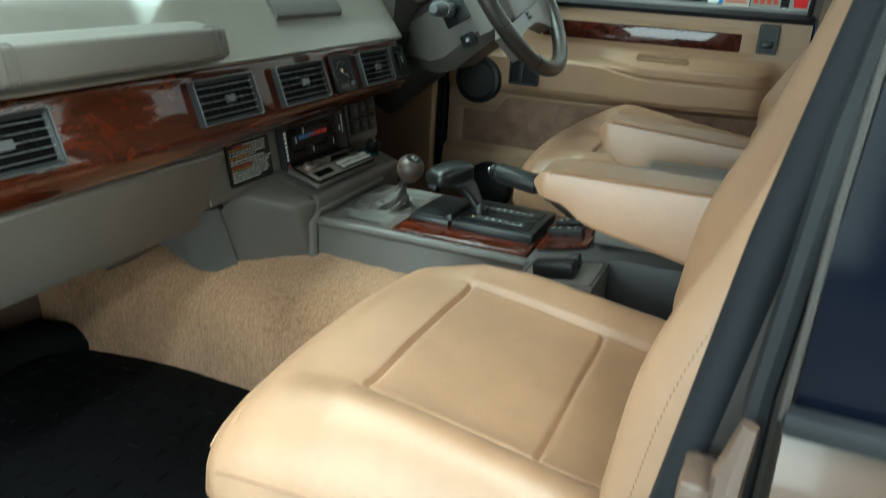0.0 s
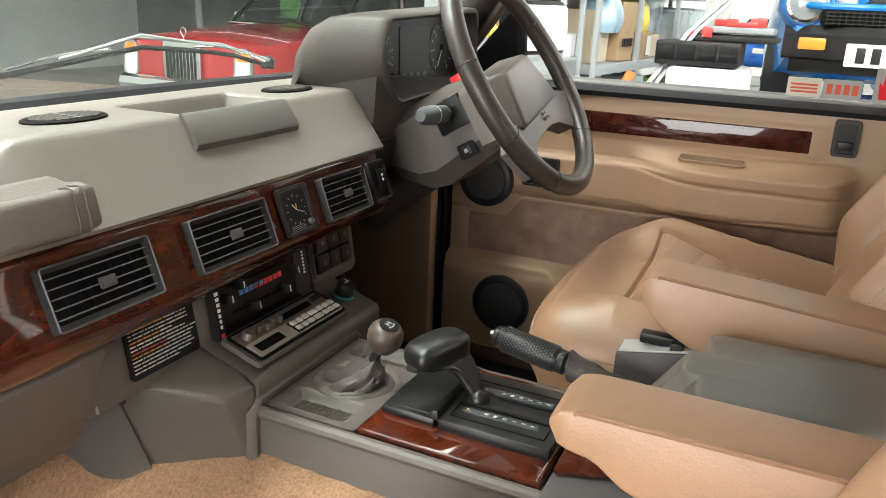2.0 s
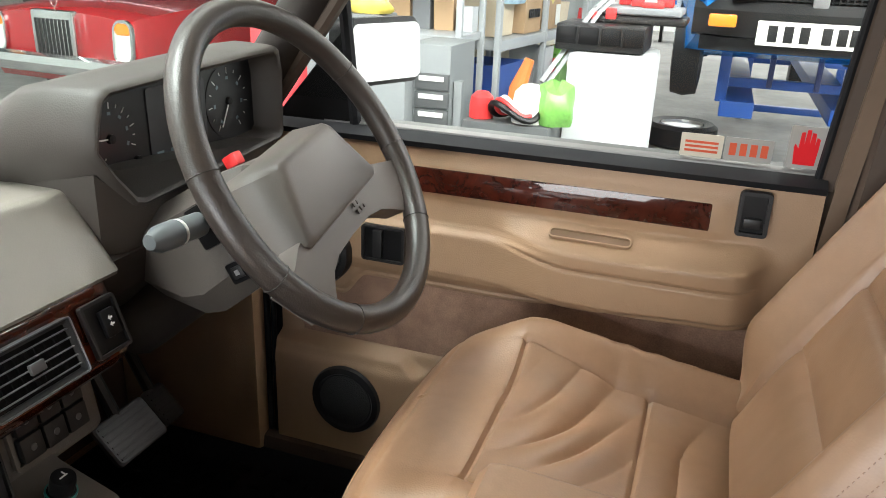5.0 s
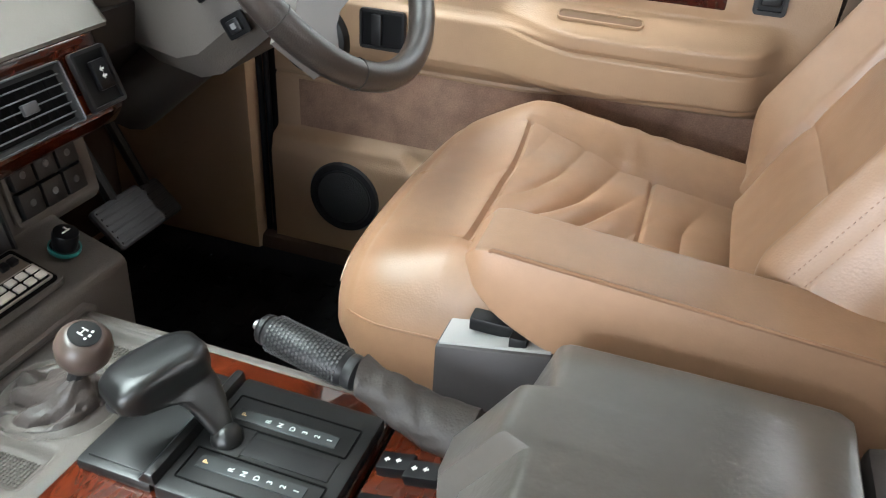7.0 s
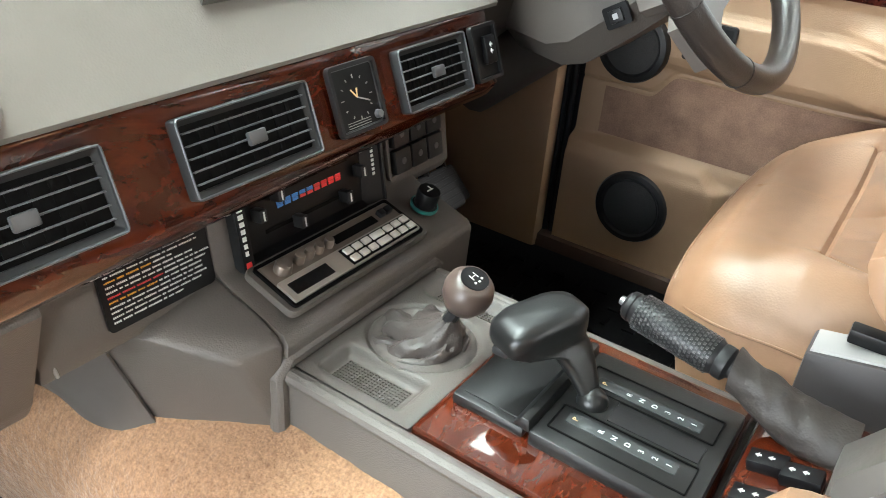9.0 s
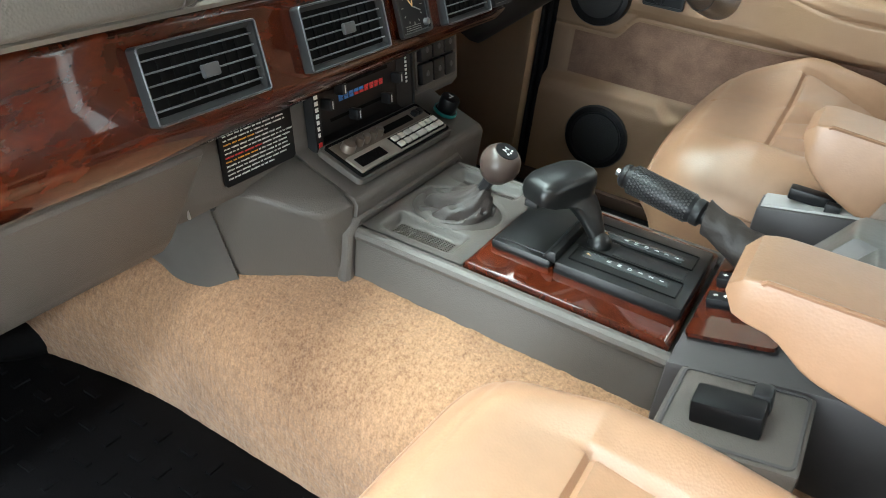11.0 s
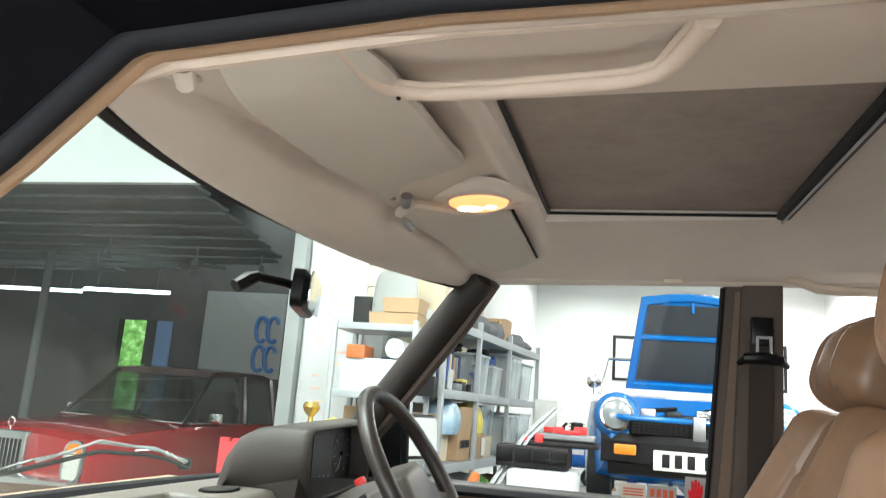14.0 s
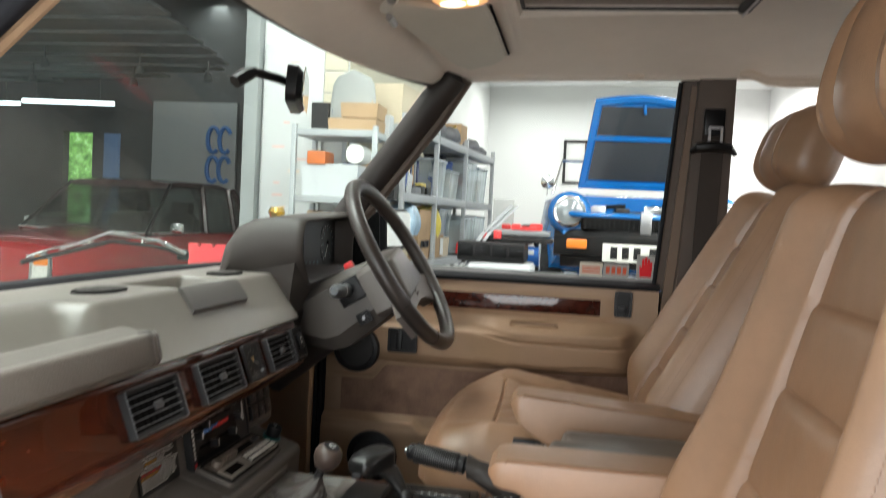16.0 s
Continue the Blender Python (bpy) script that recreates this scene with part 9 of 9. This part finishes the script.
    lathe(b, [(0.185, 0.17), (0.18, 0.19), (0.15, 0.12), (0.06, 0.10), (0.0, 0.10)], Matrix.Translation((-0.45, 6.75, 0.0)), 32)
    part("rim", b, steel, ty)
    # pictures on the far wall
    for x, z in ((-0.26, 3.02), (3.30, 2.96)):
        b = B()
        ring_plate(b, basis((x, 19.38, z), (-1, 0, 0), (0, -1, 0)), 0.62, 1.15, 0.004, 0.07, 0.02)
        one("picture_frame", b, dark_plastic, "thin black picture frame on the white wall", "picture frame", "picture frames")
    # trophy-like brass lamp and yellow cloth behind the dashboard
    b = B()
    lathe(b, [(0.0, 0.0), (0.05, 0.0), (0.02, 0.02), (0.015, 0.10), (0.04, 0.13), (0.055, 0.16), (0.04, 0.19), (0.0, 0.19)], Matrix.Translation((-2.12, 3.48, 1.202)), 20)
    one("brass_ornament", b, brass, "small brass ornament on the bench", "ornament")
    b = B()
    box(b, (-2.10, 3.53, 0.60), (0.42, 0.26, 1.20), 0.01)
    one("work_bench", b, drawer_grey, "grey steel cabinet against the wall", "cabinet")
    bag(Matrix.Identity(4), -1.97, 3.48, 1.202, (0.24, 0.16, 0.09), yellow_bag, "yellow cloth bundle on the work bench", 21)
    # red interlocking mat standing up
    b = B()
    pts = [(-2.75, 0.9)]
    x = -2.75
    while x < -2.40:
        pts += [(x, 1.13), (x + 0.06, 1.13), (x + 0.065, 1.105), (x + 0.085, 1.105), (x + 0.09, 1.13)]
        x += 0.10
    pts += [(x, 1.13), (x, 0.0), (-2.80, 0.0)]
    prism(b, pts, 3.55, 3.58, "y")
    one("foam_mat", b, red_mat, "red interlocking foam mat standing on edge", "mat")


workshop()


def next_bay():
    # slatted soffit with its white fascia
    sf = thing("slatted_canopy", (-6.5, 7.5, 3.2), "grey slatted canopy ceiling with spot lamps", "canopy", kind="structure")
    for i in range(22):
        b = B()
        end = -4.05 - 0.215 * 0.30 * i - (0.5 * ((i - 11) / 2) ** 2 if i > 11 else 0)
        if end < -9.0:
            break
        box(b, ((end - 10.8) / 2, 4.85 + 0.30 * i, 3.22 + 0.02 * (i % 2)), (end + 10.8, 0.27, 0.03), 0.004)
        part("slat", b, slat_grey, sf)
    b = B()
    box(b, (-7.1, 4.62, 3.50), (7.0, 0.08, 0.72), 0.01)
    part("fascia", b, slat_white, sf)
    for i, (x, y) in enumerate(((-6.6, 7.2), (-5.6, 7.6), (-4.9, 8.0), (-7.6, 8.3), (-6.2, 8.45))):
        sp = thing("spot_lamp", (x, y, 3.1), "small grey spot lamp hanging from the canopy", "spot lamp", "canopy spot lamps")
        b = B()
        tube(b, [(x, y, 3.22), (x, y, 3.06)], 0.012, 6)
        part("stem", b, slat_grey, sp)
        b = B()
        lathe(b, [(0.0, 0.10), (0.04, 0.09), (0.06, 0.0), (0.05, 0.0), (0.0, 0.05)], Matrix.Translation((x, y, 2.96)), 16)
        part("shade", b, slat_grey, sp)
    for (x0, y0), (x1, y1), z in (((-8.3, 9.0), (-6.9, 9.1), 2.80), ((-10.4, 9.6), (-8.9, 9.7), 2.85)):
        b = B()
        tl = thing("bay_light", (x0, y0, z), "lit fluorescent tube hung in the next bay", "lamp", "bay lights")
        tube(b, [(x0, y0, z), (x1, y1, z)], 0.03, 8)
        part("tube", b, tube_glow, tl)
        for f in (0.15, 0.85):
            b = B()
            x, y = x0 + (x1 - x0) * f, y0 + (y1 - y0) * f
            tube(b, [(x, y, z), (x, y, 3.24)], 0.006, 6)
            part("rod", b, slat_grey, tl)
    b = B()
    tube(b, [(-8.3, 8.2, 0.0), (-8.3, 8.2, 3.2)], 0.06, 10)
    one("post", b, slat_grey, "grey steel post", "post", kind="structure")
    # back wall with the doorway to daylight
    b = B()
    for x0, x1, z0, z1 in ((-12, -8.72, 0, 5), (-8.18, -2.9, 0, 5), (-8.72, -8.18, 2.52, 5), (-8.72, -8.18, 0, 1.0)):
        box(b, ((x0 + x1) / 2, 10.6, (z0 + z1) / 2), (x1 - x0, 0.16, z1 - z0))
    one("wall_back_bay", b, wall_dark, "dark painted back wall with a small window", "wall", kind="structure")
    b = B()
    box(b, (-9.0, 12.4, 1.8), (3.2, 0.05, 3.4))
    one("backdrop", b, green_out, "blurred green trees in daylight outside the window", "backdrop", kind="structure")
    b = B()
    box(b, (-6.35, 10.48, 1.95), (1.45, 0.05, 2.2), 0.01)
    pn = one("wall_panel", b, panel_grey, "pale grey wall panel with blue shapes", "panel")
    for cx, cz in ((-6.0, 2.45), (-5.80, 2.45), (-6.0, 1.98), (-5.80, 1.98)):
        b = B()
        a0, a1 = (30, 330)
        tube(b, [(cx + 0.10 * math.cos(radians(a)), 10.44, cz + 0.20 * math.sin(radians(a))) for a in range(a0, a1, 20)], 0.035, 6)
        part("blue_shape", b, blue_print, pn)
    b = B()
    box(b, (-7.78, 10.45, 1.75), (0.26, 0.06, 1.5))
    one("side_window", b, blue_out, "tall narrow pane glowing with blue daylight", "window", kind="structure")


next_bay()
